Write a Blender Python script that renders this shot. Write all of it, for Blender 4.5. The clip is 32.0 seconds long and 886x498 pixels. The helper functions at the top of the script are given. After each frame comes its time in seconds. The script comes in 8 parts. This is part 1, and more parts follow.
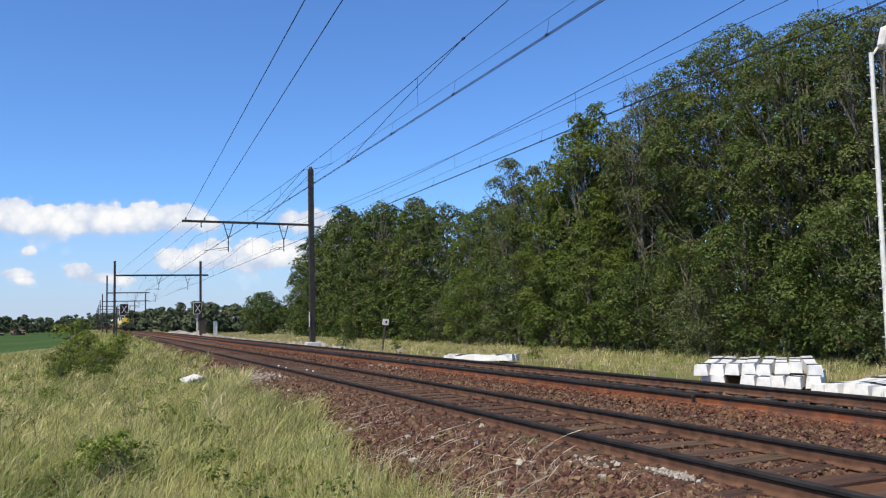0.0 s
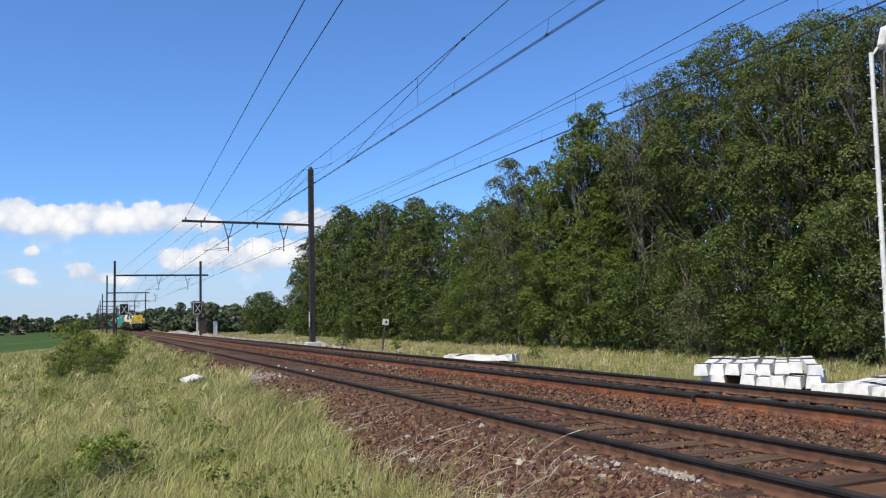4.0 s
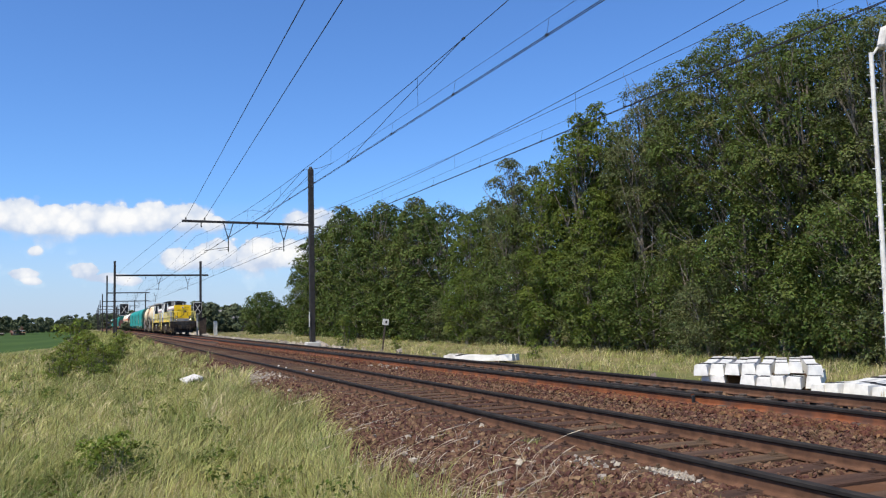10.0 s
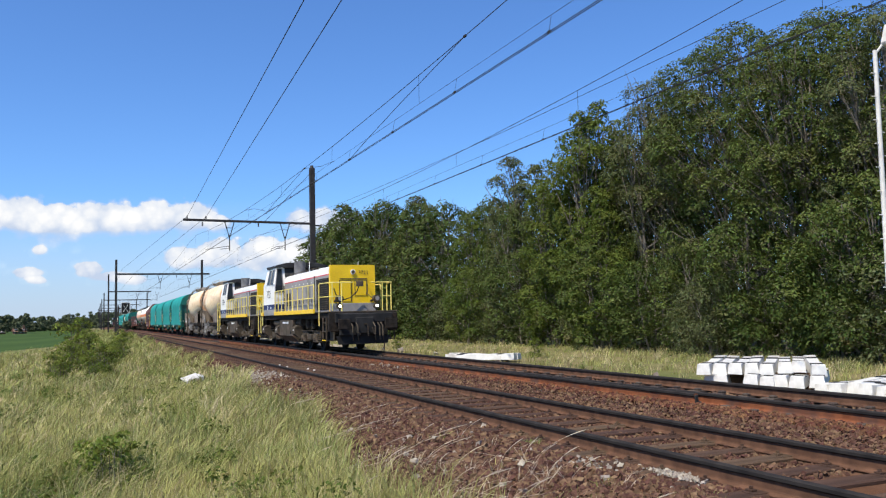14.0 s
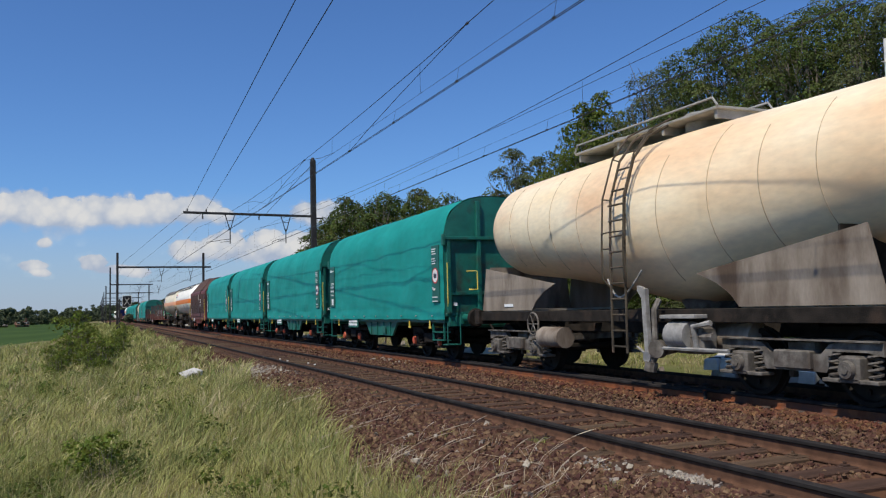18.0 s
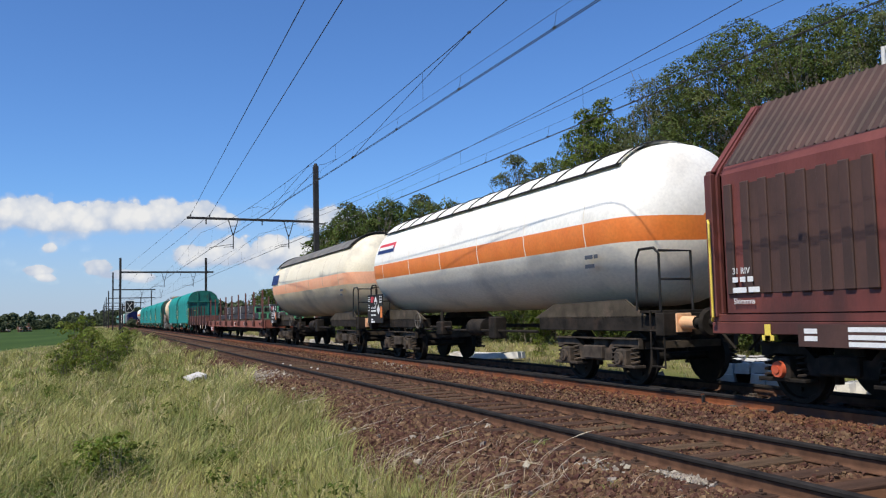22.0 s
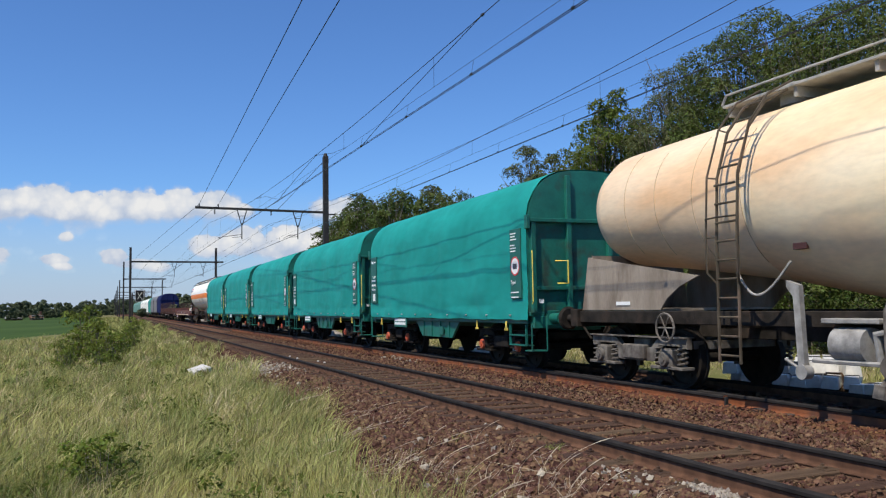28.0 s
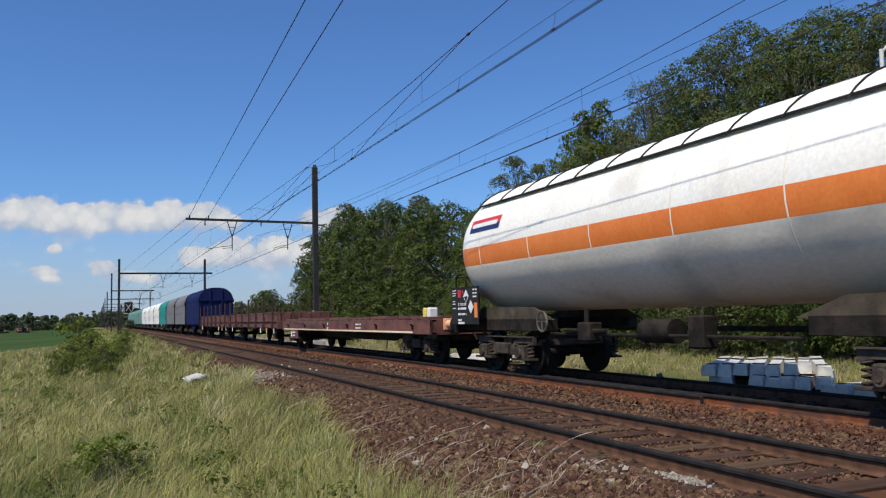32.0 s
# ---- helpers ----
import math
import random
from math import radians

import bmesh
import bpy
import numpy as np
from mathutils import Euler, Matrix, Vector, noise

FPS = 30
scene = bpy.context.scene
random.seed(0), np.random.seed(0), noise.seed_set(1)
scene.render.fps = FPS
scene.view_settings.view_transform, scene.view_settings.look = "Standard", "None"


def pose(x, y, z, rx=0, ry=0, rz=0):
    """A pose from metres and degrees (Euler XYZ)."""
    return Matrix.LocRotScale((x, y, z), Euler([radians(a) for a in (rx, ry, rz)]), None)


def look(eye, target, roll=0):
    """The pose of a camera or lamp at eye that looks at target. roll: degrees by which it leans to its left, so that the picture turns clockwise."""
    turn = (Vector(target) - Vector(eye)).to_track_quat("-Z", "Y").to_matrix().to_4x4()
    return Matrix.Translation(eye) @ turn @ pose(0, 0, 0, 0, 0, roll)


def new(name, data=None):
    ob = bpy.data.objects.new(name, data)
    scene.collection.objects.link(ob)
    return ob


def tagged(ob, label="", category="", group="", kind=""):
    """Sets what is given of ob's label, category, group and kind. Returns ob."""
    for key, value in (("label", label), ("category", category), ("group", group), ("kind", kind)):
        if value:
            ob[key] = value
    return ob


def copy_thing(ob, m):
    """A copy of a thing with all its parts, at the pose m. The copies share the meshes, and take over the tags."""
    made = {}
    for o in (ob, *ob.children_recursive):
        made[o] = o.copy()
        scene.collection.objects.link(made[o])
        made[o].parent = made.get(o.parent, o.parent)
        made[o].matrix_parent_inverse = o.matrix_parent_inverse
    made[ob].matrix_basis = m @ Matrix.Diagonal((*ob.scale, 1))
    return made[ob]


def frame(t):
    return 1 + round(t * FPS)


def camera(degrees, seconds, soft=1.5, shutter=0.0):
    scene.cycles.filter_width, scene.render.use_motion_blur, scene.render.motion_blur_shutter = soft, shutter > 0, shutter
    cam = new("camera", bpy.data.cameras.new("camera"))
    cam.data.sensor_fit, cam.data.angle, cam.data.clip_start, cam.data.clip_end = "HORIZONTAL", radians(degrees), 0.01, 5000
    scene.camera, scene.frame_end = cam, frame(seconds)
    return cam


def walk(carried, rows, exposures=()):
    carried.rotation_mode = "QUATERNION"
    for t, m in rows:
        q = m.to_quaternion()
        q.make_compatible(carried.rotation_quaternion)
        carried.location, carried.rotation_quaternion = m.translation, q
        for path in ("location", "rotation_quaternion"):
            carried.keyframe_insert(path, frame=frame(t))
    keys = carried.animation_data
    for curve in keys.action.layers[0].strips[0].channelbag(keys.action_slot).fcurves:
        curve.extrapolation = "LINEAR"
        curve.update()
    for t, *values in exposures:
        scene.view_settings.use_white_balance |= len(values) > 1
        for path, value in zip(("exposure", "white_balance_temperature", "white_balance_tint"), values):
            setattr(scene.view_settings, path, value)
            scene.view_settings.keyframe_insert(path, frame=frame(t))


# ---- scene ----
# World: x across the line to the right, y along the line into the distance, z = 0 on the near track's rail heads.
XA, XB, ZB = 6.045, 9.434, 0.122     # centre lines of the near and the far track, height of the far one
cam = camera(55.860, 32.0, soft=1.2)
walk(cam, [
    (0.00, look((0.000, 0.000, 1.380), (3.874, 9.183, 2.195), -1.40)),
    (6.00, look((0.000, 0.000, 1.380), (3.874, 9.183, 2.195), -1.40)),
    (12.00, look((0.000, 0.000, 1.380), (3.874, 9.183, 2.195), -1.40)),
    (12.50, look((0.011, 0.026, 1.383), (3.887, 9.208, 2.195), -1.42)),
    (13.00, look((0.018, 0.044, 1.384), (3.892, 9.228, 2.193), -1.42)),
    (13.50, look((0.018, 0.042, 1.384), (3.888, 9.227, 2.188), -1.38)),
    (14.00, look((0.032, 0.076, 1.387), (3.890, 9.267, 2.187), -1.40)),
    (14.50, look((0.089, 0.210, 1.399), (3.913, 9.417, 2.186), -1.35)),
    (16.50, look((0.232, 0.551, 1.429), (4.048, 9.769, 2.118), -1.36)),
    (17.00, look((0.285, 0.677, 1.441), (4.088, 9.902, 2.097), -1.33)),
    (17.50, look((0.295, 0.698, 1.442), (4.085, 9.929, 2.101), -1.26)),
    (18.00, look((0.164, 0.388, 1.415), (4.001, 9.595, 2.129), -1.44)),
    (18.50, look((0.161, 0.383, 1.414), (3.977, 9.595, 2.167), -1.40)),
    (19.00, look((0.091, 0.216, 1.400), (3.925, 9.417, 2.208), -1.46)),
    (19.50, look((0.126, 0.299, 1.407), (3.934, 9.510, 2.210), -1.36)),
    (20.00, look((0.150, 0.357, 1.412), (3.942, 9.577, 2.194), -1.36)),
    (20.50, look((0.147, 0.349, 1.411), (3.937, 9.571, 2.186), -1.38)),
    (21.00, look((0.122, 0.289, 1.406), (3.920, 9.507, 2.179), -1.38)),
    (21.50, look((0.101, 0.238, 1.402), (3.907, 9.453, 2.177), -1.41)),
    (22.00, look((0.082, 0.194, 1.398), (3.896, 9.405, 2.178), -1.36)),
    (22.50, look((0.073, 0.172, 1.396), (3.888, 9.382, 2.181), -1.35)),
    (23.00, look((0.068, 0.161, 1.395), (3.892, 9.367, 2.181), -1.39)),
    (23.50, look((0.038, 0.089, 1.388), (3.878, 9.288, 2.184), -1.43)),
    (24.00, look((-0.003, -0.007, 1.380), (3.858, 9.182, 2.189), -1.46)),
    (24.50, look((0.018, 0.044, 1.384), (3.866, 9.238, 2.200), -1.44)),
    (25.00, look((0.064, 0.151, 1.394), (3.890, 9.355, 2.198), -1.37)),
    (25.50, look((0.111, 0.264, 1.404), (3.918, 9.479, 2.170), -1.35)),
    (27.50, look((0.282, 0.669, 1.440), (3.994, 9.931, 2.101), -0.95)),
    (28.00, look((0.314, 0.745, 1.447), (4.011, 10.011, 2.132), -0.85)),
    (28.50, look((0.146, 0.347, 1.411), (3.933, 9.570, 2.182), -1.17)),
    (29.00, look((0.146, 0.346, 1.411), (3.930, 9.570, 2.194), -1.14)),
    (29.50, look((0.121, 0.287, 1.406), (3.914, 9.506, 2.198), -1.18)),
    (30.00, look((0.075, 0.178, 1.396), (3.892, 9.387, 2.193), -1.25)),
    (30.50, look((0.067, 0.158, 1.395), (3.888, 9.364, 2.196), -1.29)),
    (31.00, look((0.054, 0.128, 1.392), (3.883, 9.330, 2.196), -1.29)),
    (31.50, look((0.069, 0.164, 1.395), (3.895, 9.368, 2.198), -1.32)),
    (32.00, look((0.076, 0.181, 1.397), (3.902, 9.386, 2.194), -1.30)),
], exposures=[(0, 0.26), (13.5, 0.28), (14.5, 0.32), (16.5, 0.1), (17, -0.02), (18, -0.25), (19, 0.0), (21, 0.05), (22, 0.02), (23, -0.25), (24, -0.02), (25, 0.22), (27.5, 0.0), (30, 0.07), (31, 0.04), (32, -0.18)])

# ---- light: a high summer sun from behind the camera's left, blue sky ----
SUN_DIR = Vector((-0.5, -0.263, 0.825)).normalized()
world = bpy.data.worlds.new("sky")
scene.world = world
world.use_nodes = True
wn = world.node_tree.nodes
wl = world.node_tree.links
sky = wn.new("ShaderNodeTexSky")
sky.sky_type = "NISHITA"
sky.sun_disc = False
sky.sun_elevation = math.asin(SUN_DIR.z)
sky.sun_rotation = math.atan2(SUN_DIR.x, SUN_DIR.y)
sky.air_density, sky.dust_density, sky.ozone_density = 1.0, 0.3, 3.0
wn["Background"].inputs["Strength"].default_value = 0.116
sky_tone = wn.new("ShaderNodeMixRGB")
sky_tone.blend_type = "MULTIPLY"
sky_tone.inputs[0].default_value = 1.0
sky_tone.inputs[2].default_value = (0.58, 0.86, 1.25, 1)
wl.new(sky.outputs[0], sky_tone.inputs[1])
wl.new(sky_tone.outputs[0], wn["Background"].inputs["Color"])
sun_data = bpy.data.lights.new("sun", "SUN")
sun_data.energy, sun_data.angle, sun_data.color = 5.0, radians(0.53), (1.0, 0.925, 0.80)
sun = new("sun", sun_data)
sun.matrix_world = look(SUN_DIR * 100, (0, 0, 0))


def build_clouds():
    """Far fair-weather clouds: a plain backdrop 2.5 km away, drifting slowly with the wind."""
    m = bpy.data.materials.new("cumulus")
    m.use_nodes = True
    n, l = m.node_tree.nodes, m.node_tree.links
    n.remove(n["Principled BSDF"])
    co = n.new("ShaderNodeTexCoord")

    def math_node(op, a, b=None):
        k = n.new("ShaderNodeMath")
        k.operation = op
        for i, v in enumerate((a, b)):
            if v is None:
                continue
            if isinstance(v, (int, float)):
                k.inputs[i].default_value = v
            else:
                l.new(v, k.inputs[i])
        return k.outputs[0]

    top = None
    low = None
    for cx, cz, rx, rz in ((-455, 292, 75, 68), (-370, 278, 120, 62), (-230, 285, 150, 60), (-110, 290, 120, 58), (-20, 290, 85, 66), (60, 282, 60, 34), (360, 290, 150, 45), (-15, 175, 95, 48), (70, 185, 100, 62),
                           (190, 178, 120, 70), (300, 190, 100, 60), (-410, 206, 26, 22), (-440, 142, 62, 24), (-415, 122, 40, 14), (-285, 150, 60, 34), (-240, 130, 90, 26), (-170, 120, 70, 22), (-560, 282, 80, 60), (-690, 250, 120, 90), (-640, 150, 120, 40)):
        mp = n.new("ShaderNodeMapping")
        mp.vector_type = "TEXTURE"
        mp.inputs["Location"].default_value = (cx, 0, cz)
        mp.inputs["Scale"].default_value = (rx * 1.28, 1e6, rz * 1.28)
        l.new(co.outputs["Object"], mp.inputs["Vector"])
        ln = n.new("ShaderNodeVectorMath")
        ln.operation = "LENGTH"
        l.new(mp.outputs[0], ln.inputs[0])
        d = math_node("SUBTRACT", 1.0, ln.outputs["Value"])
        if rz < 40:
            d = math_node("SUBTRACT", d, 0.10)
        top = d if top is None else math_node("MAXIMUM", top, d)
        sep = n.new("ShaderNodeSeparateXYZ")
        l.new(mp.outputs[0], sep.inputs[0])
        w = math_node("MULTIPLY", math_node("ADD", sep.outputs["Z"], 0.35), math_node("MAXIMUM", d, 0.0))
        low = w if low is None else math_node("ADD", low, w)
    warp = n.new("ShaderNodeTexNoise")
    warp.inputs["Scale"].default_value, warp.inputs["Detail"].default_value = 0.02, 4.0
    l.new(co.outputs["Object"], warp.inputs["Vector"])
    lump = None
    for sc, am, off in ((0.0125, 0.55, 0), (0.030, 0.30, 40), (0.075, 0.10, 90), (0.16, 0.035, 150)):
        mp = n.new("ShaderNodeMapping")
        mp.inputs["Location"].default_value = (off, off * 0.7, off * 0.3)
        l.new(co.outputs["Object"], mp.inputs["Vector"])
        vo = n.new("ShaderNodeTexVoronoi")
        vo.feature = "SMOOTH_F1"
        vo.inputs["Scale"].default_value, vo.inputs["Smoothness"].default_value = sc, 0.32
        l.new(mp.outputs[0], vo.inputs["Vector"])
        k = math_node("MULTIPLY", math_node("SUBTRACT", 0.45, vo.outputs["Distance"]), am)
        lump = k if lump is None else math_node("ADD", lump, k)
    soft = math_node("MULTIPLY", math_node("SUBTRACT", warp.outputs["Fac"], 0.5), 0.30)
    body = math_node("ADD", math_node("ADD", top, lump), soft)
    high = n.new("ShaderNodeMapRange")
    high.inputs[1].default_value, high.inputs[2].default_value, high.inputs[3].default_value, high.inputs[4].default_value = -0.05, 0.30, 0.75, 0.12
    l.new(low, high.inputs[0])
    cover = n.new("ShaderNodeClamp")
    l.new(math_node("DIVIDE", math_node("SUBTRACT", body, 0.10), high.outputs[0]), cover.inputs[0])
    shade = n.new("ShaderNodeValToRGB")
    shade.color_ramp.elements[0].position, shade.color_ramp.elements[1].position = 0.10, 0.85
    shade.color_ramp.elements[0].color, shade.color_ramp.elements[1].color = (0.56, 0.66, 0.84, 1), (1.0, 1.0, 1.0, 1)
    l.new(math_node("ADD", math_node("ADD", math_node("MULTIPLY", low, 0.85), 0.22), math_node("ADD", math_node("MULTIPLY", lump, 1.7), math_node("MULTIPLY", soft, 0.8))), shade.inputs[0])
    tint = n.new("ShaderNodeMixRGB")
    tint.inputs[1].default_value = (0.55, 0.64, 0.83, 1)
    l.new(math_node("POWER", cover.outputs[0], 0.7), tint.inputs[0])
    l.new(shade.outputs[0], tint.inputs[2])
    em = n.new("ShaderNodeEmission")
    em.inputs["Strength"].default_value = 0.82
    l.new(tint.outputs[0], em.inputs["Color"])
    tr = n.new("ShaderNodeBsdfTransparent")
    mx = n.new("ShaderNodeMixShader")
    spot = n.new("ShaderNodeSeparateXYZ")
    l.new(co.outputs["Object"], spot.inputs[0])
    veil = n.new("ShaderNodeMapRange")
    veil.inputs[1].default_value, veil.inputs[2].default_value, veil.inputs[3].default_value, veil.inputs[4].default_value = 10, 360, 0.78, 0.0
    l.new(spot.outputs["Z"], veil.inputs[0])
    l.new(math_node("MAXIMUM", cover.outputs[0], veil.outputs[0]), mx.inputs[0])
    l.new(tr.outputs[0], mx.inputs[1])
    l.new(em.outputs[0], mx.inputs[2])
    l.new(mx.outputs[0], n["Material Output"].inputs["Surface"])
    me = bpy.data.meshes.new("clouds")
    me.from_pydata([(-1100, 0, 5), (900, 0, 5), (900, 0, 620), (-1100, 0, 620)], [], [(0, 1, 2, 3)])
    me.materials.append(m)
    ob = new("backdrop_clouds", me)
    ob.visible_shadow = False
    return tagged(ob, "white cumulus clouds low over the horizon", "clouds", kind="structure")


clouds = build_clouds()
CLOUD_AT = Matrix.Translation((2500 * math.sin(radians(6)), 2500 * math.cos(radians(6)), 0)) @ Matrix.Rotation(radians(-6), 4, "Z")
clouds.matrix_basis = CLOUD_AT

# ---- materials ----
def surf(name, c1, c2, scale=3.0, rough=0.7, metal=0.0, bump=0.0, fine=40.0, c3=None, c3_scale=0.7, c3_amount=0.5,
         spread=0.0, stretch=(1, 1, 1), island=0.0, spec=0.5, detail=6.0, translucent=0.0):
    """A surface of two colours mixed by noise, a third in large stains (c3), fine grain in colour and relief."""
    m = bpy.data.materials.new(name)
    m.use_nodes = True
    n, l = m.node_tree.nodes, m.node_tree.links
    b = n["Principled BSDF"]
    b.inputs["Roughness"].default_value, b.inputs["Metallic"].default_value = rough, metal
    b.inputs["Specular IOR Level"].default_value = spec
    co = n.new("ShaderNodeTexCoord")
    mp = n.new("ShaderNodeMapping")
    mp.inputs["Scale"].default_value = stretch
    l.new(co.outputs["Object"], mp.inputs["Vector"])
    n1 = n.new("ShaderNodeTexNoise")
    n1.inputs["Scale"].default_value, n1.inputs["Detail"].default_value = scale, detail
    l.new(mp.outputs[0], n1.inputs["Vector"])
    r1 = n.new("ShaderNodeValToRGB")
    r1.color_ramp.elements[0].position, r1.color_ramp.elements[1].position = 0.35, 0.65
    r1.color_ramp.elements[0].color, r1.color_ramp.elements[1].color = (*c1, 1), (*c2, 1)
    l.new(n1.outputs["Fac"], r1.inputs[0])
    col = r1.outputs[0]
    if c3:
        n3 = n.new("ShaderNodeTexNoise")
        n3.inputs["Scale"].default_value, n3.inputs["Detail"].default_value = c3_scale, 8.0
        l.new(mp.outputs[0], n3.inputs["Vector"])
        r3 = n.new("ShaderNodeValToRGB")
        r3.color_ramp.elements[0].position, r3.color_ramp.elements[1].position = 0.62 - c3_amount * 0.3, 0.75 - c3_amount * 0.2
        l.new(n3.outputs["Fac"], r3.inputs[0])
        mx = n.new("ShaderNodeMixRGB")
        mx.inputs[2].default_value = (*c3, 1)
        l.new(r3.outputs[0], mx.inputs[0])
        l.new(col, mx.inputs[1])
        col = mx.outputs[0]
    nf = n.new("ShaderNodeTexNoise")
    nf.inputs["Scale"].default_value, nf.inputs["Detail"].default_value = fine, 4.0
    l.new(mp.outputs[0], nf.inputs["Vector"])
    hs = n.new("ShaderNodeHueSaturation")
    l.new(col, hs.inputs["Color"])
    mr = n.new("ShaderNodeMapRange")
    mr.inputs[3].default_value, mr.inputs[4].default_value = 0.82, 1.18
    l.new(nf.outputs["Fac"], mr.inputs[0])
    val = mr.outputs[0]
    if spread or island:
        src = n.new("ShaderNodeObjectInfo").outputs["Random"] if spread else n.new("ShaderNodeNewGeometry").outputs["Random Per Island"]
        mr2 = n.new("ShaderNodeMapRange")
        a = spread or island
        mr2.inputs[3].default_value, mr2.inputs[4].default_value = 1 - a, 1 + a
        l.new(src, mr2.inputs[0])
        mu = n.new("ShaderNodeMath")
        mu.operation = "MULTIPLY"
        l.new(val, mu.inputs[0])
        l.new(mr2.outputs[0], mu.inputs[1])
        val = mu.outputs[0]
        mh = n.new("ShaderNodeMapRange")
        mh.inputs[3].default_value, mh.inputs[4].default_value = 0.5 - a * 0.06, 0.5 + a * 0.06
        l.new(src, mh.inputs[0])
        l.new(mh.outputs[0], hs.inputs["Hue"])
    l.new(val, hs.inputs["Value"])
    l.new(hs.outputs[0], b.inputs["Base Color"])
    if bump:
        bp = n.new("ShaderNodeBump")
        bp.inputs["Strength"].default_value, bp.inputs["Distance"].default_value = min(1.0, bump), 0.02
        l.new(nf.outputs["Fac"], bp.inputs["Height"])
        l.new(bp.outputs[0], b.inputs["Normal"])
    if translucent:
        tr = n.new("ShaderNodeBsdfTranslucent")
        l.new(hs.outputs[0], tr.inputs["Color"])
        ms = n.new("ShaderNodeMixShader")
        ms.inputs[0].default_value = translucent
        l.new(b.outputs[0], ms.inputs[1])
        l.new(tr.outputs[0], ms.inputs[2])
        l.new(ms.outputs[0], n["Material Output"].inputs["Surface"])
    return m


def glow(name, color, strength):
    m = bpy.data.materials.new(name)
    m.use_nodes = True
    b = m.node_tree.nodes["Principled BSDF"]
    b.inputs["Base Color"].default_value = (*color, 1)
    b.inputs["Emission Color"].default_value = (*color, 1)
    b.inputs["Emission Strength"].default_value = strength
    return m


M_SOIL = surf("meadow_soil", (0.13, 0.115, 0.045), (0.22, 0.18, 0.085), 0.9, 0.95, bump=0.6, fine=25, c3=(0.12, 0.13, 0.04), c3_scale=0.25, spec=0.15)
M_FIELD = surf("crop_field", (0.036, 0.066, 0.016), (0.052, 0.086, 0.022), 0.05, 0.95, bump=0.3, fine=6, spec=0.05)
M_BALLAST = surf("ballast_bed", (0.068, 0.035, 0.021), (0.148, 0.078, 0.046), 9, 0.95, bump=1.0, fine=45, c3=(0.11, 0.052, 0.026), c3_scale=1.2, c3_amount=0.3, spec=0.15)
M_STONE = surf("ballast_stone", (0.070, 0.037, 0.024), (0.158, 0.088, 0.058), 14, 0.95, bump=0.3, fine=90, island=0.45, spec=0.15)
M_RUSTSTONE = surf("rust_stained_stone", (0.090, 0.042, 0.025), (0.155, 0.070, 0.040), 14, 0.95, bump=0.3, fine=90, island=0.4, spec=0.15)
M_PALE_STONE = surf("pale_stone", (0.22, 0.18, 0.14), (0.36, 0.315, 0.26), 9, 0.95, bump=0.3, fine=80, island=0.3)
M_RUST = surf("rusty_rail_side", (0.155, 0.050, 0.022), (0.235, 0.085, 0.038), 6, 0.85, bump=0.3, fine=120, c3=(0.10, 0.05, 0.035), c3_scale=2.5, spec=0.15)
M_RUST_DARK = surf("brown_rail_side", (0.074, 0.038, 0.023), (0.138, 0.071, 0.043), 6, 0.85, bump=0.3, fine=120, spec=0.15)
M_RAILTOP = surf("worn_rail_head", (0.020, 0.018, 0.018), (0.036, 0.032, 0.030), 4, 0.9, 0.0, fine=150, spec=0.08)
M_SLEEPER = surf("oiled_timber_sleeper", (0.054, 0.034, 0.023), (0.108, 0.066, 0.044), 3, 0.9, bump=0.6, fine=60, stretch=(0.4, 3, 3), spread=0.25, spec=0.15)
M_CONC_SLEEPER = surf("concrete_sleeper", (0.055, 0.043, 0.036), (0.098, 0.076, 0.062), 5, 0.95, bump=0.3, fine=60, spread=0.2, spec=0.15)
M_POLE = surf("dark_painted_steel", (0.012, 0.011, 0.011), (0.030, 0.026, 0.024), 4, 0.75, 0.0, bump=0.2, fine=60)
M_WIRE = surf("catenary_wire", (0.022, 0.021, 0.022), (0.04, 0.036, 0.034), 4, 0.6, 0.4)
M_WHITE = surf("white_sheeting", (0.56, 0.545, 0.50), (0.68, 0.66, 0.61), 2.2, 0.7, bump=0.3, fine=12, c3=(0.42, 0.39, 0.34), c3_scale=1.6, c3_amount=0.25)
M_CONCRETE = surf("pale_concrete", (0.42, 0.40, 0.37), (0.58, 0.56, 0.52), 3, 0.9, bump=0.3, fine=50)
M_LEAF = surf("leaf", (0.058, 0.084, 0.018), (0.118, 0.142, 0.034), 0.5, 0.5, fine=2.0, island=0.5, translucent=0.30, c3=(0.145, 0.125, 0.055), c3_scale=0.35, c3_amount=0.25, spec=0.14)
# Darker copy of the leaf: shade at the wood's foot is put into the colour.
M_LEAF_DARK = surf("leaf_shade_dark", (0.048, 0.072, 0.015), (0.102, 0.126, 0.030), 0.5, 0.5, fine=2.0, island=0.5, translucent=0.28, spec=0.14)
M_LEAF_LIGHT = surf("leaf_light", (0.085, 0.122, 0.020), (0.142, 0.168, 0.034), 0.5, 0.55, fine=2.0, island=0.3, translucent=0.4, spec=0.14)
M_LEAF_GREY = surf("leaf_grey", (0.080, 0.098, 0.038), (0.140, 0.150, 0.062), 0.5, 0.5, fine=2.0, island=0.45, translucent=0.38, spec=0.14)
M_BARK = surf("bark", (0.10, 0.085, 0.07), (0.24, 0.21, 0.17), 6, 0.95, bump=0.7, fine=40, stretch=(3, 3, 0.6), spec=0.15)
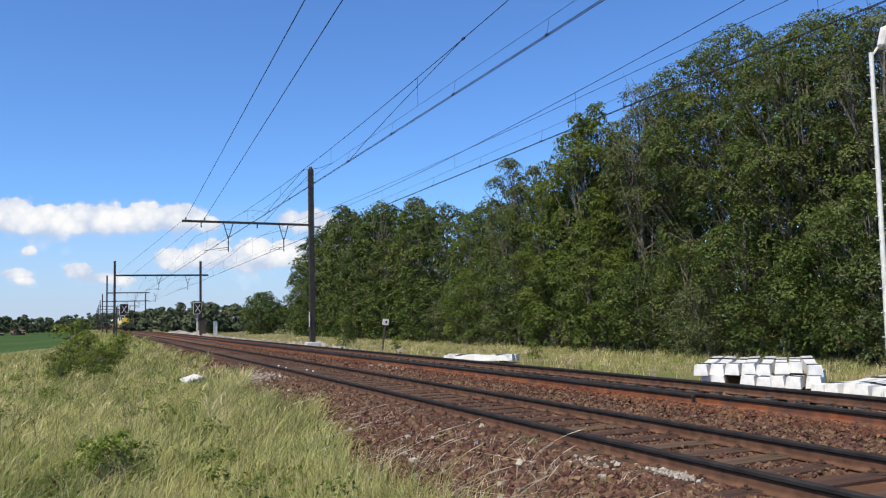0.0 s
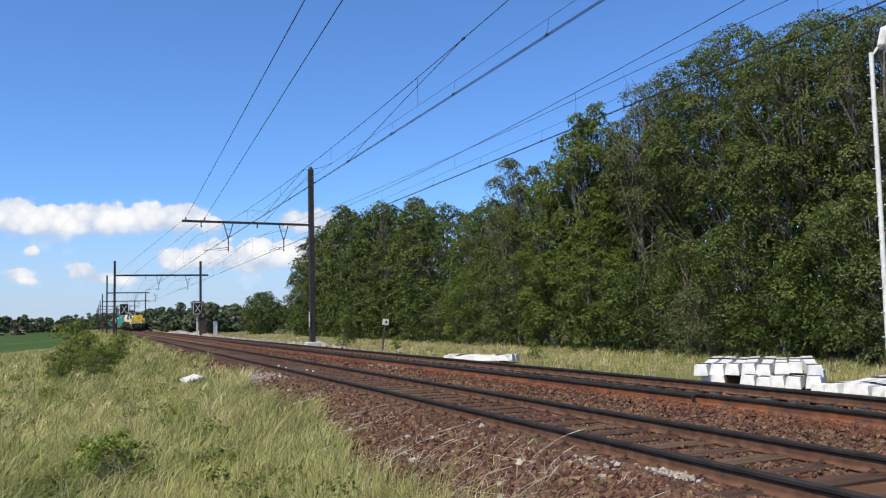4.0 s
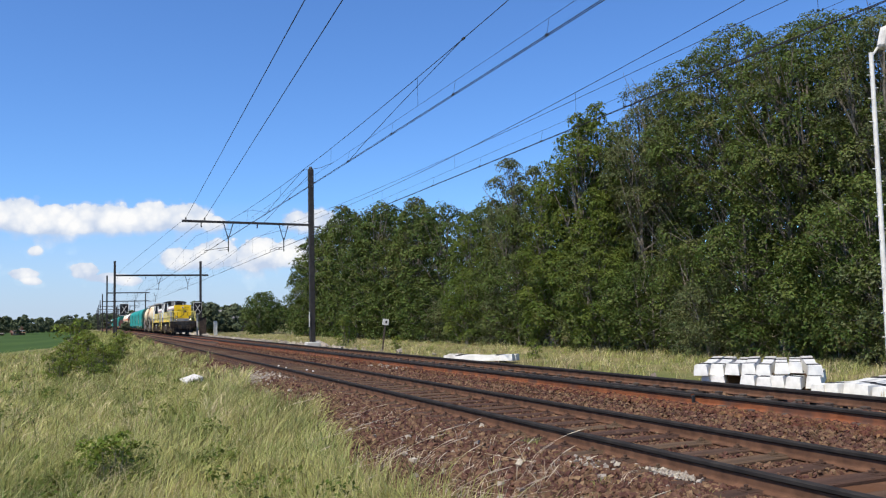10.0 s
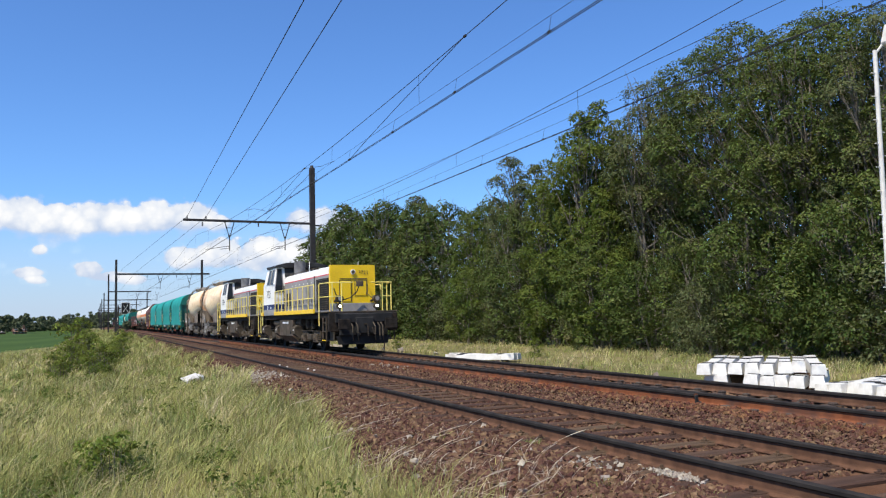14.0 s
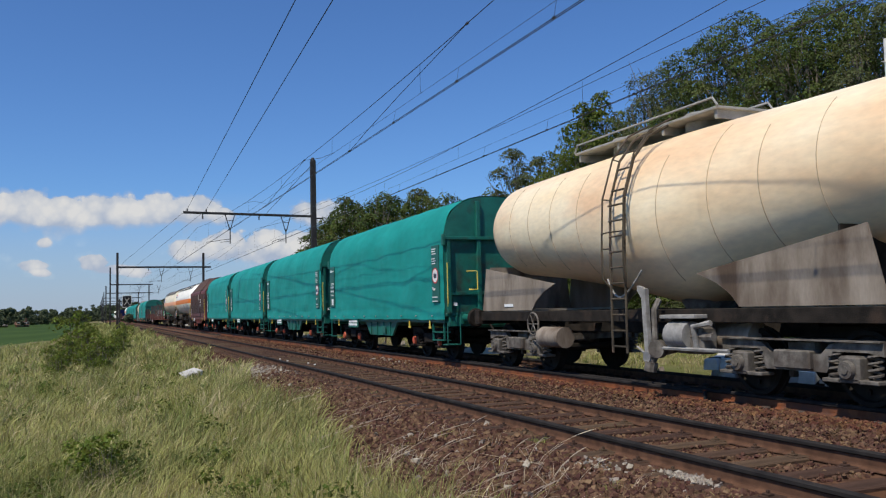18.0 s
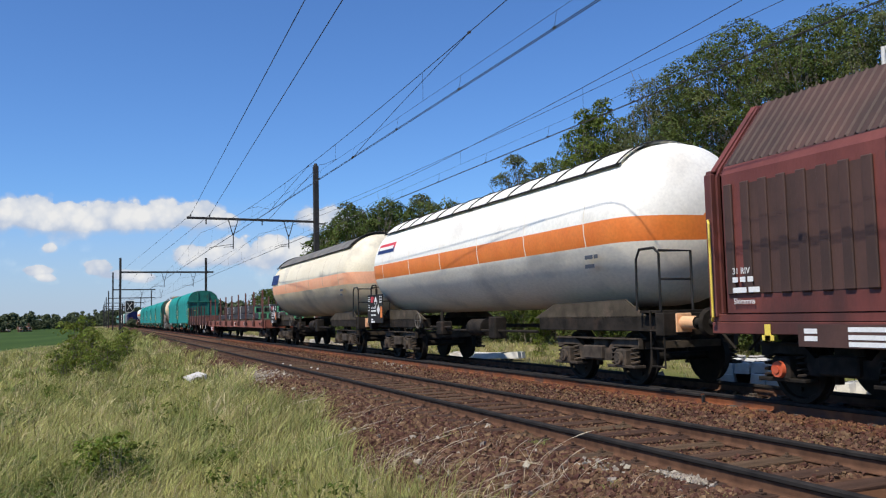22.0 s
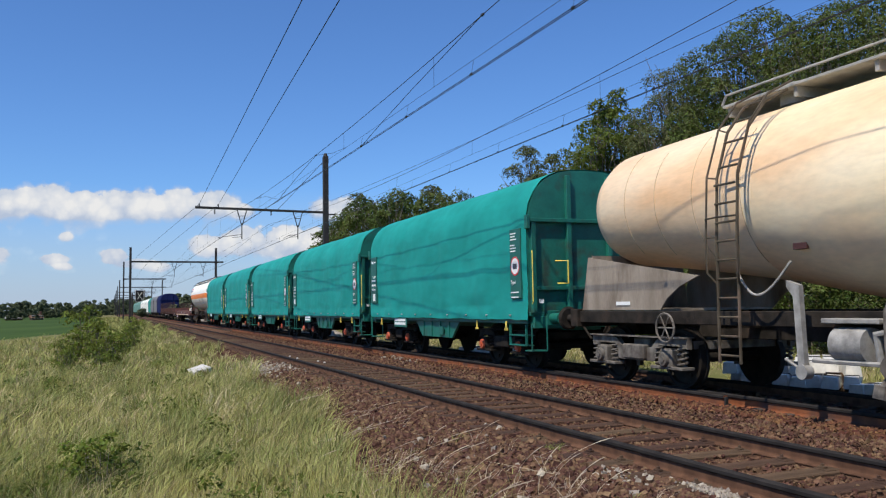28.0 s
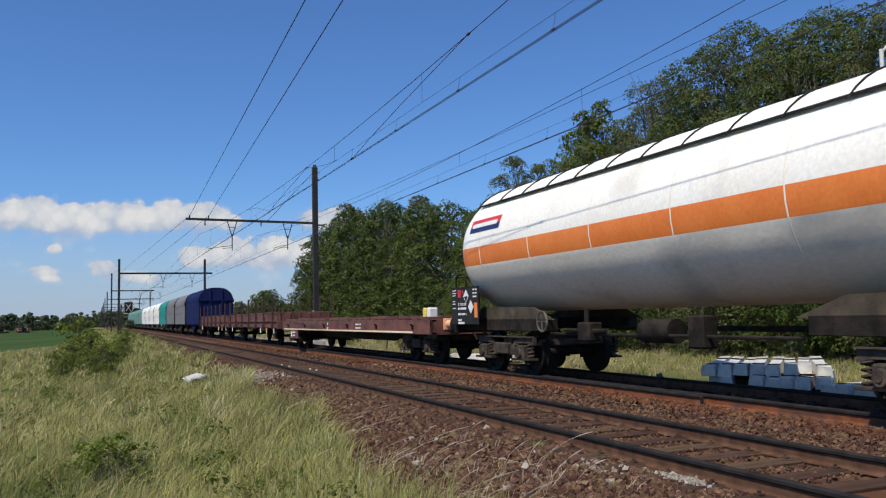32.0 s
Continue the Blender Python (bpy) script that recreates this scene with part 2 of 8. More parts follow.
M_GRASS = surf("grass_blade", (0.235, 0.245, 0.068), (0.400, 0.370, 0.140), 0.9, 0.6, fine=3, island=0.4, translucent=0.3, c3=(0.150, 0.185, 0.055), c3_scale=0.8, c3_amount=0.45, spec=0.15)
M_STRAW = surf("dry_grass", (0.41, 0.335, 0.165), (0.55, 0.465, 0.27), 1.2, 0.75, fine=3, island=0.3, translucent=0.2, spec=0.3)
M_STALK = surf("bleached_stem", (0.46, 0.37, 0.27), (0.58, 0.49, 0.37), 1.2, 0.75, fine=3, island=0.25, translucent=0.15, spec=0.3)
# Pale grey-green: distance haze is mixed into this foliage colour.
M_FARWOOD = surf("hazed_far_foliage", (0.072, 0.090, 0.050), (0.112, 0.130, 0.072), 0.25, 0.9, fine=1.2, c3=(0.07, 0.085, 0.045), c3_scale=0.09, spec=0.1)

# paints and metals of the train
M_TARP = surf("green_tarpaulin", (0.006, 0.230, 0.198), (0.010, 0.278, 0.243), 1.1, 0.62, bump=0.25, fine=5, c3=(0.008, 0.21, 0.178), c3_scale=0.8, c3_amount=0.2, spec=0.3, stretch=(1, 0.5, 1))
M_GSTEEL = surf("green_painted_steel", (0.006, 0.105, 0.078), (0.010, 0.145, 0.108), 3, 0.5, bump=0.1, fine=30, c3=(0.03, 0.06, 0.045), c3_scale=2.2, c3_amount=0.25)
M_GDARK = surf("dark_green_panel", (0.010, 0.085, 0.066), (0.014, 0.11, 0.085), 3, 0.5)
M_CREAM = surf("cream_silo_paint", (0.86, 0.69, 0.44), (0.90, 0.79, 0.57), 0.9, 0.5, bump=0.1, fine=14, c3=(0.79, 0.53, 0.31), c3_scale=0.6, c3_amount=0.6, stretch=(1, 0.35, 1))
M_PEACH = surf("rust_stained_cream", (0.76, 0.41, 0.21), (0.81, 0.51, 0.30), 1.2, 0.6, fine=20, c3=(0.5, 0.25, 0.10), c3_scale=1.5, c3_amount=0.3)
M_SEAM = surf("weld_seam", (0.40, 0.29, 0.18), (0.54, 0.41, 0.27), 4, 0.8)
M_PEACHSOFT = surf("peach_stained_cream", (0.80, 0.58, 0.37), (0.85, 0.70, 0.50), 0.7, 0.55, bump=0.1, fine=14, c3=(0.76, 0.47, 0.25), c3_scale=0.5, c3_amount=0.5, stretch=(1, 0.3, 1.3))
M_ALU = surf("dusty_light_alloy", (0.20, 0.19, 0.175), (0.36, 0.345, 0.32), 6, 0.7, 0.1, bump=0.2, fine=40)
M_SKIRT = surf("dusty_grey_plate", (0.22, 0.18, 0.14), (0.34, 0.29, 0.235), 2.2, 0.85, bump=0.2, fine=30, c3=(0.10, 0.07, 0.05), c3_scale=1.6, c3_amount=0.4, stretch=(1, 1, 0.35), spec=0.15)
M_DUST = surf("cement_dusted_steel", (0.085, 0.075, 0.064), (0.21, 0.19, 0.165), 6, 0.85, bump=0.3, fine=50, c3=(0.08, 0.065, 0.055), c3_scale=4, c3_amount=0.45, spec=0.15)
M_GRIME = surf("grimy_underframe", (0.013, 0.011, 0.009), (0.032, 0.026, 0.021), 5, 0.85, bump=0.3, fine=50, c3=(0.05, 0.034, 0.025), c3_scale=3, c3_amount=0.2, spec=0.15)
M_BOGIE = surf("dusty_brown_bogie", (0.040, 0.032, 0.025), (0.085, 0.068, 0.054), 5, 0.85, bump=0.3, fine=50, c3=(0.12, 0.085, 0.06), c3_scale=3, c3_amount=0.3, spec=0.15)
M_WHEEL = surf("wheel_steel", (0.014, 0.012, 0.010), (0.028, 0.023, 0.019), 6, 0.7, 0.2, fine=40, spec=0.15)
M_TANKW = surf("white_tank_paint", (0.885, 0.84, 0.74), (0.915, 0.885, 0.80), 0.8, 0.45, bump=0.08, fine=18, c3=(0.74, 0.70, 0.62), c3_scale=0.9, c3_amount=0.25)
# Lower tank half: stains, plus warm light off the ballast put into the colour.
M_TANKLOW = surf("stained_bounce_warm_tank", (0.82, 0.74, 0.60), (0.88, 0.81, 0.68), 0.9, 0.5, bump=0.1, fine=20, c3=(0.56, 0.52, 0.45), c3_scale=1.0, c3_amount=0.3, stretch=(1, 0.5, 1))
M_ORANGE = surf("orange_band", (0.78, 0.19, 0.03), (0.84, 0.24, 0.045), 1.5, 0.5, fine=18)
M_ORANGE2 = surf("faded_orange_band", (0.88, 0.40, 0.22), (0.90, 0.47, 0.28), 1.3, 0.55, fine=18)
M_TANKC = surf("ivory_tank_paint", (0.74, 0.65, 0.47), (0.82, 0.75, 0.58), 0.9, 0.5, bump=0.1, fine=18, c3=(0.45, 0.40, 0.31), c3_scale=0.9, c3_amount=0.35, stretch=(1, 0.5, 1))
# Ivory tank's lower half: stained, with warm bounce light painted in as well.
M_TANKCLOW = surf("stained_bounce_warm_ivory", (0.56, 0.45, 0.30), (0.68, 0.57, 0.40), 1.0, 0.6, bump=0.1, fine=20, c3=(0.36, 0.31, 0.23), c3_scale=0.9, c3_amount=0.4, stretch=(1, 0.5, 1))
M_SHIELD = surf("weathered_grey_sunshield", (0.10, 0.095, 0.085), (0.17, 0.16, 0.145), 2.0, 0.8, bump=0.2, fine=25, c3=(0.21, 0.19, 0.16), c3_scale=1.4, c3_amount=0.3)
M_BLACK = surf("black_paint", (0.018, 0.018, 0.018), (0.035, 0.034, 0.033), 3, 0.75, spec=0.15)
M_BROWN = surf("oxide_red_steel", (0.125, 0.031, 0.024), (0.175, 0.047, 0.036), 2.2, 0.6, bump=0.15, fine=35, c3=(0.070, 0.024, 0.019), c3_scale=1.3, c3_amount=0.5, stretch=(1, 1, 0.4))
M_BROWNDARK = surf("sooty_oxide_roof", (0.042, 0.022, 0.017), (0.080, 0.038, 0.029), 1.6, 0.7, bump=0.15, fine=35, stretch=(1, 1, 0.5))
M_REDFLAT = surf("rust_red_sole_bar", (0.22, 0.066, 0.042), (0.31, 0.100, 0.063), 2.0, 0.75, bump=0.2, fine=40, c3=(0.14, 0.05, 0.035), c3_scale=1.6, c3_amount=0.4)
M_LOWSIDE = surf("worn_brown_drop_side", (0.115, 0.042, 0.031), (0.185, 0.070, 0.051), 2.4, 0.75, bump=0.2, fine=40, c3=(0.06, 0.03, 0.025), c3_scale=1.7, c3_amount=0.4)
M_BUNDLE = surf("dark_hot_rolled_steel", (0.045, 0.043, 0.045), (0.075, 0.07, 0.072), 1.6, 0.6, 0.2, bump=0.1, fine=30, c3=(0.10, 0.075, 0.06), c3_scale=1.2, c3_amount=0.25, spec=0.15)
M_GREENSTEEL = surf("light_green_dunnage", (0.10, 0.34, 0.17), (0.14, 0.42, 0.22), 3, 0.6)
M_PLANK = surf("floor_planks", (0.10, 0.075, 0.055), (0.18, 0.135, 0.10), 3, 0.9, bump=0.4, fine=40)
M_YEL = surf("yellow_paint", (0.82, 0.52, 0.006), (0.88, 0.58, 0.010), 2, 0.4, bump=0.05, fine=30)
M_LGREY = surf("light_grey_paint", (0.255, 0.243, 0.235), (0.325, 0.310, 0.300), 1.5, 0.5, bump=0.05, fine=25, c3=(0.17, 0.16, 0.15), c3_scale=1.5, c3_amount=0.3, stretch=(1, 1, 0.4))
M_LWHITE = surf("white_loco_paint", (0.83, 0.805, 0.75), (0.88, 0.86, 0.805), 2, 0.4, c3=(0.62, 0.6, 0.56), c3_scale=1.5, c3_amount=0.2)
M_RED = surf("red_stripe", (0.55, 0.03, 0.035), (0.62, 0.045, 0.05), 2, 0.5)
M_BLUE = surf("navy_stripe", (0.016, 0.031, 0.115), (0.023, 0.045, 0.15), 2, 0.55, spec=0.2)
M_UNDER = surf("brown_grey_running_gear", (0.056, 0.045, 0.032), (0.098, 0.080, 0.058), 3, 0.75, bump=0.2, fine=40, c3=(0.14, 0.10, 0.075), c3_scale=2.5, c3_amount=0.25, spec=0.15)
M_ROOF = surf("black_cab_roof", (0.022, 0.022, 0.023), (0.04, 0.04, 0.04), 2, 0.6, spec=0.15)
M_GLASS = surf("dark_cab_glass", (0.015, 0.018, 0.02), (0.02, 0.024, 0.026), 2, 0.25, spec=0.2)
M_WALK = surf("galvanised_walkway", (0.30, 0.29, 0.26), (0.42, 0.40, 0.37), 5, 0.7, 0.2, fine=60)
M_TEXT = surf("white_lettering", (0.72, 0.72, 0.70), (0.80, 0.80, 0.78), 4, 0.6)
M_DTEXT = surf("dark_lettering", (0.05, 0.055, 0.07), (0.07, 0.075, 0.09), 4, 0.6)
M_YDETAIL = surf("yellow_fittings", (0.74, 0.54, 0.06), (0.80, 0.62, 0.12), 4, 0.5)
M_CAPS = surf("orange_red_axle_caps", (0.46, 0.070, 0.025), (0.56, 0.11, 0.045), 6, 0.5)
M_BLUETARP = surf("blue_tarpaulin", (0.010, 0.016, 0.065), (0.014, 0.022, 0.09), 1.2, 0.8, bump=0.2, fine=6, spec=0.08)
M_GREYTARP = surf("grey_tarpaulin", (0.135, 0.13, 0.13), (0.20, 0.19, 0.185), 1.2, 0.65, bump=0.2, fine=6)
M_PALEGREEN = surf("pale_green_tarpaulin", (0.10, 0.22, 0.18), (0.14, 0.28, 0.23), 1.2, 0.65, bump=0.2, fine=6)
M_LAMP = glow("lit_headlamp", (1.0, 0.95, 0.82), 4.0)
M_RAILYEL = surf("pale_yellow_handrail", (0.80, 0.64, 0.13), (0.86, 0.72, 0.22), 3, 0.45)
M_STACK = surf("grey_exhaust_stack", (0.10, 0.10, 0.105), (0.16, 0.155, 0.155), 3, 0.6, c3=(0.05, 0.05, 0.05), c3_scale=2.0)
M_DIAMOND = surf("hazard_diamond_white", (0.74, 0.74, 0.73), (0.80, 0.80, 0.79), 4, 0.6)

# ---- mesh tools ----
class Shape:
    """Vertices and faces gathered piece by piece."""

    def __init__(self):
        self.v, self.f, self.smooth, self.mi = [], [], [], []

    def add(self, verts, faces, smooth=False, mi=0):
        k = len(self.v)
        self.v.extend(verts)
        self.f.extend([tuple(i + k for i in f) for f in faces])
        self.smooth.extend([smooth] * len(faces))
        self.mi.extend([mi] * len(faces))
        return self

    def box(self, x0, x1, y0, y1, z0, z1, c=0.0, turn=None, mi=0):
        """A box with chamfered edges of width c."""
        lo, hi = (x0, y0, z0), (x1, y1, z1)
        if c <= 0:
            vs = [(x, y, z) for x in (x0, x1) for y in (y0, y1) for z in (z0, z1)]
            fs = [(0, 1, 3, 2), (4, 6, 7, 5), (0, 4, 5, 1), (2, 3, 7, 6), (0, 2, 6, 4), (1, 5, 7, 3)]
        else:
            vs, idx = [], {}
            for sx in (0, 1):
                for sy in (0, 1):
                    for sz in (0, 1):
                        for ax in range(3):
                            s = (sx, sy, sz)
                            p = [(hi[i] if s[i] else lo[i]) for i in range(3)]
                            for i in range(3):
                                if i != ax:
                                    p[i] += -c if s[i] else c
                            idx[(s, ax)] = len(vs)
                            vs.append(tuple(p))
            fs = []
            for ax in range(3):
                o = [i for i in range(3) if i != ax]
                for sd in (0, 1):
                    q = []
                    for a, b in ((0, 0), (1, 0), (1, 1), (0, 1)):
                        s = [0, 0, 0]
                        s[ax], s[o[0]], s[o[1]] = sd, a, b
                        q.append(idx[(tuple(s), ax)])
                    fs.append(tuple(q))
                for a in (0, 1):
                    for b in (0, 1):
                        s0, s1 = [0, 0, 0], [0, 0, 0]
                        s0[o[0]], s0[o[1]], s1[o[0]], s1[o[1]] = a, b, a, b
                        s1[ax] = 1
                        fs.append((idx[(tuple(s0), o[0])], idx[(tuple(s1), o[0])], idx[(tuple(s1), o[1])], idx[(tuple(s0), o[1])]))
            for sx in (0, 1):
                for sy in (0, 1):
                    for sz in (0, 1):
                        fs.append(tuple(idx[((sx, sy, sz), ax)] for ax in range(3)))
        if turn is not None:
            vs = [tuple(turn @ Vector(p)) for p in vs]
        return self.add(vs, fs, False, mi)

    def rod(self, p, q, r, n=8, r2=None, caps=True, smooth=True, mi=0):
        """A round bar from p to q."""
        p, q = Vector(p), Vector(q)
        d = (q - p).normalized()
        a = d.orthogonal().normalized()
        b = d.cross(a)
        r2 = r if r2 is None else r2
        vs = [tuple(c + (a * math.cos(2 * math.pi * i / n) + b * math.sin(2 * math.pi * i / n)) * rr) for c, rr in ((p, r), (q, r2)) for i in range(n)]
        fs = [(i, (i + 1) % n, n + (i + 1) % n, n + i) for i in range(n)]
        self.add(vs, fs, smooth, mi)
        if caps:
            self.add([vs[i] for i in range(n)], [tuple(reversed(range(n)))], False, mi)
            self.add([vs[n + i] for i in range(n)], [tuple(range(n))], False, mi)
        return self

    def pipe(self, pts, r, n=6, mi=0):
        """A bent round bar along pts."""
        pts = [Vector(p) for p in pts]
        rings = []
        ref = None
        for i, p in enumerate(pts):
            d = (pts[min(i + 1, len(pts) - 1)] - pts[max(i - 1, 0)]).normalized()
            a = d.orthogonal().normalized() if ref is None else (ref - d * ref.dot(d)).normalized()
            ref = a
            b = d.cross(a)
            rr = r[i] if isinstance(r, (list, tuple)) else r
            rings.append([tuple(p + (a * math.cos(2 * math.pi * k / n) + b * math.sin(2 * math.pi * k / n)) * rr) for k in range(n)])
        vs = [v for ring in rings for v in ring]
        fs = [(j * n + i, j * n + (i + 1) % n, (j + 1) * n + (i + 1) % n, (j + 1) * n + i) for j in range(len(pts) - 1) for i in range(n)]
        fs += [tuple(reversed(range(n))), tuple((len(pts) - 1) * n + i for i in range(n))]
        return self.add(vs, fs, True, mi)

    def loft(self, rings, closed=True, caps=True, smooth=True, mi=0):
        """Skin between rings of equally many points."""
        n = len(rings[0])
        vs = [tuple(p) for r in rings for p in r]
        m = n if closed else n - 1
        fs = [(j * n + i, j * n + (i + 1) % n, (j + 1) * n + (i + 1) % n, (j + 1) * n + i) for j in range(len(rings) - 1) for i in range(m)]
        self.add(vs, fs, smooth, mi)
        if caps and closed:
            self.add(vs[:n], [tuple(reversed(range(n)))], False, mi)
            self.add(vs[-n:], [tuple(range(n))], False, mi)
        return self

    def slab(self, prof, y0, y1, axis=1, mi=0, smooth=False):
        """A closed outline (pairs across the axis) pushed along x (0), y (1) or z (2)."""
        def at(p, s):
            return ((s, p[0], p[1]), (p[0], s, p[1]), (p[0], p[1], s))[axis]
        return self.loft([[at(p, y0) for p in prof], [at(p, y1) for p in prof]], smooth=smooth, mi=mi)

    def disc(self, c, r, depth, axis=0, n=24, mi=0):
        d = [0, 0, 0]
        d[axis] = depth / 2
        c = Vector(c)
        return self.rod(c - Vector(d), c + Vector(d), r, n, mi=mi)

    def mesh(self, name, mats, angle=35):
        me = bpy.data.meshes.new(name)
        me.from_pydata(self.v, [], self.f)
        for m in mats if isinstance(mats, (list, tuple)) else [mats]:
            me.materials.append(m)
        me.polygons.foreach_set("use_smooth", self.smooth)
        me.polygons.foreach_set("material_index", self.mi)
        bm = bmesh.new()
        bm.from_mesh(me)
        bmesh.ops.recalc_face_normals(bm, faces=bm.faces)
        bm.to_mesh(me)
        bm.free()
        if any(self.smooth):
            me.set_sharp_from_angle(angle=radians(angle))
        me.update()
        return me


def part(name, shape, material, parent, label="", at=None):
    """One mesh object under a thing or under a part."""
    ob = new(name, shape if isinstance(shape, bpy.types.Mesh) else shape.mesh(name, material))
    ob.parent = parent
    if at is not None:
        ob.matrix_basis = at
    if label:
        ob["label"] = label
    return ob


def welded(me):
    """The mesh with touching corners joined."""
    bm = bmesh.new()
    bm.from_mesh(me)
    bmesh.ops.remove_doubles(bm, verts=bm.verts, dist=0.0005)
    bm.to_mesh(me)
    bm.free()
    return me


def thing(name, label, category, at=None, group="", kind="", data=None):
    ob = new(name, data)
    if at is not None:
        ob.matrix_basis = at
    return tagged(ob, label, category, group, kind)


def quads_mesh(name, pts, material, per=4):
    """Loose faces of per corners each from an array (n, per, 3)."""
    n = len(pts)
    me = bpy.data.meshes.new(name)
    me.vertices.add(n * per)
    me.vertices.foreach_set("co", np.asarray(pts, dtype=np.float32).reshape(-1))
    me.loops.add(n * per)
    me.loops.foreach_set("vertex_index", np.arange(n * per, dtype=np.int32))
    me.polygons.add(n)
    me.polygons.foreach_set("loop_start", np.arange(0, n * per, per, dtype=np.int32))
    me.update(calc_edges=True)
    me.materials.append(material)
    return me


def indexed_mesh(name, verts, faces, material, smooth=False):
    """A mesh from arrays of corners and of equally long faces."""
    faces = np.asarray(faces, dtype=np.int32)
    me = bpy.data.meshes.new(name)
    me.vertices.add(len(verts))
    me.vertices.foreach_set("co", np.asarray(verts, dtype=np.float32).reshape(-1))
    me.loops.add(faces.size)
    me.loops.foreach_set("vertex_index", faces.reshape(-1))
    me.polygons.add(len(faces))
    me.polygons.foreach_set("loop_start", np.arange(0, faces.size, faces.shape[1], dtype=np.int32))
    me.polygons.foreach_set("use_smooth", np.full(len(faces), smooth))
    me.update(calc_edges=True)
    for m in material if isinstance(material, (list, tuple)) else [material]:
        me.materials.append(m)
    return me


rng = np.random.default_rng(7)

# ---- ground: one sheet to the horizon, with the banked ballast bed ----
PROFILE_X = (-3000, -60, -9, -3, 1.5, 3.3, 4.4, 4.75, 5.22, 5.42, 6.67, 6.87, 7.35, 7.7, 8.05, 10.85, 11.3, 12.2, 13.5, 18, 60, 3000)
PROFILE_Z = (-1.2, -1.2, -0.9, -0.42, -0.38, -0.36, -0.20, -0.175, -0.175, -0.197, -0.197, -0.175, -0.172, -0.15, -0.085, -0.085, -0.10, -0.22, -0.25, -0.25, -0.4, -0.4)


def ground_z(x, y=0.0):
    return float(np.interp(x, PROFILE_X, PROFILE_Z))


def build_ground():
    xs = sorted(set(PROFILE_X) | set(np.arange(-9, 20, 0.5).round(2)) | {-1500, -600, -250, -120, -30, -20, 30, 90, 200, 600, 1500})
    ys = [-3000, -1000, -300, -100, -40] + list(np.arange(-20, 60, 1.0)) + [65, 70, 80, 90, 100, 120, 140, 170, 200, 250, 300, 400, 600, 1000, 1800, 3500]
    vs = []
    for y in ys:
        for x in xs:
            bump = 0.05 * noise.noise((x * 0.5, y * 0.5, 0.3)) if x < 3.2 or x > 12.5 else 0.012 * noise.noise((x * 2, y * 2, 0))
            vs.append((x, y, ground_z(x) + bump))
    w = len(xs)
    fs, mi = [], []
    for j in range(len(ys) - 1):
        for i in range(w - 1):
            fs.append((j * w + i, j * w + i + 1, (j + 1) * w + i + 1, (j + 1) * w + i))
            cx = (xs[i] + xs[i + 1]) / 2
            mi.append(1 if 3.4 < cx < 12.0 else (2 if (cx < -9 and ys[j] > 40) or (cx < -2.8 and ys[j] >= 80) else 0))
    me = indexed_mesh("ground", vs, fs, [M_SOIL, M_BALLAST, M_FIELD], smooth=True)
    me.polygons.foreach_set("material_index", mi)
    thing("ground", "grassy trackside ground with a stony ballast bed", "ground", kind="structure", data=me)


build_ground()

# ---- the two tracks ----
RAIL = [(-0.070, -0.172), (0.070, -0.172), (0.070, -0.162), (0.014, -0.145), (0.009, -0.13), (0.009, -0.055), (0.034, -0.040), (0.036, -0.012),
        (0.026, 0.0), (-0.026, 0.0), (-0.036, -0.012), (-0.034, -0.040), (-0.009, -0.055), (-0.009, -0.13), (-0.014, -0.145), (-0.070, -0.162)]


def rail_mesh(name, y0, y1, side):
    s = Shape()
    n = len(RAIL)
    for i in range(n):
        a, b = RAIL[i], RAIL[(i + 1) % n]
        s.add([(a[0], y0, a[1]), (b[0], y0, b[1]), (b[0], y1, b[1]), (a[0], y1, a[1])], [(0, 1, 2, 3)], False, 1 if 5 <= i <= 11 else 0)
    s.add([(p[0], y0, p[1]) for p in RAIL], [tuple(range(n))])
    s.add([(p[0], y1, p[1]) for p in RAIL], [tuple(reversed(range(n)))])
    return s.mesh(name, [side, M_RAILTOP])


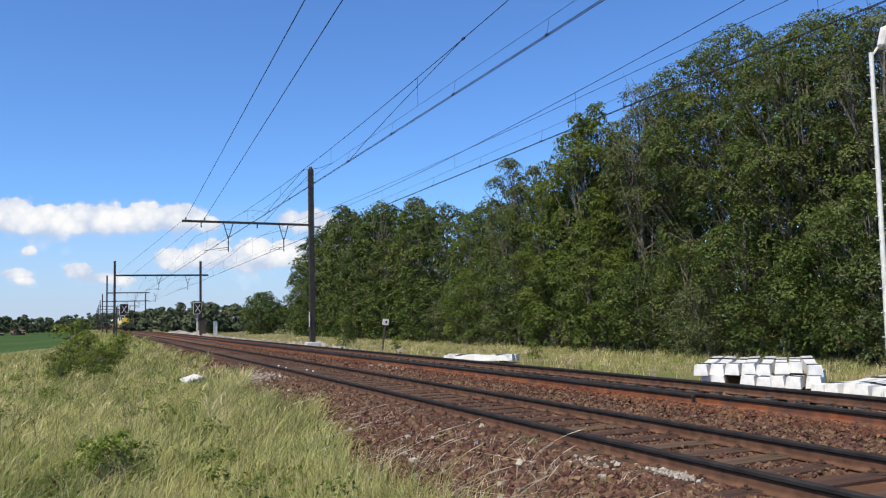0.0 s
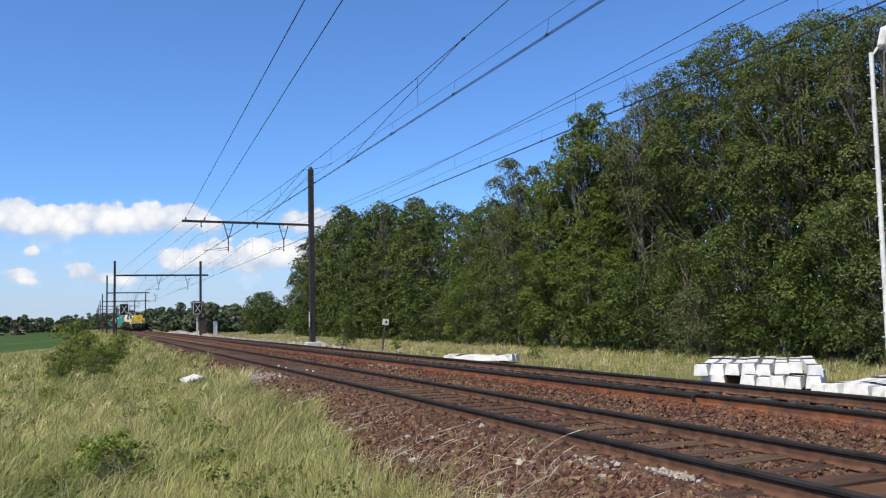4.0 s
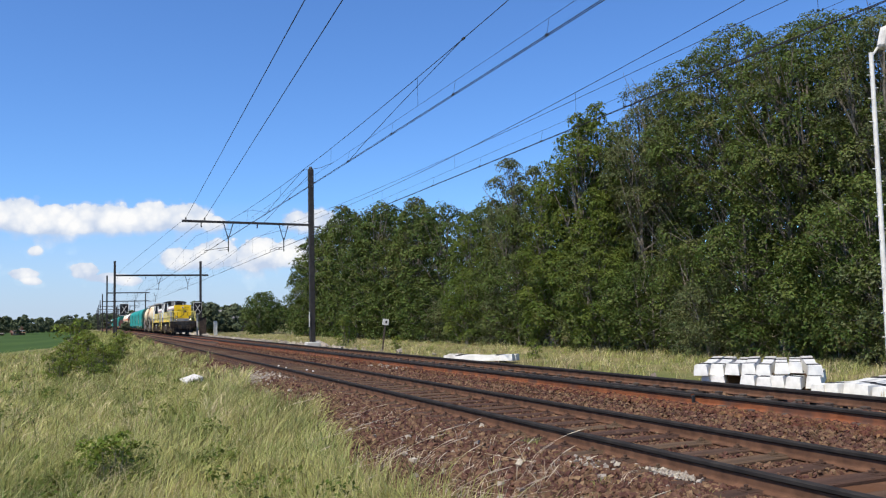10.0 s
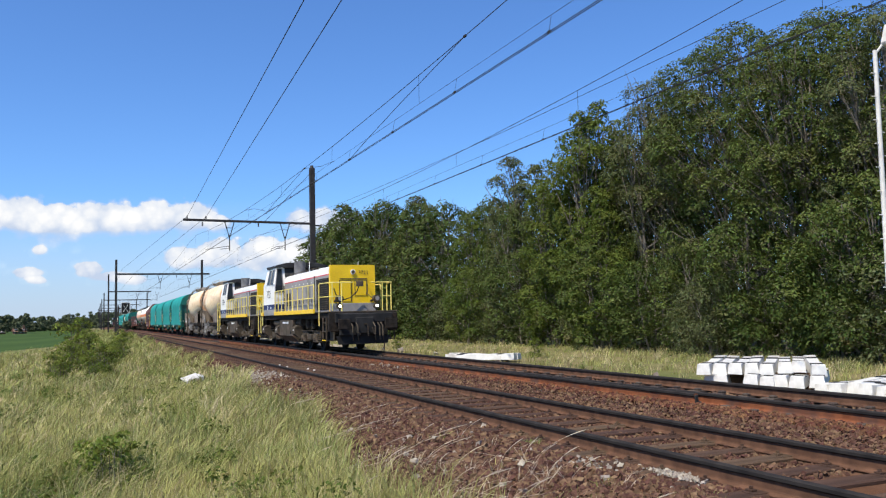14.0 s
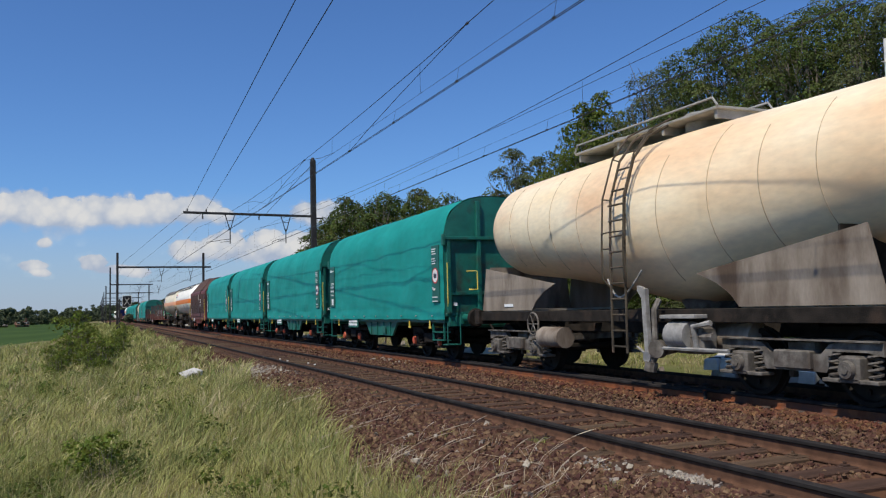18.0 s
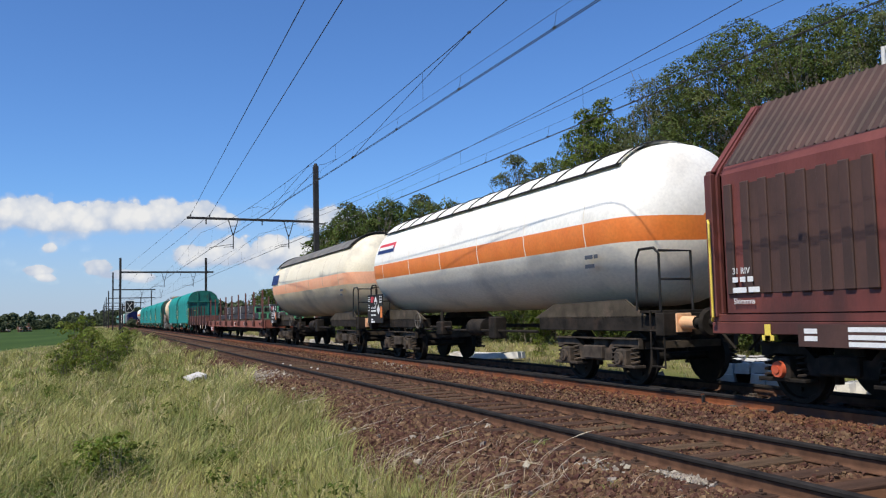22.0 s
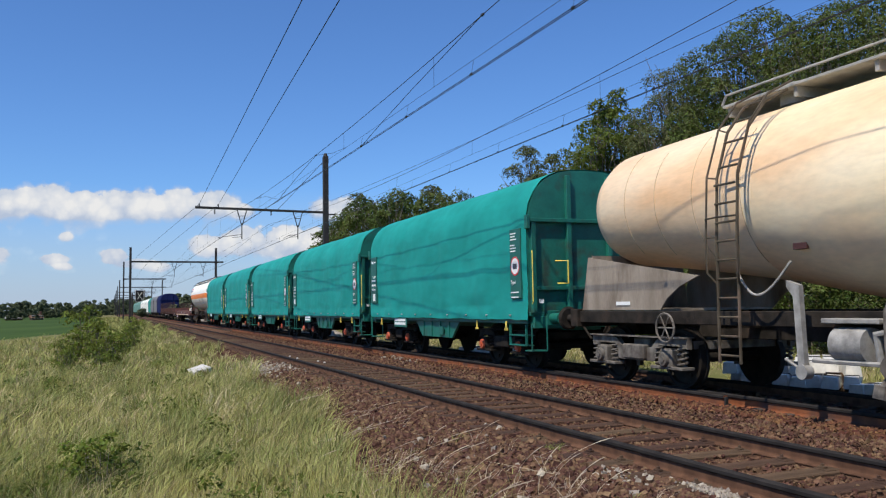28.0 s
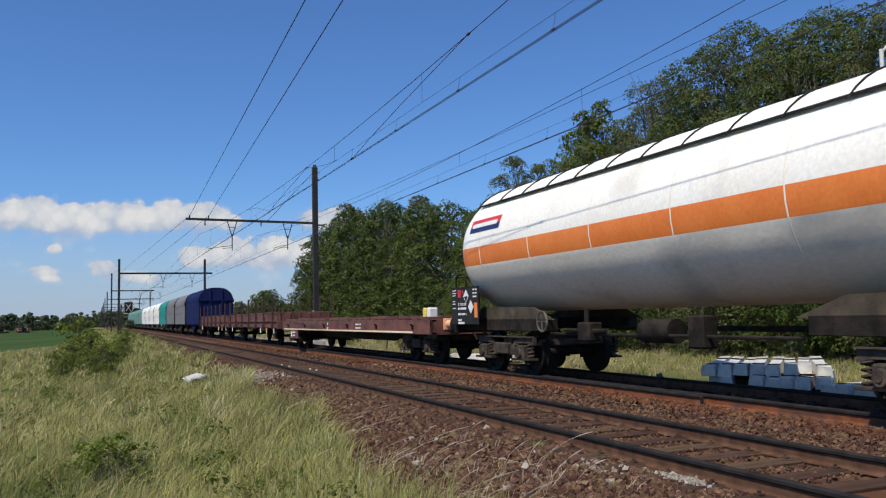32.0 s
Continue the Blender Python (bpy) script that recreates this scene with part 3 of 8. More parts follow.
def build_track(label, x, z, side, sleeper_mat, kind):
    tr = thing("railway_track", label, "railway track", pose(x, 0, z), kind="structure")
    long_rail = rail_mesh("rail", -40, 420, side)
    near_rail = rail_mesh("rail", -40, 420, M_RUST) if kind == "concrete" else long_rail
    for sx, me in ((-0.7525, near_rail), (0.7525, long_rail)):
        part("rail", me, None, tr, at=pose(sx, 0, 0))
    if kind == "timber":
        s = Shape().box(-1.27, 1.27, -0.125, 0.125, -0.33, -0.160, 0.012)
        for sx in (-0.7525, 0.7525):
            s.box(sx - 0.17, sx + 0.17, -0.085, 0.085, -0.165, -0.150, 0.004)
            for dx in (-0.11, 0.11):
                s.rod((sx + dx, 0.03, -0.152), (sx + dx, 0.03, -0.108), 0.019, 6)
                s.box(sx + dx - 0.03, sx + dx + 0.03, -0.01, 0.07, -0.152, -0.132, 0.004)
    else:
        s = Shape().slab([(-1.27, -0.36), (1.27, -0.36), (1.27, -0.20), (0.95, -0.172), (0.55, -0.172), (0.4, -0.21), (-0.4, -0.21), (-0.55, -0.172), (-0.95, -0.172), (-1.27, -0.20)], -0.13, 0.13)
        for sx in (-0.7525, 0.7525):
            for dx in (-0.115, 0.115):
                s.box(sx + dx - 0.045, sx + dx + 0.045, -0.06, 0.06, -0.175, -0.135, 0.012)
    sl = s.mesh("sleeper", sleeper_mat)
    for i in range(110):
        y = 1.5 + i * 0.6
        part("sleeper", sl, None, tr, at=pose(rng.normal(0, 0.012), y + rng.normal(0, 0.015), rng.normal(0, 0.004), 0, rng.normal(0, 0.2), rng.normal(0, 0.6)))
    far = Shape()
    for i in range(400):
        y = 1.5 + (110 + i) * 0.6
        far.box(-1.27, 1.27, y - 0.125, y + 0.125, -0.33, -0.178)
    part("far_sleepers", far, sleeper_mat, tr)["kind"] = "stuff"
    return tr


build_track("near running track with worn rails on brown timber sleepers", XA, 0, M_RUST_DARK, M_SLEEPER, "timber")
build_track("far running track with brown rails on concrete sleepers", XB, ZB, M_RUST_DARK, M_CONC_SLEEPER, "concrete")

# ---- overhead line ----
Y1, Y2, Y3 = 49.5, 107.0, 163.0


def catenary_z(y):
    """Height of the messenger cable: lowest halfway between the supports."""
    k = (y - 28.0 + 28.5) % 57.0 - 28.5
    return 6.10 + 0.00115 * k * k


def wire_thing(name, label, path, r):
    s = Shape().pipe(path, r, 5)
    me = s.mesh(name, M_WIRE)
    return thing(name, label, "overhead wire", kind="structure", data=me)


def stagger(y, xc, a):
    """Slight zigzag of the contact wire about the centre line, support to support."""
    pts = ((-70, -a), (-10, a), (Y1, -a), (Y2, a), (Y3, -a), (220, a), (280, -a))
    return xc + float(np.interp(y, [p[0] for p in pts], [p[1] for p in pts]))


XWA, XWB = XA + 0.0, 9.80     # where the wires hang over the near and the far track
YS = [-60, -45, -30, -20, -10] + list(range(-6, 50, 2)) + [Y1, 55, 60, 65, 70, 75, 80, 85, 90, 95, 100, Y2, 113, 120, 127, 135, 143, 150, 157, Y3, 190, 220, 260]
for nm, xc, zc in (("near", XWA, 5.42), ("far", XWB, 5.48)):
    for dx in (-0.02, 0.02):
        wire_thing("contact_wire", "copper contact wire over the %s track" % nm, [(stagger(y, xc, 0.05) + dx, y, zc) for y in YS], 0.0072)
    wire_thing("auxiliary_wire", "thin auxiliary wire over the contact wires", [(stagger(y, xc, 0.05) + 0.05, y, zc + 0.27) for y in YS], 0.0036)
    wire_thing("messenger_wire", "messenger cable sagging between the supports", [(xc + 0.06, y, catenary_z(y)) for y in YS], 0.0076)
    if nm == "far":
        wire_thing("feeder_wire", "second messenger cable beside the first", [(xc + 0.40, y, 6.29 + 0.0006 * max(0.0, y - 16) ** 2 * (y < Y1) + 0.67 * (y >= Y1)) for y in YS], 0.0065)
    drops = Shape()
    for i in range(76):
        y = 0.1 + i * 3.4
        x = stagger(y, xc, 0.05)
        drops.rod((x + 0.05, y, zc + 0.27), (x, y, zc), 0.003, 4)
        drops.box(x - 0.014, x + 0.014, y - 0.03, y + 0.03, zc - 0.004, zc + 0.03)
    for i in range(38):
        y = 2.2 + i * 6.7
        drops.rod((xc + 0.06, y, catenary_z(y)), (stagger(y, xc, 0.05) + 0.05, y, zc + 0.27), 0.0036, 4)
    thing("dropper_wires", "thin dropper wires between messenger and contact wire", "overhead wire", kind="structure", data=drops.mesh("dropper_wires", M_WIRE))
for ya, za, yb, zb in ((13.3, 6.35, 20.4, 5.43), (25.6, 6.10, 31.6, 5.43)):
    j = Shape().pipe([(XWA + 0.06, ya, za), (XWA + 0.05, ya + (yb - ya) * 0.5, za + (zb - za) * 0.43), (XWA + 0.04, ya + (yb - ya) * 0.82, za + (zb - za) * 0.75), (XWA, yb, zb)], 0.0068, 5)
    for y, z in ((ya, za), (yb, zb)):
        j.box(XWA + (0.04 if z > 6 else -0.02), XWA + (0.08 if z > 6 else 0.02), y - 0.05, y + 0.05, z - 0.02, z + 0.02, 0.006)
    thing("jumper_cable", "jumper cable clamped from the messenger down to the contact wire", "overhead wire", kind="structure", data=j.mesh("jumper_cable", M_WIRE))
j = Shape().pipe([(XWA + 0.05, 22.0, 5.69), (XWA + 0.06, 23.5, 5.80), (XWA + 0.06, 25.6, 6.10)], 0.006, 5)
j.pipe([(XWA + 0.06, 36.9, 6.19), (XWA + 0.06, 34.5, 5.98), (XWA + 0.03, 31.6, 5.50)], 0.006, 5)
thing("jumper_cable", "thin slack jumper between auxiliary wire and messenger", "overhead wire", kind="structure", data=j.mesh("jumper_cable", M_WIRE))
for p in ([(2.55, -12, 7.3), (3.6, 15, 7.3), (4.95, Y1, 7.42), (3.2, Y2, 7.9), (3.4, Y3, 7.6)], [(3.0, -12, 7.2), (4.22, 14.6, 7.25), (6.0, Y1, 7.42), (4.8, Y2, 7.6), (4.5, Y3, 7.4)]):
    wire_thing("feeder_wire", "feeder cable slung past the mast arms", p, 0.0105)


def h_mast(s, x, y, h, w=0.24, z0=-0.3):
    """A rolled H-section mast."""
    t = 0.028
    s.box(x - w / 2, x + w / 2, y - w / 2, y - w / 2 + t, z0, h, 0.004)
    s.box(x - w / 2, x + w / 2, y + w / 2 - t, y + w / 2, z0, h, 0.004)
    s.box(x - 0.012, x + 0.012, y - w / 2 + t, y + w / 2 - t, z0, h - 0.01)


def insulator(s, x, y, z, n=5):
    s.rod((x, y, z), (x, y, z - 0.34), 0.014, 6)
    for k in range(n):
        s.rod((x, y, z - 0.08 - k * 0.05), (x, y, z - 0.11 - k * 0.05), 0.035, 8, 0.055)


def registration(parent, xv, y, zb, xw, zc):
    """The drop bracket with its steady arm."""
    s = Shape()
    s.rod((xv - 0.30, y, zb), (xv - 0.03, y, zb - 0.95), 0.026, 6).rod((xv + 0.30, y, zb), (xv + 0.03, y, zb - 0.95), 0.026, 6)
    s.rod((xv, y, zb - 0.85), (xv, y, zc + 0.05), 0.030, 6).rod((xv - 0.17, y, zb - 0.45), (xv + 0.17, y, zb - 0.45), 0.018, 6)
    s.rod((xv - 0.03, y, zb - 0.95), (xv + 0.03, y, zb - 0.95), 0.04, 6)
    part("drop_bracket", s, M_POLE, parent)
    a = Shape().pipe([(xv, y, zc + 0.32), (xv - 0.5, y, zc + 0.26), (xw, y, zc + 0.12), (xw, y, zc)], 0.016, 6)
    a.rod((xv, y, zc + 0.2), (xv - 0.55, y, zc + 0.14), 0.014, 6)
    part("steady_arm", a, M_POLE, parent)


def build_cantilever():
    t = thing("catenary_mast", "dark steel catenary mast with a long cantilever over both tracks", "catenary mast")
    s = Shape()
    s.box(12.25 - 0.155, 12.25 + 0.155, Y1 - 0.14, Y1 + 0.14, -0.35, 10.55, 0.02)
    s.rod((12.25, Y1, 10.5), (12.25, Y1, 10.72), 0.15, 12, 0.08)
    part("mast", s, M_POLE, t)
    b = Shape().box(4.73, 12.1, Y1 - 0.07, Y1 + 0.07, -0.065, 0.065, 0.01, turn=Matrix.Translation((0, 0, 7.30)) @ Matrix.Rotation(radians(0.7), 4, "Y"))
    b.box(12.1, 12.8, Y1 - 0.05, Y1 + 0.05, 7.0, 7.08, 0.005)
    part("cantilever", b, M_POLE, t)
    part("stay_rod", Shape().rod((12.2, Y1, 10.3), (9.4, Y1, 7.25), 0.014, 6), M_POLE, t)
    for x in (5.8, 9.0):
        i = Shape()
        insulator(i, x, Y1, 7.22)
        part("insulator", i, M_POLE, t)
    for x in (4.95, 6.0):
        i = Shape().rod((x, Y1, 7.3), (x, Y1, 7.46), 0.035, 8)
        part("pin_insulator", i, M_POLE, t)
    registration(t, 7.33, Y1, 7.26, stagger(Y1, XWA, 0.05), 5.42)
    registration(t, 10.57, Y1, 7.2, stagger(Y1, XWB, 0.05), 5.48)
    f = Shape().box(11.85, 12.65, Y1 - 0.4, Y1 + 0.4, -0.4, 0.1, 0.03)
    part("footing", f, M_CONCRETE, t, "pale concrete footing")
    part("sign_plate", Shape().box(12.0, 12.06, Y1 - 0.2, Y1 - 0.17, 1.0, 1.9), M_WHITE, t, "narrow white plate")


build_cantilever()


def build_portal(y, xl, xr, hl, hr, zb, over):
    """Two masts with a beam; without hr one mast carries the beam alone."""
    t = thing("catenary_portal", "dark steel catenary portal spanning both tracks" if hr else "dark steel catenary mast with a beam reaching over both tracks", "catenary portal", group="catenary portals along the line")
    for x, h in ((xl, hl), (xr, hr)) if hr else ((xl, hl),):
        s = Shape()
        h_mast(s, x, y, h, 0.26)
        part("mast", s, M_POLE, t)
    b = Shape()
    b.box(xl, xr + over, y - 0.07, y + 0.07, zb - 0.10, zb - 0.04, 0.006).box(xl, xr + over, y - 0.07, y + 0.07, zb + 0.04, zb + 0.10, 0.006)
    b.box(xl, xr + over, y - 0.02, y + 0.02, zb - 0.04, zb + 0.04)
    part("beam", b, M_POLE, t)
    for x in (XA, XB):
        i = Shape()
        insulator(i, x, y, zb - 0.1)
        part("insulator", i, M_POLE, t)
    registration(t, XA + 1.5, y, zb - 0.1, stagger(y, XWA, 0.05), 5.42)
    registration(t, XB + 1.5, y, zb - 0.1, stagger(y, XWB, 0.05), 5.48)


build_portal(Y2, 2.55, 12.45, 9.05, 9.05, 7.32, 0.9)
build_portal(Y3, 2.6, 9.9, 10.4, 0, 7.25, 0.0)
for k in range(5):
    build_portal(220 + 56 * k, 2.5, 12.4, 9.05, 9.05, 7.25, 0.9)

# ---- trees ----
def leaf_cloud(centres, radii, count, size, r, squash=0.8, rough=0.5):
    """Leaf faces scattered in the outer shells of clumps."""
    centres, radii = np.asarray(centres), np.asarray(radii)
    w = radii ** 2
    k = r.choice(len(centres), count, p=w / w.sum())
    d = r.normal(size=(count, 3))
    d /= np.linalg.norm(d, axis=1)[:, None]
    rad = radii[k] * (0.45 + 0.6 * r.random(count) ** 0.6)
    pos = centres[k] + d * rad[:, None] * np.array((1, 1, squash))
    return leaf_faces(pos, d * 0.6 + r.normal(size=(count, 3)) * rough + np.array((0, 0, 0.35)), r.normal(size=(count, 3)), size, r)


def leaf_faces(pos, nrm, along, size, r):
    """Folded kite-shaped leaves at pos, facing nrm and pointing roughly along."""
    nrm = nrm / np.linalg.norm(nrm, axis=1)[:, None]
    b = np.cross(nrm, along)
    b /= np.linalg.norm(b, axis=1)[:, None] + 1e-9
    a = np.cross(b, nrm)
    sz = size * (0.6 + 0.8 * r.random(len(pos)))[:, None]
    fold = nrm * sz * 0.18
    return np.stack([pos - a * sz, pos - b * sz * 0.5 + fold, pos + a * sz, pos + b * sz * 0.5 + fold], axis=1)


def spray_crown(centres, radii, weights, sprays, per, reach, size, r, squash=0.82):
    """Foliage in sprays: each spray is a small drooping fan of leaves on the skin of a bough's clump."""
    centres, radii, weights = np.asarray(centres), np.asarray(radii), np.asarray(weights)
    w = radii ** 2 * weights
    k = r.choice(len(centres), sprays, p=w / w.sum())
    d = r.normal(size=(sprays, 3))
    d[:, 2] = np.where((d[:, 2] < 0) & (r.random(sprays) < 0.62), -d[:, 2], d[:, 2])
    d /= np.linalg.norm(d, axis=1)[:, None]
    ragged = 0.80 + 0.34 * r.random(sprays) ** 1.5
    c = centres[k] + d * (radii[k] * ragged)[:, None] * np.array((1, 1, squash))
    n0 = d + np.array((0, 0, 0.55)) + r.normal(0, 0.30, (sprays, 3))
    n0 /= np.linalg.norm(n0, axis=1)[:, None]
    i = np.repeat(np.arange(sprays), per)
    m = len(i)
    o = r.normal(size=(m, 3))
    o -= n0[i] * np.sum(o * n0[i], axis=1)[:, None]
    o /= np.linalg.norm(o, axis=1)[:, None] + 1e-9
    q = reach * np.sqrt(r.random(m))[:, None]
    pos = c[i] + o * q - np.array((0, 0, 0.45)) * q * q / reach + r.normal(0, reach * 0.12, (m, 3))
    return leaf_faces(pos, n0[i] + r.normal(0, 0.34, (m, 3)) + o * 0.25, o, size, r)


def make_tree(name, label, h, spread, seed, leaf, sprays, per=9, reach=0.16, size=0.055, base=0.15, lobes=20, trunks=2, sparse=0, lobe=0.36, category="tree", full=0.62):
    """Tapered trunks with limbs that carry clumps of foliage; sparse clumps fill the bare lower crown."""
    r = np.random.default_rng(seed)
    t = thing(name, label, category, group="trees along the line")
    s = Shape()
    stems = []
    for k in range(trunks):
        ang = r.random() * 6.28
        off = np.array((math.cos(ang), math.sin(ang))) * spread * 0.30 * (k > 0)
        lean = r.normal(0, 0.035, 2)
        pts = [(off[0] * (0.5 + 0.9 * z / h) + lean[0] * z + 0.05 * math.sin(z + k), off[1] * (0.5 + 0.9 * z / h) + lean[1] * z + 0.05 * math.cos(1.3 * z + k), z) for z in np.linspace(-0.3, h * 0.86, 8)]
        s.pipe(pts, [(0.0095 if h > 6 else 0.013) * h * (1 - 0.115 * i) for i in range(8)], 7)
        stems.append(pts)
    cs, rs, ws = [], [], []
    for k in range(lobes):
        u = (k + 0.5) / lobes
        wid = spread * max(0.12, math.sin(math.pi * (0.16 + 0.80 * u))) ** full
        a = k * 2.39996 + r.normal(0, 0.25)
        q = wid * (0.62 + 0.24 * r.random())
        z = h * (base + (0.95 - base) * u) + r.normal(0, 0.15)
        cs.append((math.cos(a) * q, math.sin(a) * q, z))
        rs.append(spread * lobe * (0.72 + 0.56 * r.random()) * (0.82 if u > 0.85 else 1.0))
        ws.append(1.0)
    cs.append((0, 0, h * 0.95))
    rs.append(spread * lobe * 0.72)
    ws.append(1.0)
    for k in range(4):
        cs.append((r.normal(0, spread * 0.15), r.normal(0, spread * 0.15), h * (base + (0.86 - base) * (k + 0.5) / 4)))
        rs.append(spread * lobe * 1.15)
        ws.append(0.35)
    for k in range(sparse):
        a, q = r.random() * 6.28, spread * 0.9 * math.sqrt(r.random())
        cs.append((math.cos(a) * q, math.sin(a) * q, h * (0.24 + (base - 0.2) * r.random())))
        rs.append(spread * (0.10 + 0.12 * r.random()))
        ws.append(0.8)
    for k, c in enumerate(cs):
        st = stems[k % trunks]
        i = int(np.clip((c[2] * 0.72 + 0.3) / (h * 0.86 + 0.3) * 7, 0, 6))
        p0, p2 = np.array(st[i]), np.array(c)
        p1 = p0 + (p2 - p0) * 0.5 + np.array((0, 0, -0.06 * h * r.random()))
        s.pipe([tuple(p0), tuple(p1), tuple(p2)], [0.0042 * h, 0.0028 * h, 0.0010 * h], 5)
        for q in range(2):
            d = r.normal(size=3) * rs[k] * 0.7
            s.pipe([tuple(p1), tuple(p1 + (p2 - p1) * 0.5 + d * 0.5), tuple(p2 + d)], [0.0020 * h, 0.0014 * h, 0.0006 * h], 4)
    part("trunk", s, M_BARK, t)
    part("crown", quads_mesh("crown", spray_crown(cs, rs, ws, sprays, per, reach, size, r), leaf), None, t)
    return t


TREE_A = make_tree("deciduous_tree", "tall leafy green tree with open limbs showing", 12.3, 2.9, 1, M_LEAF, 3300, 10, 0.18, 0.050, 0.40, 30, 4, sparse=14, lobe=0.33)
TREE_A2 = make_tree("deciduous_tree", "tall slender tree with thin foliage and bare inner limbs", 11.8, 2.2, 6, M_LEAF_GREY, 2100, 10, 0.18, 0.048, 0.42, 24, 4, sparse=12, lobe=0.35)
TREE_B = make_tree("deciduous_tree", "dense dark green broadleaf tree", 9.2, 2.7, 2, M_LEAF, 2500, 10, 0.18, 0.052, 0.08, 32, 2, lobe=0.33)
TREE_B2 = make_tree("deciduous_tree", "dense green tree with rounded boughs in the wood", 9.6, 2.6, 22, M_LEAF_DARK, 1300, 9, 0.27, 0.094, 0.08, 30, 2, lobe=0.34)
TREE_B3 = make_tree("deciduous_tree", "upright green tree with a ragged narrow crown", 9.9, 2.1, 25, M_LEAF, 1200, 9, 0.27, 0.094, 0.10, 28, 2, lobe=0.36)
TREE_C = make_tree("deciduous_tree", "yellow-green maple with large leaves", 11.6, 2.5, 3, M_LEAF_LIGHT, 2300, 8, 0.21, 0.078, 0.10, 34, 3, lobe=0.31)
TREE_D = make_tree("deciduous_tree", "slim grey-green tree with an open ragged top", 10.6, 1.35, 9, M_LEAF_GREY, 1300, 8, 0.17, 0.060, 0.30, 22, 3, lobe=0.42)
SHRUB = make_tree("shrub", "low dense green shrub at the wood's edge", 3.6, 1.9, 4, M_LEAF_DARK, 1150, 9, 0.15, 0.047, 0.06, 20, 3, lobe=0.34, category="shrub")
SHRUB_2 = make_tree("shrub", "tall dark green shrub with arching boughs", 4.6, 1.9, 34, M_LEAF, 1250, 9, 0.16, 0.049, 0.06, 24, 3, lobe=0.32, category="shrub")
SHRUB_G = make_tree("shrub", "low grey-green shrub at the wood's edge", 2.8, 1.7, 5, M_LEAF_GREY, 850, 9, 0.15, 0.046, 0.06, 18, 3, lobe=0.34, category="shrub")
SHRUB_L = make_tree("shrub", "bright yellow-green shrub at the wood's edge", 4.4, 1.6, 8, M_LEAF_LIGHT, 900, 9, 0.17, 0.055, 0.06, 20, 3, lobe=0.34, category="shrub")
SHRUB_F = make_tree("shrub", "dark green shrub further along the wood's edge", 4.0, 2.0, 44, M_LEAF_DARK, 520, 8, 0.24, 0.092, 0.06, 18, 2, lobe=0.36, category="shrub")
for ob, m, k in ((TREE_A, pose(24.0, 26.0, -0.3), 1.09), (TREE_A2, pose(23.7, 30.9, -0.3), 1.06), (TREE_B, pose(24.4, 41.0, -0.3), 0.92), (TREE_B2, pose(24.0, 57.0, -0.3), 1.07), (TREE_B3, pose(23.6, 61.0, -0.3), 1.10),
                 (TREE_C, pose(22.6, 35.0, -0.3), 0.99), (TREE_D, pose(23.2, 44.6, -0.3), 1.08), (SHRUB, pose(20.9, 17.0, -0.3), 1.0), (SHRUB_2, pose(21.6, 19.6, -0.3), 1.05), (SHRUB_G, pose(20.6, 24.0, -0.3), 1.0),
                 (SHRUB_L, pose(20.9, 31.5, -0.3), 1.0), (SHRUB_F, pose(21.9, 62.0, -0.3), 1.0)):
    ob.matrix_basis = m
    ob.scale = (k, k, k)


def plant(src, x, y, s, rz=None, z=-0.3):
    c = copy_thing(src, pose(x, y, z, 0, 0, rng.random() * 360 if rz is None else rz))
    c.scale = (s, s, s * (0.97 + 0.06 * rng.random()))
    return c


for x, y, s in ((24.6, 20.8, 1.02), (25.6, 23.4, 1.07), (24.4, 28.3, 1.05), (25.2, 17.6, 0.90), (23.6, 22.8, 1.01)):
    plant(TREE_A, x, y, s)
for x, y, s in ((24.6, 33.4, 1.02), (25.6, 31.6, 1.06), (24.8, 35.4, 0.95), (23.6, 18.9, 0.96)):
    plant(TREE_A2, x, y, s)
for x, y, s in ((22.6, 38.0, 0.84), (21.9, 33.2, 0.62), (23.0, 49.6, 0.70)):
    plant(TREE_C, x, y, s)
plant(TREE_D, 23.6, 42.4, 1.0)
plant(TREE_C, 23.7, 35.7, 1.03, 40)
for x, y, s in ((23.0, 16.4, 0.58), (22.8, 20.2, 0.56), (23.4, 24.4, 0.54), (22.8, 28.4, 0.56), (23.4, 32.4, 0.58), (24.2, 36.6, 0.78), (23.0, 43.4, 0.84), (25.2, 47.4, 0.96), (24.6, 51.2, 1.02), (26.6, 40.4, 0.98), (27.6, 36.0, 1.02), (27.6, 31.8, 1.0), (27.4, 28.0, 1.0)):
    plant(TREE_B, x, y, s)
for k, (x, y, s) in enumerate(((26.4, 54.0, 1.05), (25.2, 64.5, 1.21), (23.5, 69.5, 1.25), (25.2, 75, 1.34), (23.6, 80, 1.33), (24.8, 85.5, 1.36), (23.8, 91, 1.30), (24.6, 95, 1.20), (27.6, 20.4, 0.82), (27.8, 24.2, 0.84), (22.6, 66, 0.86), (22.6, 76, 0.84), (22.4, 87, 0.86), (22.4, 96, 0.84), (27.5, 70, 1.14), (27.5, 82, 1.18))):
    plant((TREE_B2, TREE_B3, TREE_B2)[k % 3], x, y, s)
k = 0
for y in np.arange(14.6, 52, 1.75):
    k += 1
    src = (SHRUB, SHRUB_2, SHRUB_G, SHRUB_2, SHRUB_L if 30 < y < 50 else SHRUB)[k % 5]
    plant(src, 21.3 + rng.normal(0, 0.4) + 0.012 * y, y, 0.85 + 0.35 * rng.random())
for y in np.arange(53, 99, 2.6):
    plant(SHRUB_F, 21.6 + rng.normal(0, 0.4) + 0.006 * y, y, 0.85 + 0.4 * rng.random())
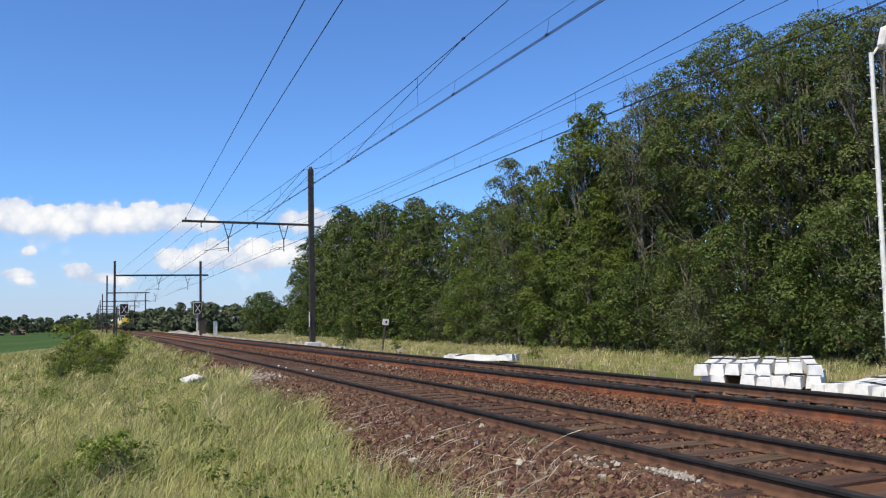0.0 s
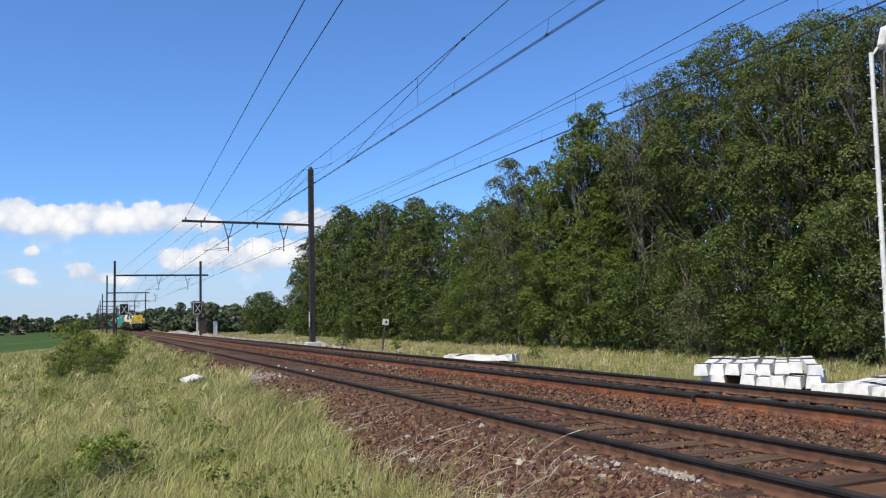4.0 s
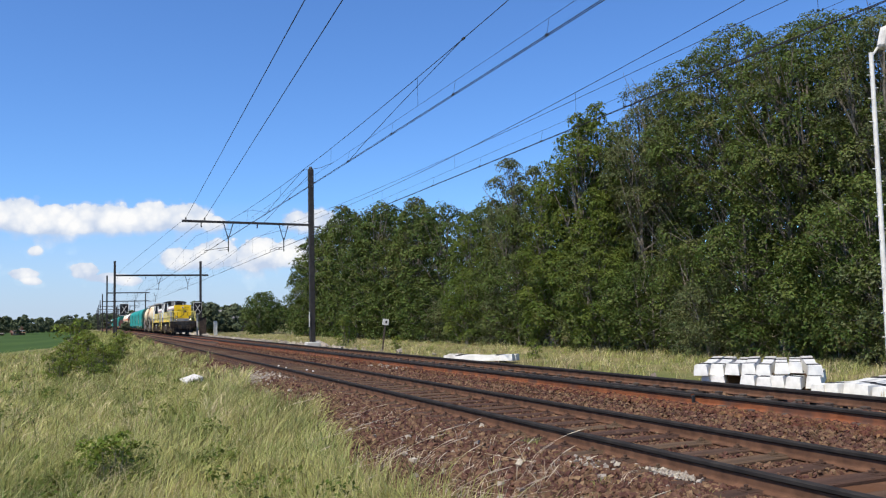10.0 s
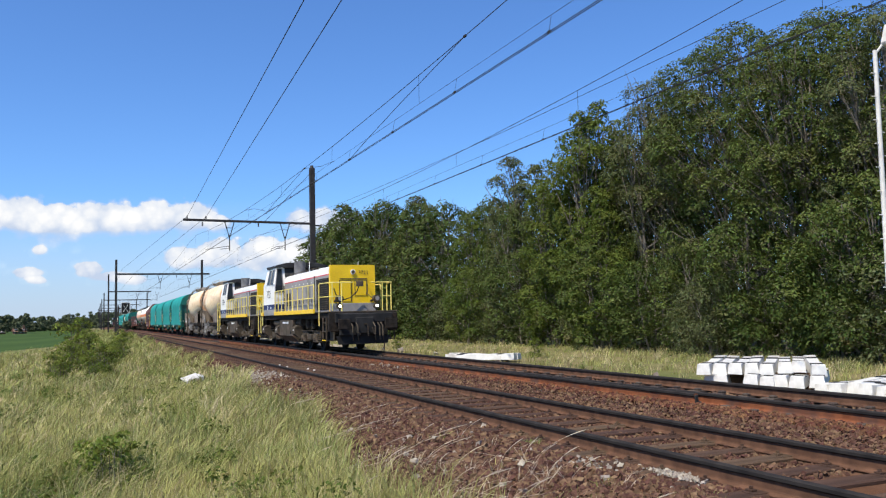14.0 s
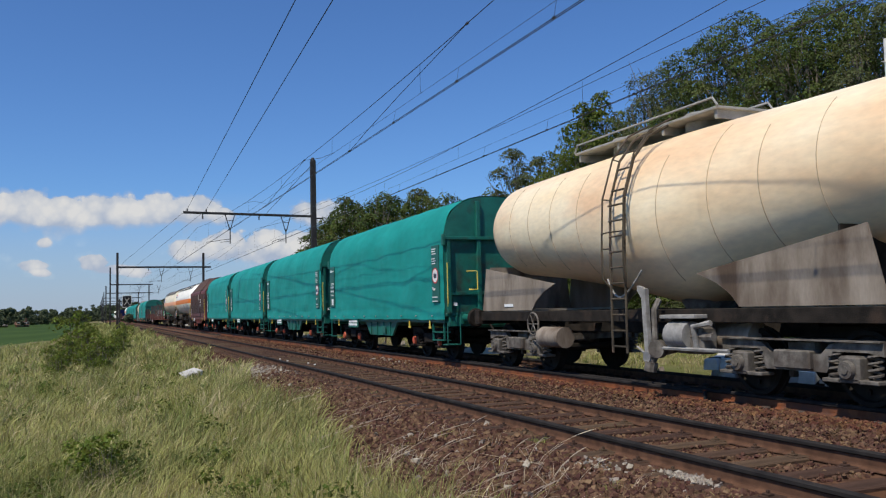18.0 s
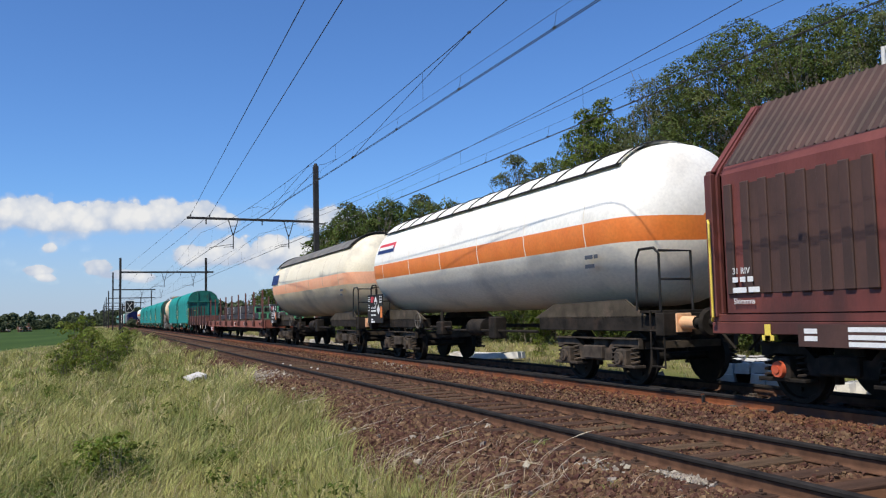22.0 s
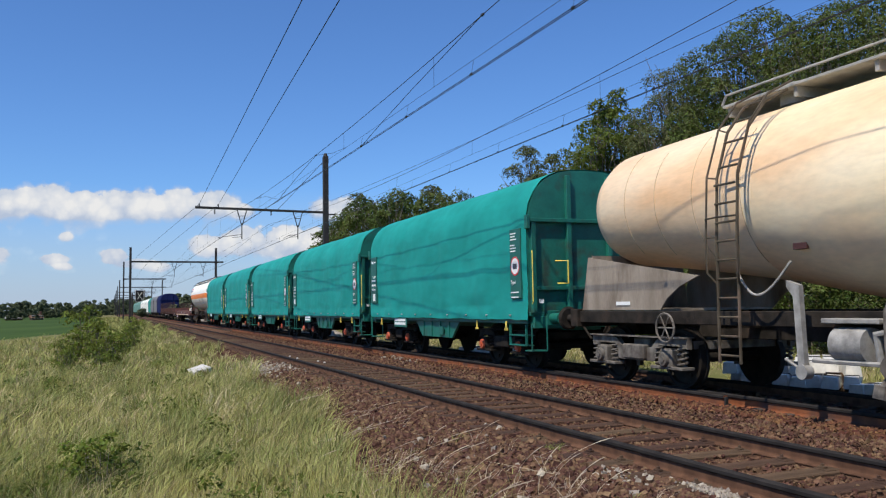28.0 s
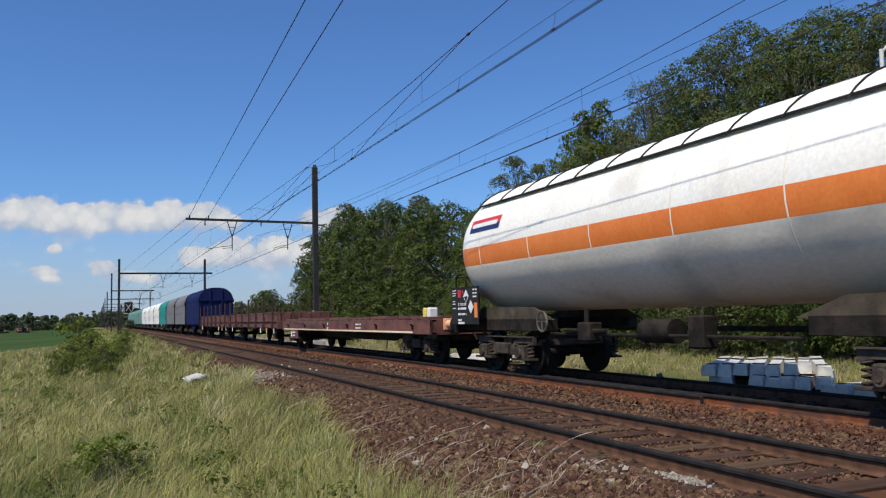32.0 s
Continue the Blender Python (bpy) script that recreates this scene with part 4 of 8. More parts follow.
for x, y, s in ((20.2, 111, 0.95), (21.4, 114, 1.25), (22.8, 116, 1.1), (22.0, 119, 1.3)):
    plant(SHRUB_F, x, y, s * 1.1)


def far_wood(name, label, spots, seed, size):
    """A distant belt of trees, far off: uneven clumps of foliage, joined."""
    r = np.random.default_rng(seed)
    cs, rs = [], []
    for x, y, w, h in spots:
        for k in range(34):
            cs.append((x + r.normal(0, w * 0.75), y + r.normal(0, w * 0.3), h * (0.06 + 0.78 * r.random() ** 1.3)))
            rs.append(h * (0.07 + 0.12 * r.random()))
    me = quads_mesh(name, leaf_cloud(cs, rs, len(cs) * 80, size, r, rough=0.4), M_FARWOOD)
    thing(name, label, "woodland", kind="stuff", data=me)


r0 = np.random.default_rng(3)
far_wood("far_wood", "distant belt of dark green trees on the horizon", [(-150 + 5.5 * k + r0.normal(0, 2), 420 + r0.normal(0, 20), 8, (4.6 if k % 7 else 6.0) + 1.2 * r0.random()) for k in range(32)], 21, 0.42)
far_wood("far_wood", "distant woodland beyond the line", [(-60 + 9 * k + r0.normal(0, 3), 560 + r0.normal(0, 30), 10, (6.5 if k < 9 else 10) + 3 * r0.random()) for k in range(26)], 22, 0.75)
far_wood("far_wood", "dark woodland beside the line further on", [(17 + r0.normal(0, 2) + 1.2 * (k % 5), 135 + 11 * k, 5, 4.6 + 1.6 * r0.random()) for k in range(24)], 23, 0.35)
far_wood("far_hedge", "low hedge along the field", [(-140 + 5 * k, 300 + r0.normal(0, 3), 4, 2.2) for k in range(28)], 24, 0.45)

# ---- grass, stones and small trackside things ----
def lumpy(x, y):
    return np.sin(x * 1.7 + 1.3 * np.sin(y * 0.6)) * np.cos(y * 0.9 + 0.8 * np.sin(x * 1.1))


def blades(n, place, h0, h1, w, lean, r, mat, name, label, curl=0.5, z_of=None):
    """Grass: bent tapering blades, two faces each."""
    roots = place(n // 12, r)
    tall = 0.62 + 0.6 * r.random(len(roots))
    k = np.repeat(np.arange(len(roots)), 12)
    n = len(k)
    off = r.normal(0, 1, (n, 2)) * (0.09 * h1 + 0.03)
    pos = roots[k] + np.concatenate([off, np.zeros((n, 1))], 1)
    h = (h0 + (h1 - h0) * r.random(n) ** 1.4) * tall[k]
    a = np.arctan2(off[:, 1], off[:, 0]) + r.normal(0, 0.7, n)
    swirl = 2.2 * lumpy(pos[:, 0] * 0.55 + 1, pos[:, 1] * 0.4) + r.normal(0, 0.6, n)
    laid = np.stack([np.cos(swirl), np.sin(swirl), np.zeros(n)], 1) * (0.40 * r.random(n) ** 1.3)[:, None]
    patchy = 0.5 + 0.5 * lumpy(pos[:, 0] * 0.8 + 3, pos[:, 1] * 0.45)
    h = h * (0.62 + 0.55 * patchy)
    d = np.stack([np.cos(a), np.sin(a), np.zeros(n)], 1) * (0.15 + curl * 1.9 * r.random(n) ** 1.5)[:, None] + np.array(lean) * (0.3 + 1.4 * r.random(n))[:, None] + laid * curl * 2.2
    side = np.stack([-np.sin(a + 0.5), np.cos(a + 0.5), np.zeros(n)], 1)
    face = r.random(n)
    side = np.where((face < 0.35)[:, None], np.array((0.92, -0.39, 0.0)), side)
    ww = w * (0.6 + 0.8 * r.random(n))[:, None]
    up = np.array((0, 0, 1.0))
    p0 = pos
    p1 = pos + (up * 0.6 + d * 0.35) * h[:, None]
    p2 = pos + (up * 0.86 + d * 1.0) * h[:, None]
    v = np.stack([p0 - side * ww, p0 + side * ww, p1 + side * ww * 0.75, p1 - side * ww * 0.75, p2 + side * ww * 0.12, p2 - side * ww * 0.12], 1).reshape(-1, 3)
    k = np.arange(n)[:, None] * 6
    f = np.concatenate([k + np.array((0, 1, 2, 3)), k + np.array((3, 2, 4, 5))])
    me = indexed_mesh(name, v, f, mat, smooth=True)
    return thing(name, label, "grass", kind="stuff", data=me)


def bank(y0, y1, x_left):
    """Spots on the grassy bank left of the ballast, clumped."""
    def place(n, r):
        y = y0 * (y1 / y0) ** r.random(n)
        edge = 3.05 + 0.30 * np.sin(y * 0.55) + 0.22 * np.sin(y * 1.7 + 1) + np.clip((y - 12) * 0.055, 0, 1.3)
        x = x_left(y) + (edge - x_left(y)) * r.random(n) ** 0.85 + r.normal(0, 0.12, n)
        keep = (lumpy(x * 1.3, y) + r.normal(0, 0.8, n)) > -0.75
        x, y = x[keep], y[keep]
        return np.stack([x, y, np.interp(x, PROFILE_X, PROFILE_Z) - 0.03], 1)
    return place


gr = np.random.default_rng(41)
WIND = (0.09, -0.03, 0.0)
blades(56000, bank(3.2, 10.5, lambda y: -1.4 - 0.10 * y), 0.14, 0.54, 0.0034, WIND, gr, M_GRASS, "tall_grass", "long green grass on the bank by the track")
blades(56000, bank(9.5, 24, lambda y: -1.5 - 0.16 * y), 0.16, 0.56, 0.0052, WIND, gr, M_GRASS, "tall_grass", "long green grass further along the bank")
blades(26000, bank(23, 70, lambda y: -3.0 - 0.10 * y), 0.24, 0.52, 0.012, WIND, gr, M_GRASS, "tall_grass", "grass along the bank towards the distance")
blades(9000, bank(60, 240, lambda y: 0.0 - 0.015 * y), 0.4, 0.75, 0.04, WIND, gr, M_GRASS, "tall_grass", "far grass along the bank")
blades(15000, bank(3.2, 26, lambda y: -1.5 - 0.15 * y), 0.26, 0.66, 0.0022, WIND, gr, M_STRAW, "dry_grass", "straw-coloured dry grass among the green")
blades(9000, bank(14, 66, lambda y: -7.0 - 0.03 * y), 0.22, 0.46, 0.012, WIND, gr, M_STRAW, "dry_grass", "straw-coloured grass on the field edge")


def near_bank(n, r):
    x = -7 + 9.8 * r.random(n)
    y = -9 + 12.6 * r.random(n)
    return np.stack([x, y, np.interp(x, PROFILE_X, PROFILE_Z) - 0.03], 1)


blades(16000, near_bank, 0.08, 0.30, 0.006, WIND, gr, M_GRASS, "trodden_grass", "short green grass where the bank is level")
blades(4000, near_bank, 0.10, 0.34, 0.005, WIND, gr, M_STRAW, "trodden_grass", "dry blades among the short grass")


def verge(n, r):
    y = 3 * (110 / 3) ** r.random(n)
    x = 12.2 + 9.6 * r.random(n) ** 0.9
    keep = (lumpy(x, y * 0.7) + r.normal(0, 0.7, n)) > -0.9
    keep &= ~((y < 17.5) & (x < 14.2) & (r.random(n) < 0.75))
    x, y = x[keep], y[keep]
    return np.stack([x, y, np.interp(x, PROFILE_X, PROFILE_Z) - 0.03], 1)


blades(40000, verge, 0.12, 0.36, 0.007, WIND, gr, M_GRASS, "verge_grass", "green grass strip between track and wood")
blades(13000, verge, 0.14, 0.42, 0.006, WIND, gr, M_STRAW, "verge_grass", "dry grass strip between track and wood")


def tufts(n, r):
    c = r.random((26, 2)) * np.array((1.9, 16.0)) + np.array((3.3, 5.0))
    k = r.integers(0, 26, n)
    p = c[k] + r.normal(0, 0.09, (n, 2))
    return np.stack([p[:, 0], p[:, 1], np.interp(p[:, 0], PROFILE_X, PROFILE_Z) - 0.02], 1)


blades(900, tufts, 0.04, 0.13, 0.004, WIND, gr, M_GRASS, "weed_tufts", "small green weeds growing in the ballast")


def shoulder(n, r):
    y = 4.4 * (17 / 4.4) ** r.random(n)
    x = 3.0 + 1.5 * r.random(n) ** 1.3
    keep = (lumpy(x * 1.6, y * 1.3) + r.normal(0, 0.6, n)) > 0.15
    x, y = x[keep], y[keep]
    return np.stack([x, y, np.interp(x, PROFILE_X, PROFILE_Z)], 1)


blades(1900, shoulder, 0.05, 0.20, 0.0020, (0.35, -0.05, 0.0), gr, M_STALK, "dead_grass", "dead bleached grass lying on the ballast shoulder", curl=1.2)


def build_stalks():
    """Dry stems with seed heads bending low in the wind at the ballast's edge."""
    r = np.random.default_rng(5)
    s = Shape()
    for k in range(64):
        y = 5.0 * (17 / 5.0) ** r.random()
        x = 2.5 + 1.9 * r.random() - (0.8 if r.random() < 0.25 else 0)
        h = 0.26 + 0.40 * r.random() ** 1.3
        z = ground_z(x) - 0.02
        ln = 0.5 + 1.1 * r.random()
        dy = r.normal(0, 0.12)
        p = [(x + ln * h * u ** 1.5, y + dy * u, z + h * u * (1 - 0.34 * u)) for u in (0, 0.25, 0.5, 0.7, 0.82, 0.92, 1.0)]
        s.pipe(p, [0.0022, 0.0020, 0.0017, 0.0022, 0.0052, 0.0046, 0.001], 4)
        for q in range(2):
            s.pipe([p[0], (x + r.normal(0, 0.10), y + r.normal(0, 0.10), z + h * 0.35), (x + 0.1 + r.normal(0, 0.2), y + r.normal(0, 0.16), z + h * (0.3 + 0.25 * r.random()))], [0.0028, 0.0022, 0.0007], 4)
    thing("dry_stalks", "tall dry grass stems with bent seed heads", "grass", kind="stuff", data=s.mesh("dry_stalks", M_STALK))


build_stalks()


def stones(n, place, s0, s1, r, mat, name, label, flat=0.75):
    """Broken stones: little uneven blocks."""
    base = np.array([(-1, -1, -1), (1, -1, -1), (1, 1, -1), (-1, 1, -1), (-1, -1, 1), (1, -1, 1), (1, 1, 1), (-1, 1, 1)], float)
    pos = place(n, r)
    n = len(pos)
    sz = (s0 + (s1 - s0) * r.random(n) ** 2)
    v = base[None] * (0.62 + 0.5 * r.random((n, 8, 3))) * np.array((1, 1, flat))
    top = np.array([1, 1, 1, 1, 0.6, 0.6, 0.6, 0.6])[None, :, None]
    v[:, :, :2] *= top
    q = r.normal(size=(n, 4))
    q /= np.linalg.norm(q, axis=1)[:, None]
    w, x, y, z = q.T
    R = np.stack([1 - 2 * (y * y + z * z), 2 * (x * y - z * w), 2 * (x * z + y * w), 2 * (x * y + z * w), 1 - 2 * (x * x + z * z), 2 * (y * z - x * w), 2 * (x * z - y * w), 2 * (y * z + x * w), 1 - 2 * (x * x + y * y)], 1).reshape(n, 3, 3)
    v = np.einsum("nij,nkj->nki", R, v) * sz[:, None, None] + pos[:, None, :]
    f = np.array([(0, 3, 2, 1), (4, 5, 6, 7), (0, 1, 5, 4), (1, 2, 6, 5), (2, 3, 7, 6), (3, 0, 4, 7)])
    fa = (np.arange(n)[:, None, None] * 8 + f[None]).reshape(-1, 4)
    return thing(name, label, "ballast", kind="stuff", data=indexed_mesh(name, v.reshape(-1, 3), fa, mat))


def bed(y0, y1, xa, xb, dz=0.0):
    def place(n, r):
        y = y0 * (y1 / y0) ** r.random(n)
        x = xa + (xb - xa) * r.random(n)
        z = np.interp(x, PROFILE_X, PROFILE_Z) + dz + 0.02 * r.random(n)
        keep = (np.abs(np.abs(x - XA) - 0.7525) > 0.10) & (np.abs(np.abs(x - XB) - 0.7525) > 0.10)
        ins = (np.abs(x - XA) < 1.25)
        on = ins & (np.abs(((y - 1.5) / 0.6 + 0.5) % 1 - 0.5) < 0.20)
        keep &= ~(on & (r.random(n) < 0.93))
        z = np.where(ins, z - 0.02, z)
        return np.stack([x, y, z], 1)[keep]
    return place


st = np.random.default_rng(9)
stones(18000, bed(4.2, 17, 2.9, 5.2), 0.015, 0.040, st, M_STONE, "ballast", "reddish brown broken ballast stones")
stones(9000, bed(6, 24, 5.2, 6.9), 0.016, 0.034, st, M_STONE, "ballast", "ballast stones between the sleepers")
stones(14000, bed(6, 26, 6.8, 8.75, 0.01), 0.015, 0.036, st, M_STONE, "ballast", "ballast stones between the tracks")
stones(12000, bed(16, 60, 3.6, 8.8), 0.025, 0.050, st, M_STONE, "ballast", "ballast stones further along the line")
stones(1400, bed(6, 22, 5.4, 6.7, 0.035), 0.010, 0.026, st, M_STONE, "ballast", "small stones strewn over the near sleepers")
stones(5000, bed(7, 50, 8.8, 12.0), 0.02, 0.045, st, M_STONE, "ballast", "ballast stones on the far track")
stones(5200, bed(6, 60, 8.02, 8.56, 0.03), 0.018, 0.040, st, M_RUSTSTONE, "ballast", "rust-stained ballast along the far track")
stones(90, bed(4.5, 30, 2.8, 5.2, 0.02), 0.016, 0.05, st, M_PALE_STONE, "pale_stones", "scattered pale stones on the ballast")


def patch(cx, cy, rx, ry, dz):
    def place(n, r):
        p = r.normal(0, 0.45, (n, 2)) * np.array((rx, ry)) + np.array((cx, cy))
        return np.stack([p[:, 0], p[:, 1], np.interp(p[:, 0], PROFILE_X, PROFILE_Z) + dz + 0.02 * r.random(n)], 1)
    return place


stones(300, patch(5.08, 6.62, 0.10, 0.36, 0.012), 0.007, 0.022, st, M_PALE_STONE, "pale_stones", "spill of pale chippings beside the rail")
stones(1300, patch(4.2, 24.8, 0.8, 2.4, 0.0), 0.015, 0.045, st, M_PALE_STONE, "pale_stones", "pale gravel spilled on the bank")
stones(60, patch(4.75, 7.6, 0.30, 0.55, 0.012), 0.010, 0.034, st, M_PALE_STONE, "pale_stones", "pale stones among the ballast beside the rail")
stones(60, patch(8.2, 23.4, 0.3, 1.6, 0.03), 0.018, 0.04, st, M_PALE_STONE, "pale_stones", "pale gravel between the tracks")

# white block in the grass
blk = Shape().box(-0.27, 0.27, -0.22, 0.22, -0.05, 0.24, 0.03)
thing("concrete_block", "broken white concrete block lying in the grass", "concrete block", pose(2.62, 24.6, -0.36, 8, -14, 25), data=blk.mesh("concrete_block", M_CONCRETE))

# spare rail laid beside the far track
sp = rail_mesh("spare_rail", 10.45, 62.0, M_RUST)
spare = thing("spare_rail", "rusty spare rail lying beside the far track", "rail", pose(XB - 0.7525 - 0.19, 0, ZB + 0.0), data=sp)
part("fishplate", Shape().box(-0.03, 0.03, 10.42, 10.45, -0.16, -0.02, 0.008), M_BLACK, spare, "dark end block")
fill = Shape()
for k in range(22):
    fill.box(-0.08, 0.08, 10.8 + k * 2.4, 11.0 + k * 2.4, -0.26, -0.17)
part("packing", fill, M_SLEEPER, spare)["kind"] = "stuff"
for y in (24.8, 25.6, 27.4, 28.6):
    cl = Shape().box(-0.03, 0.03, -0.02, 0.02, 0.0, 0.04, 0.008)
    thing("white_clip", "small white clip on the near rail", "rail clip", pose(XA - 0.7525 + (0.1 if y < 26 else -0.1) + (0.7 if y > 27 else 0.75), y, -0.15), data=cl.mesh("white_clip", M_WHITE))


# stacks of new white concrete sleepers
def sleeper_mesh():
    s = Shape()
    n = 26
    vs, fs = [], [(0, 1, 2, 3)]
    for i in range(n + 1):
        u = -1.3 + 2.6 * i / n
        mid = math.exp(-(u / 0.5) ** 2)
        top = 0.21 - 0.035 * mid - 0.028 * math.exp(-((abs(u) - 0.75) / 0.14) ** 2)
        w = 0.116 - 0.012 * mid
        ut = u * 0.985
        vs += [(u, -0.142, 0.0), (ut, -w, top), (ut, w, top), (u, 0.142, 0.0)]
        if i:
            k = i * 4
            fs += [(k - 4 + j, k + j, k + (j + 1) % 4, k - 4 + (j + 1) % 4) for j in range(4)]
    fs.append((n * 4 + 3, n * 4 + 2, n * 4 + 1, n * 4))
    s.add(vs, fs, False)
    return s.mesh("white_sleeper", M_WHITE)


WS = sleeper_mesh()
PAD = Shape().box(-0.09, 0.09, -0.12, 0.12, 0, 0.03, 0.008).mesh("rubber_pad", M_BLACK)


def sleeper_row(label, x, y, rz, count, lift, z=-0.22):
    """White sleepers side by side along the row, ends towards the track, the row's middle at (x, y)."""
    t = thing("sleeper_stack", label, "sleepers", pose(x, y, z, 0, 0, rz), group="sleeper stacks beside the track")
    half = (count - 1) * 0.1425
    if lift > 0.06:
        for v in (0.5, 2.0):
            part("bearer", Shape().box(-half - 0.1, half + 0.1, v - 0.06, v + 0.06, 0.0, lift, 0.012), M_SLEEPER, t, "dark timber bearer")
    for j in range(count):
        s = part("white_sleeper", WS, None, t, at=pose(-half + j * 0.285 + rng.normal(0, 0.012), 1.3 + rng.normal(0, 0.08), lift + 0.012 * rng.random(), rng.normal(0, 1.5), rng.normal(0, 0.6), 90 + rng.normal(0, 1.6)))
        for u in (-0.75, 0.75):
            part("rubber_pad", PAD, None, s, at=pose(u, 0, 0.176))
    return t


sleeper_row("row of new white concrete sleepers raised on dark bearers", 12.28, 13.15, -47, 8, 0.30)
sleeper_row("pair of white concrete sleepers under the raised row", 11.64, 13.73, -47, 2, 0.09)
sleeper_row("row of white concrete sleepers low before the raised row", 12.12, 12.38, -50, 5, 0.09)
sleeper_row("row of new white concrete sleepers lying on the ground", 12.60, 10.75, -80, 8, 0.0)
sleeper_row("row of new white concrete sleepers low on the ground", 13.44, 25.78, 38, 3, 0.08, -0.24)

# white lamp mast with rungs
mast = thing("lamp_mast", "white lattice-runged lamp mast beside the wood", "lamp mast", pose(16.955, 13.915, -0.3, 0, 0.6, 0))
part("pole", Shape().rod((0, 0, 0), (0, 0, 7.7), 0.065, 12, 0.05), M_WHITE, mast)
for k in range(24):
    part("rung", Shape().rod((-0.17 if k % 2 else 0.02, 0.0, 0.7 + k * 0.28), (-0.02 if k % 2 else 0.17, 0.0, 0.7 + k * 0.28), 0.012, 6), M_WHITE, mast)
part("arm", Shape().pipe([(0, 0, 7.6), (0.15, -0.1, 7.85), (0.3, -0.15, 8.0)], 0.03, 6), M_WHITE, mast)
part("lamp_head", Shape().box(-0.12, 0.12, -0.1, 0.1, -0.28, 0.28, 0.05, turn=Matrix.Translation((0.28, -0.15, 8.05)) @ Matrix.Rotation(radians(18), 4, "Y")), M_CONCRETE, mast, "grey lamp head")

# small sign on a leaning post
sg = thing("track_sign", "small white sign on a leaning grey post", "sign", pose(13.2, 39.2, -0.07, 0, 7, 0))
part("post", Shape().box(-0.032, 0.032, -0.03, 0.03, -0.4, 1.35, 0.006), M_CONC_SLEEPER, sg)
part("plate", Shape().box(-0.16, 0.16, -0.07, -0.045, 1.15, 1.45, 0.006), M_WHITE, sg)
part("dark_mark", Shape().box(-0.02, 0.06, -0.074, -0.0705, 1.24, 1.36), M_BLACK, sg)

# signals turned off, with white crosses
for x, y, post in ((3.55, 105.0, False), (11.82, 104.6, True)):
    t = thing("signal", "black signal head with a white border and cross", "signal", pose(x, y, 0))
    t.scale = (0.8, 1, 0.98)
    hd = Shape().slab([(-0.55, 2.6), (0.15, 2.6), (0.55, 3.0), (0.55, 3.9), (-0.55, 3.9)], -0.12, 0.12)
    part("head", hd, M_BLACK, t)
    rim = Shape()
    for a, b in (((-0.6, 2.55), (-0.6, 3.95)), ((-0.6, 3.95), (0.6, 3.95)), ((0.6, 3.95), (0.6, 2.95)), ((0.6, 2.95), (0.18, 2.55)), ((0.18, 2.55), (-0.6, 2.55))):
        rim.rod((a[0], -0.13, a[1]), (b[0], -0.13, b[1]), 0.028, 6)
    part("white_rim", rim, M_CONCRETE, t)
    part("white_cross", Shape().rod((-0.32, -0.17, 2.85), (0.32, -0.17, 3.7), 0.029, 6).rod((0.32, -0.17, 2.85), (-0.32, -0.17, 3.7), 0.029, 6), M_WHITE, t)
    if post:
        part("post", Shape().box(-0.12, 0.12, 0.14, 0.34, -0.3, 3.9, 0.02), M_CONCRETE, t)
        part("relay_box", Shape().box(0.3, 1.3, 0.1, 0.5, 0.1, 2.1, 0.03), M_CONC_SLEEPER, t)
    else:
        part("bracket", Shape().box(-0.95, -0.5, -0.05, 0.05, 3.2, 3.35, 0.01).box(-1.1, -0.9, -0.08, 0.08, -0.4, 3.6, 0.01), M_POLE, t)
thing("cable_marker", "white concrete marker post beside the line", "marker post", pose(14.5, 109, -0.25), data=Shape().box(-0.22, 0.22, -0.2, 0.2, 0, 1.85, 0.04).mesh("cable_marker", M_WHITE))
stones(1500, patch(12.9, 90, 0.8, 45, 0.02), 0.05, 0.16, st, M_PALE_STONE, "pale_stones", "line of pale rubble along the far track")
stones(700, patch(12.9, 53, 0.5, 3.5, 0.02), 0.04, 0.12, st, M_PALE_STONE, "pale_stones", "pale rubble round the mast footing")


def heap(x, y, w, d, h, label):
    s = Shape()
    rings = []
    for k in range(6):
        u = k / 5
        rings.append([(x + w * (1 - u ** 1.4) * math.cos(a) * (1 + 0.15 * noise.noise((math.cos(a), math.sin(a), u + x))), y + d * (1 - u ** 1.4) * math.sin(a), -0.3 + h * u) for a in np.linspace(0, 2 * math.pi, 18, endpoint=False)])
    s.loft(rings)
    thing("gravel_heap", label, "gravel heap", data=s.mesh("gravel_heap", M_PALE_STONE))


heap(13.6, 118, 1.1, 9, 0.75, "long low heap of white gravel by the line")
heap(14.0, 150, 1.6, 18, 0.6, "low heap of pale gravel far along the line")
heap(13.2, 51.8, 0.7, 1.6, 0.45, "small white gravel heap at the mast foot")

# leafy weeds among the grass
wr = np.random.default_rng(77)
wy = 4.5 * (30 / 4.5) ** wr.random(150)
wx = -1.2 - 0.14 * wy + (3.6 + 0.14 * wy) * wr.random(150)
weeds = quads_mesh("bank_weeds", leaf_cloud(np.stack([wx, wy, np.interp(wx, PROFILE_X, PROFILE_Z) + 0.10 + 0.12 * wr.random(150)], 1), 0.10 + 0.14 * wr.random(150), 9000, 0.032, wr), M_LEAF_LIGHT)
thing("bank_weeds", "leafy green weeds growing through the grass", "weeds", kind="stuff", data=weeds)

# bushes on the bank
M_BUSH = surf("sapling_leaf", (0.115, 0.155, 0.022), (0.200, 0.225, 0.042), 0.6, 0.5, fine=2.0, island=0.45, translucent=0.4, spec=0.14)
BUSH = make_tree("bush", "bushy green sapling on the grassy bank", 1.9, 0.70, 12, M_BUSH, 190, 8, 0.14, 0.054, 0.12, 16, 7, lobe=0.36, category="bush", full=0.9)
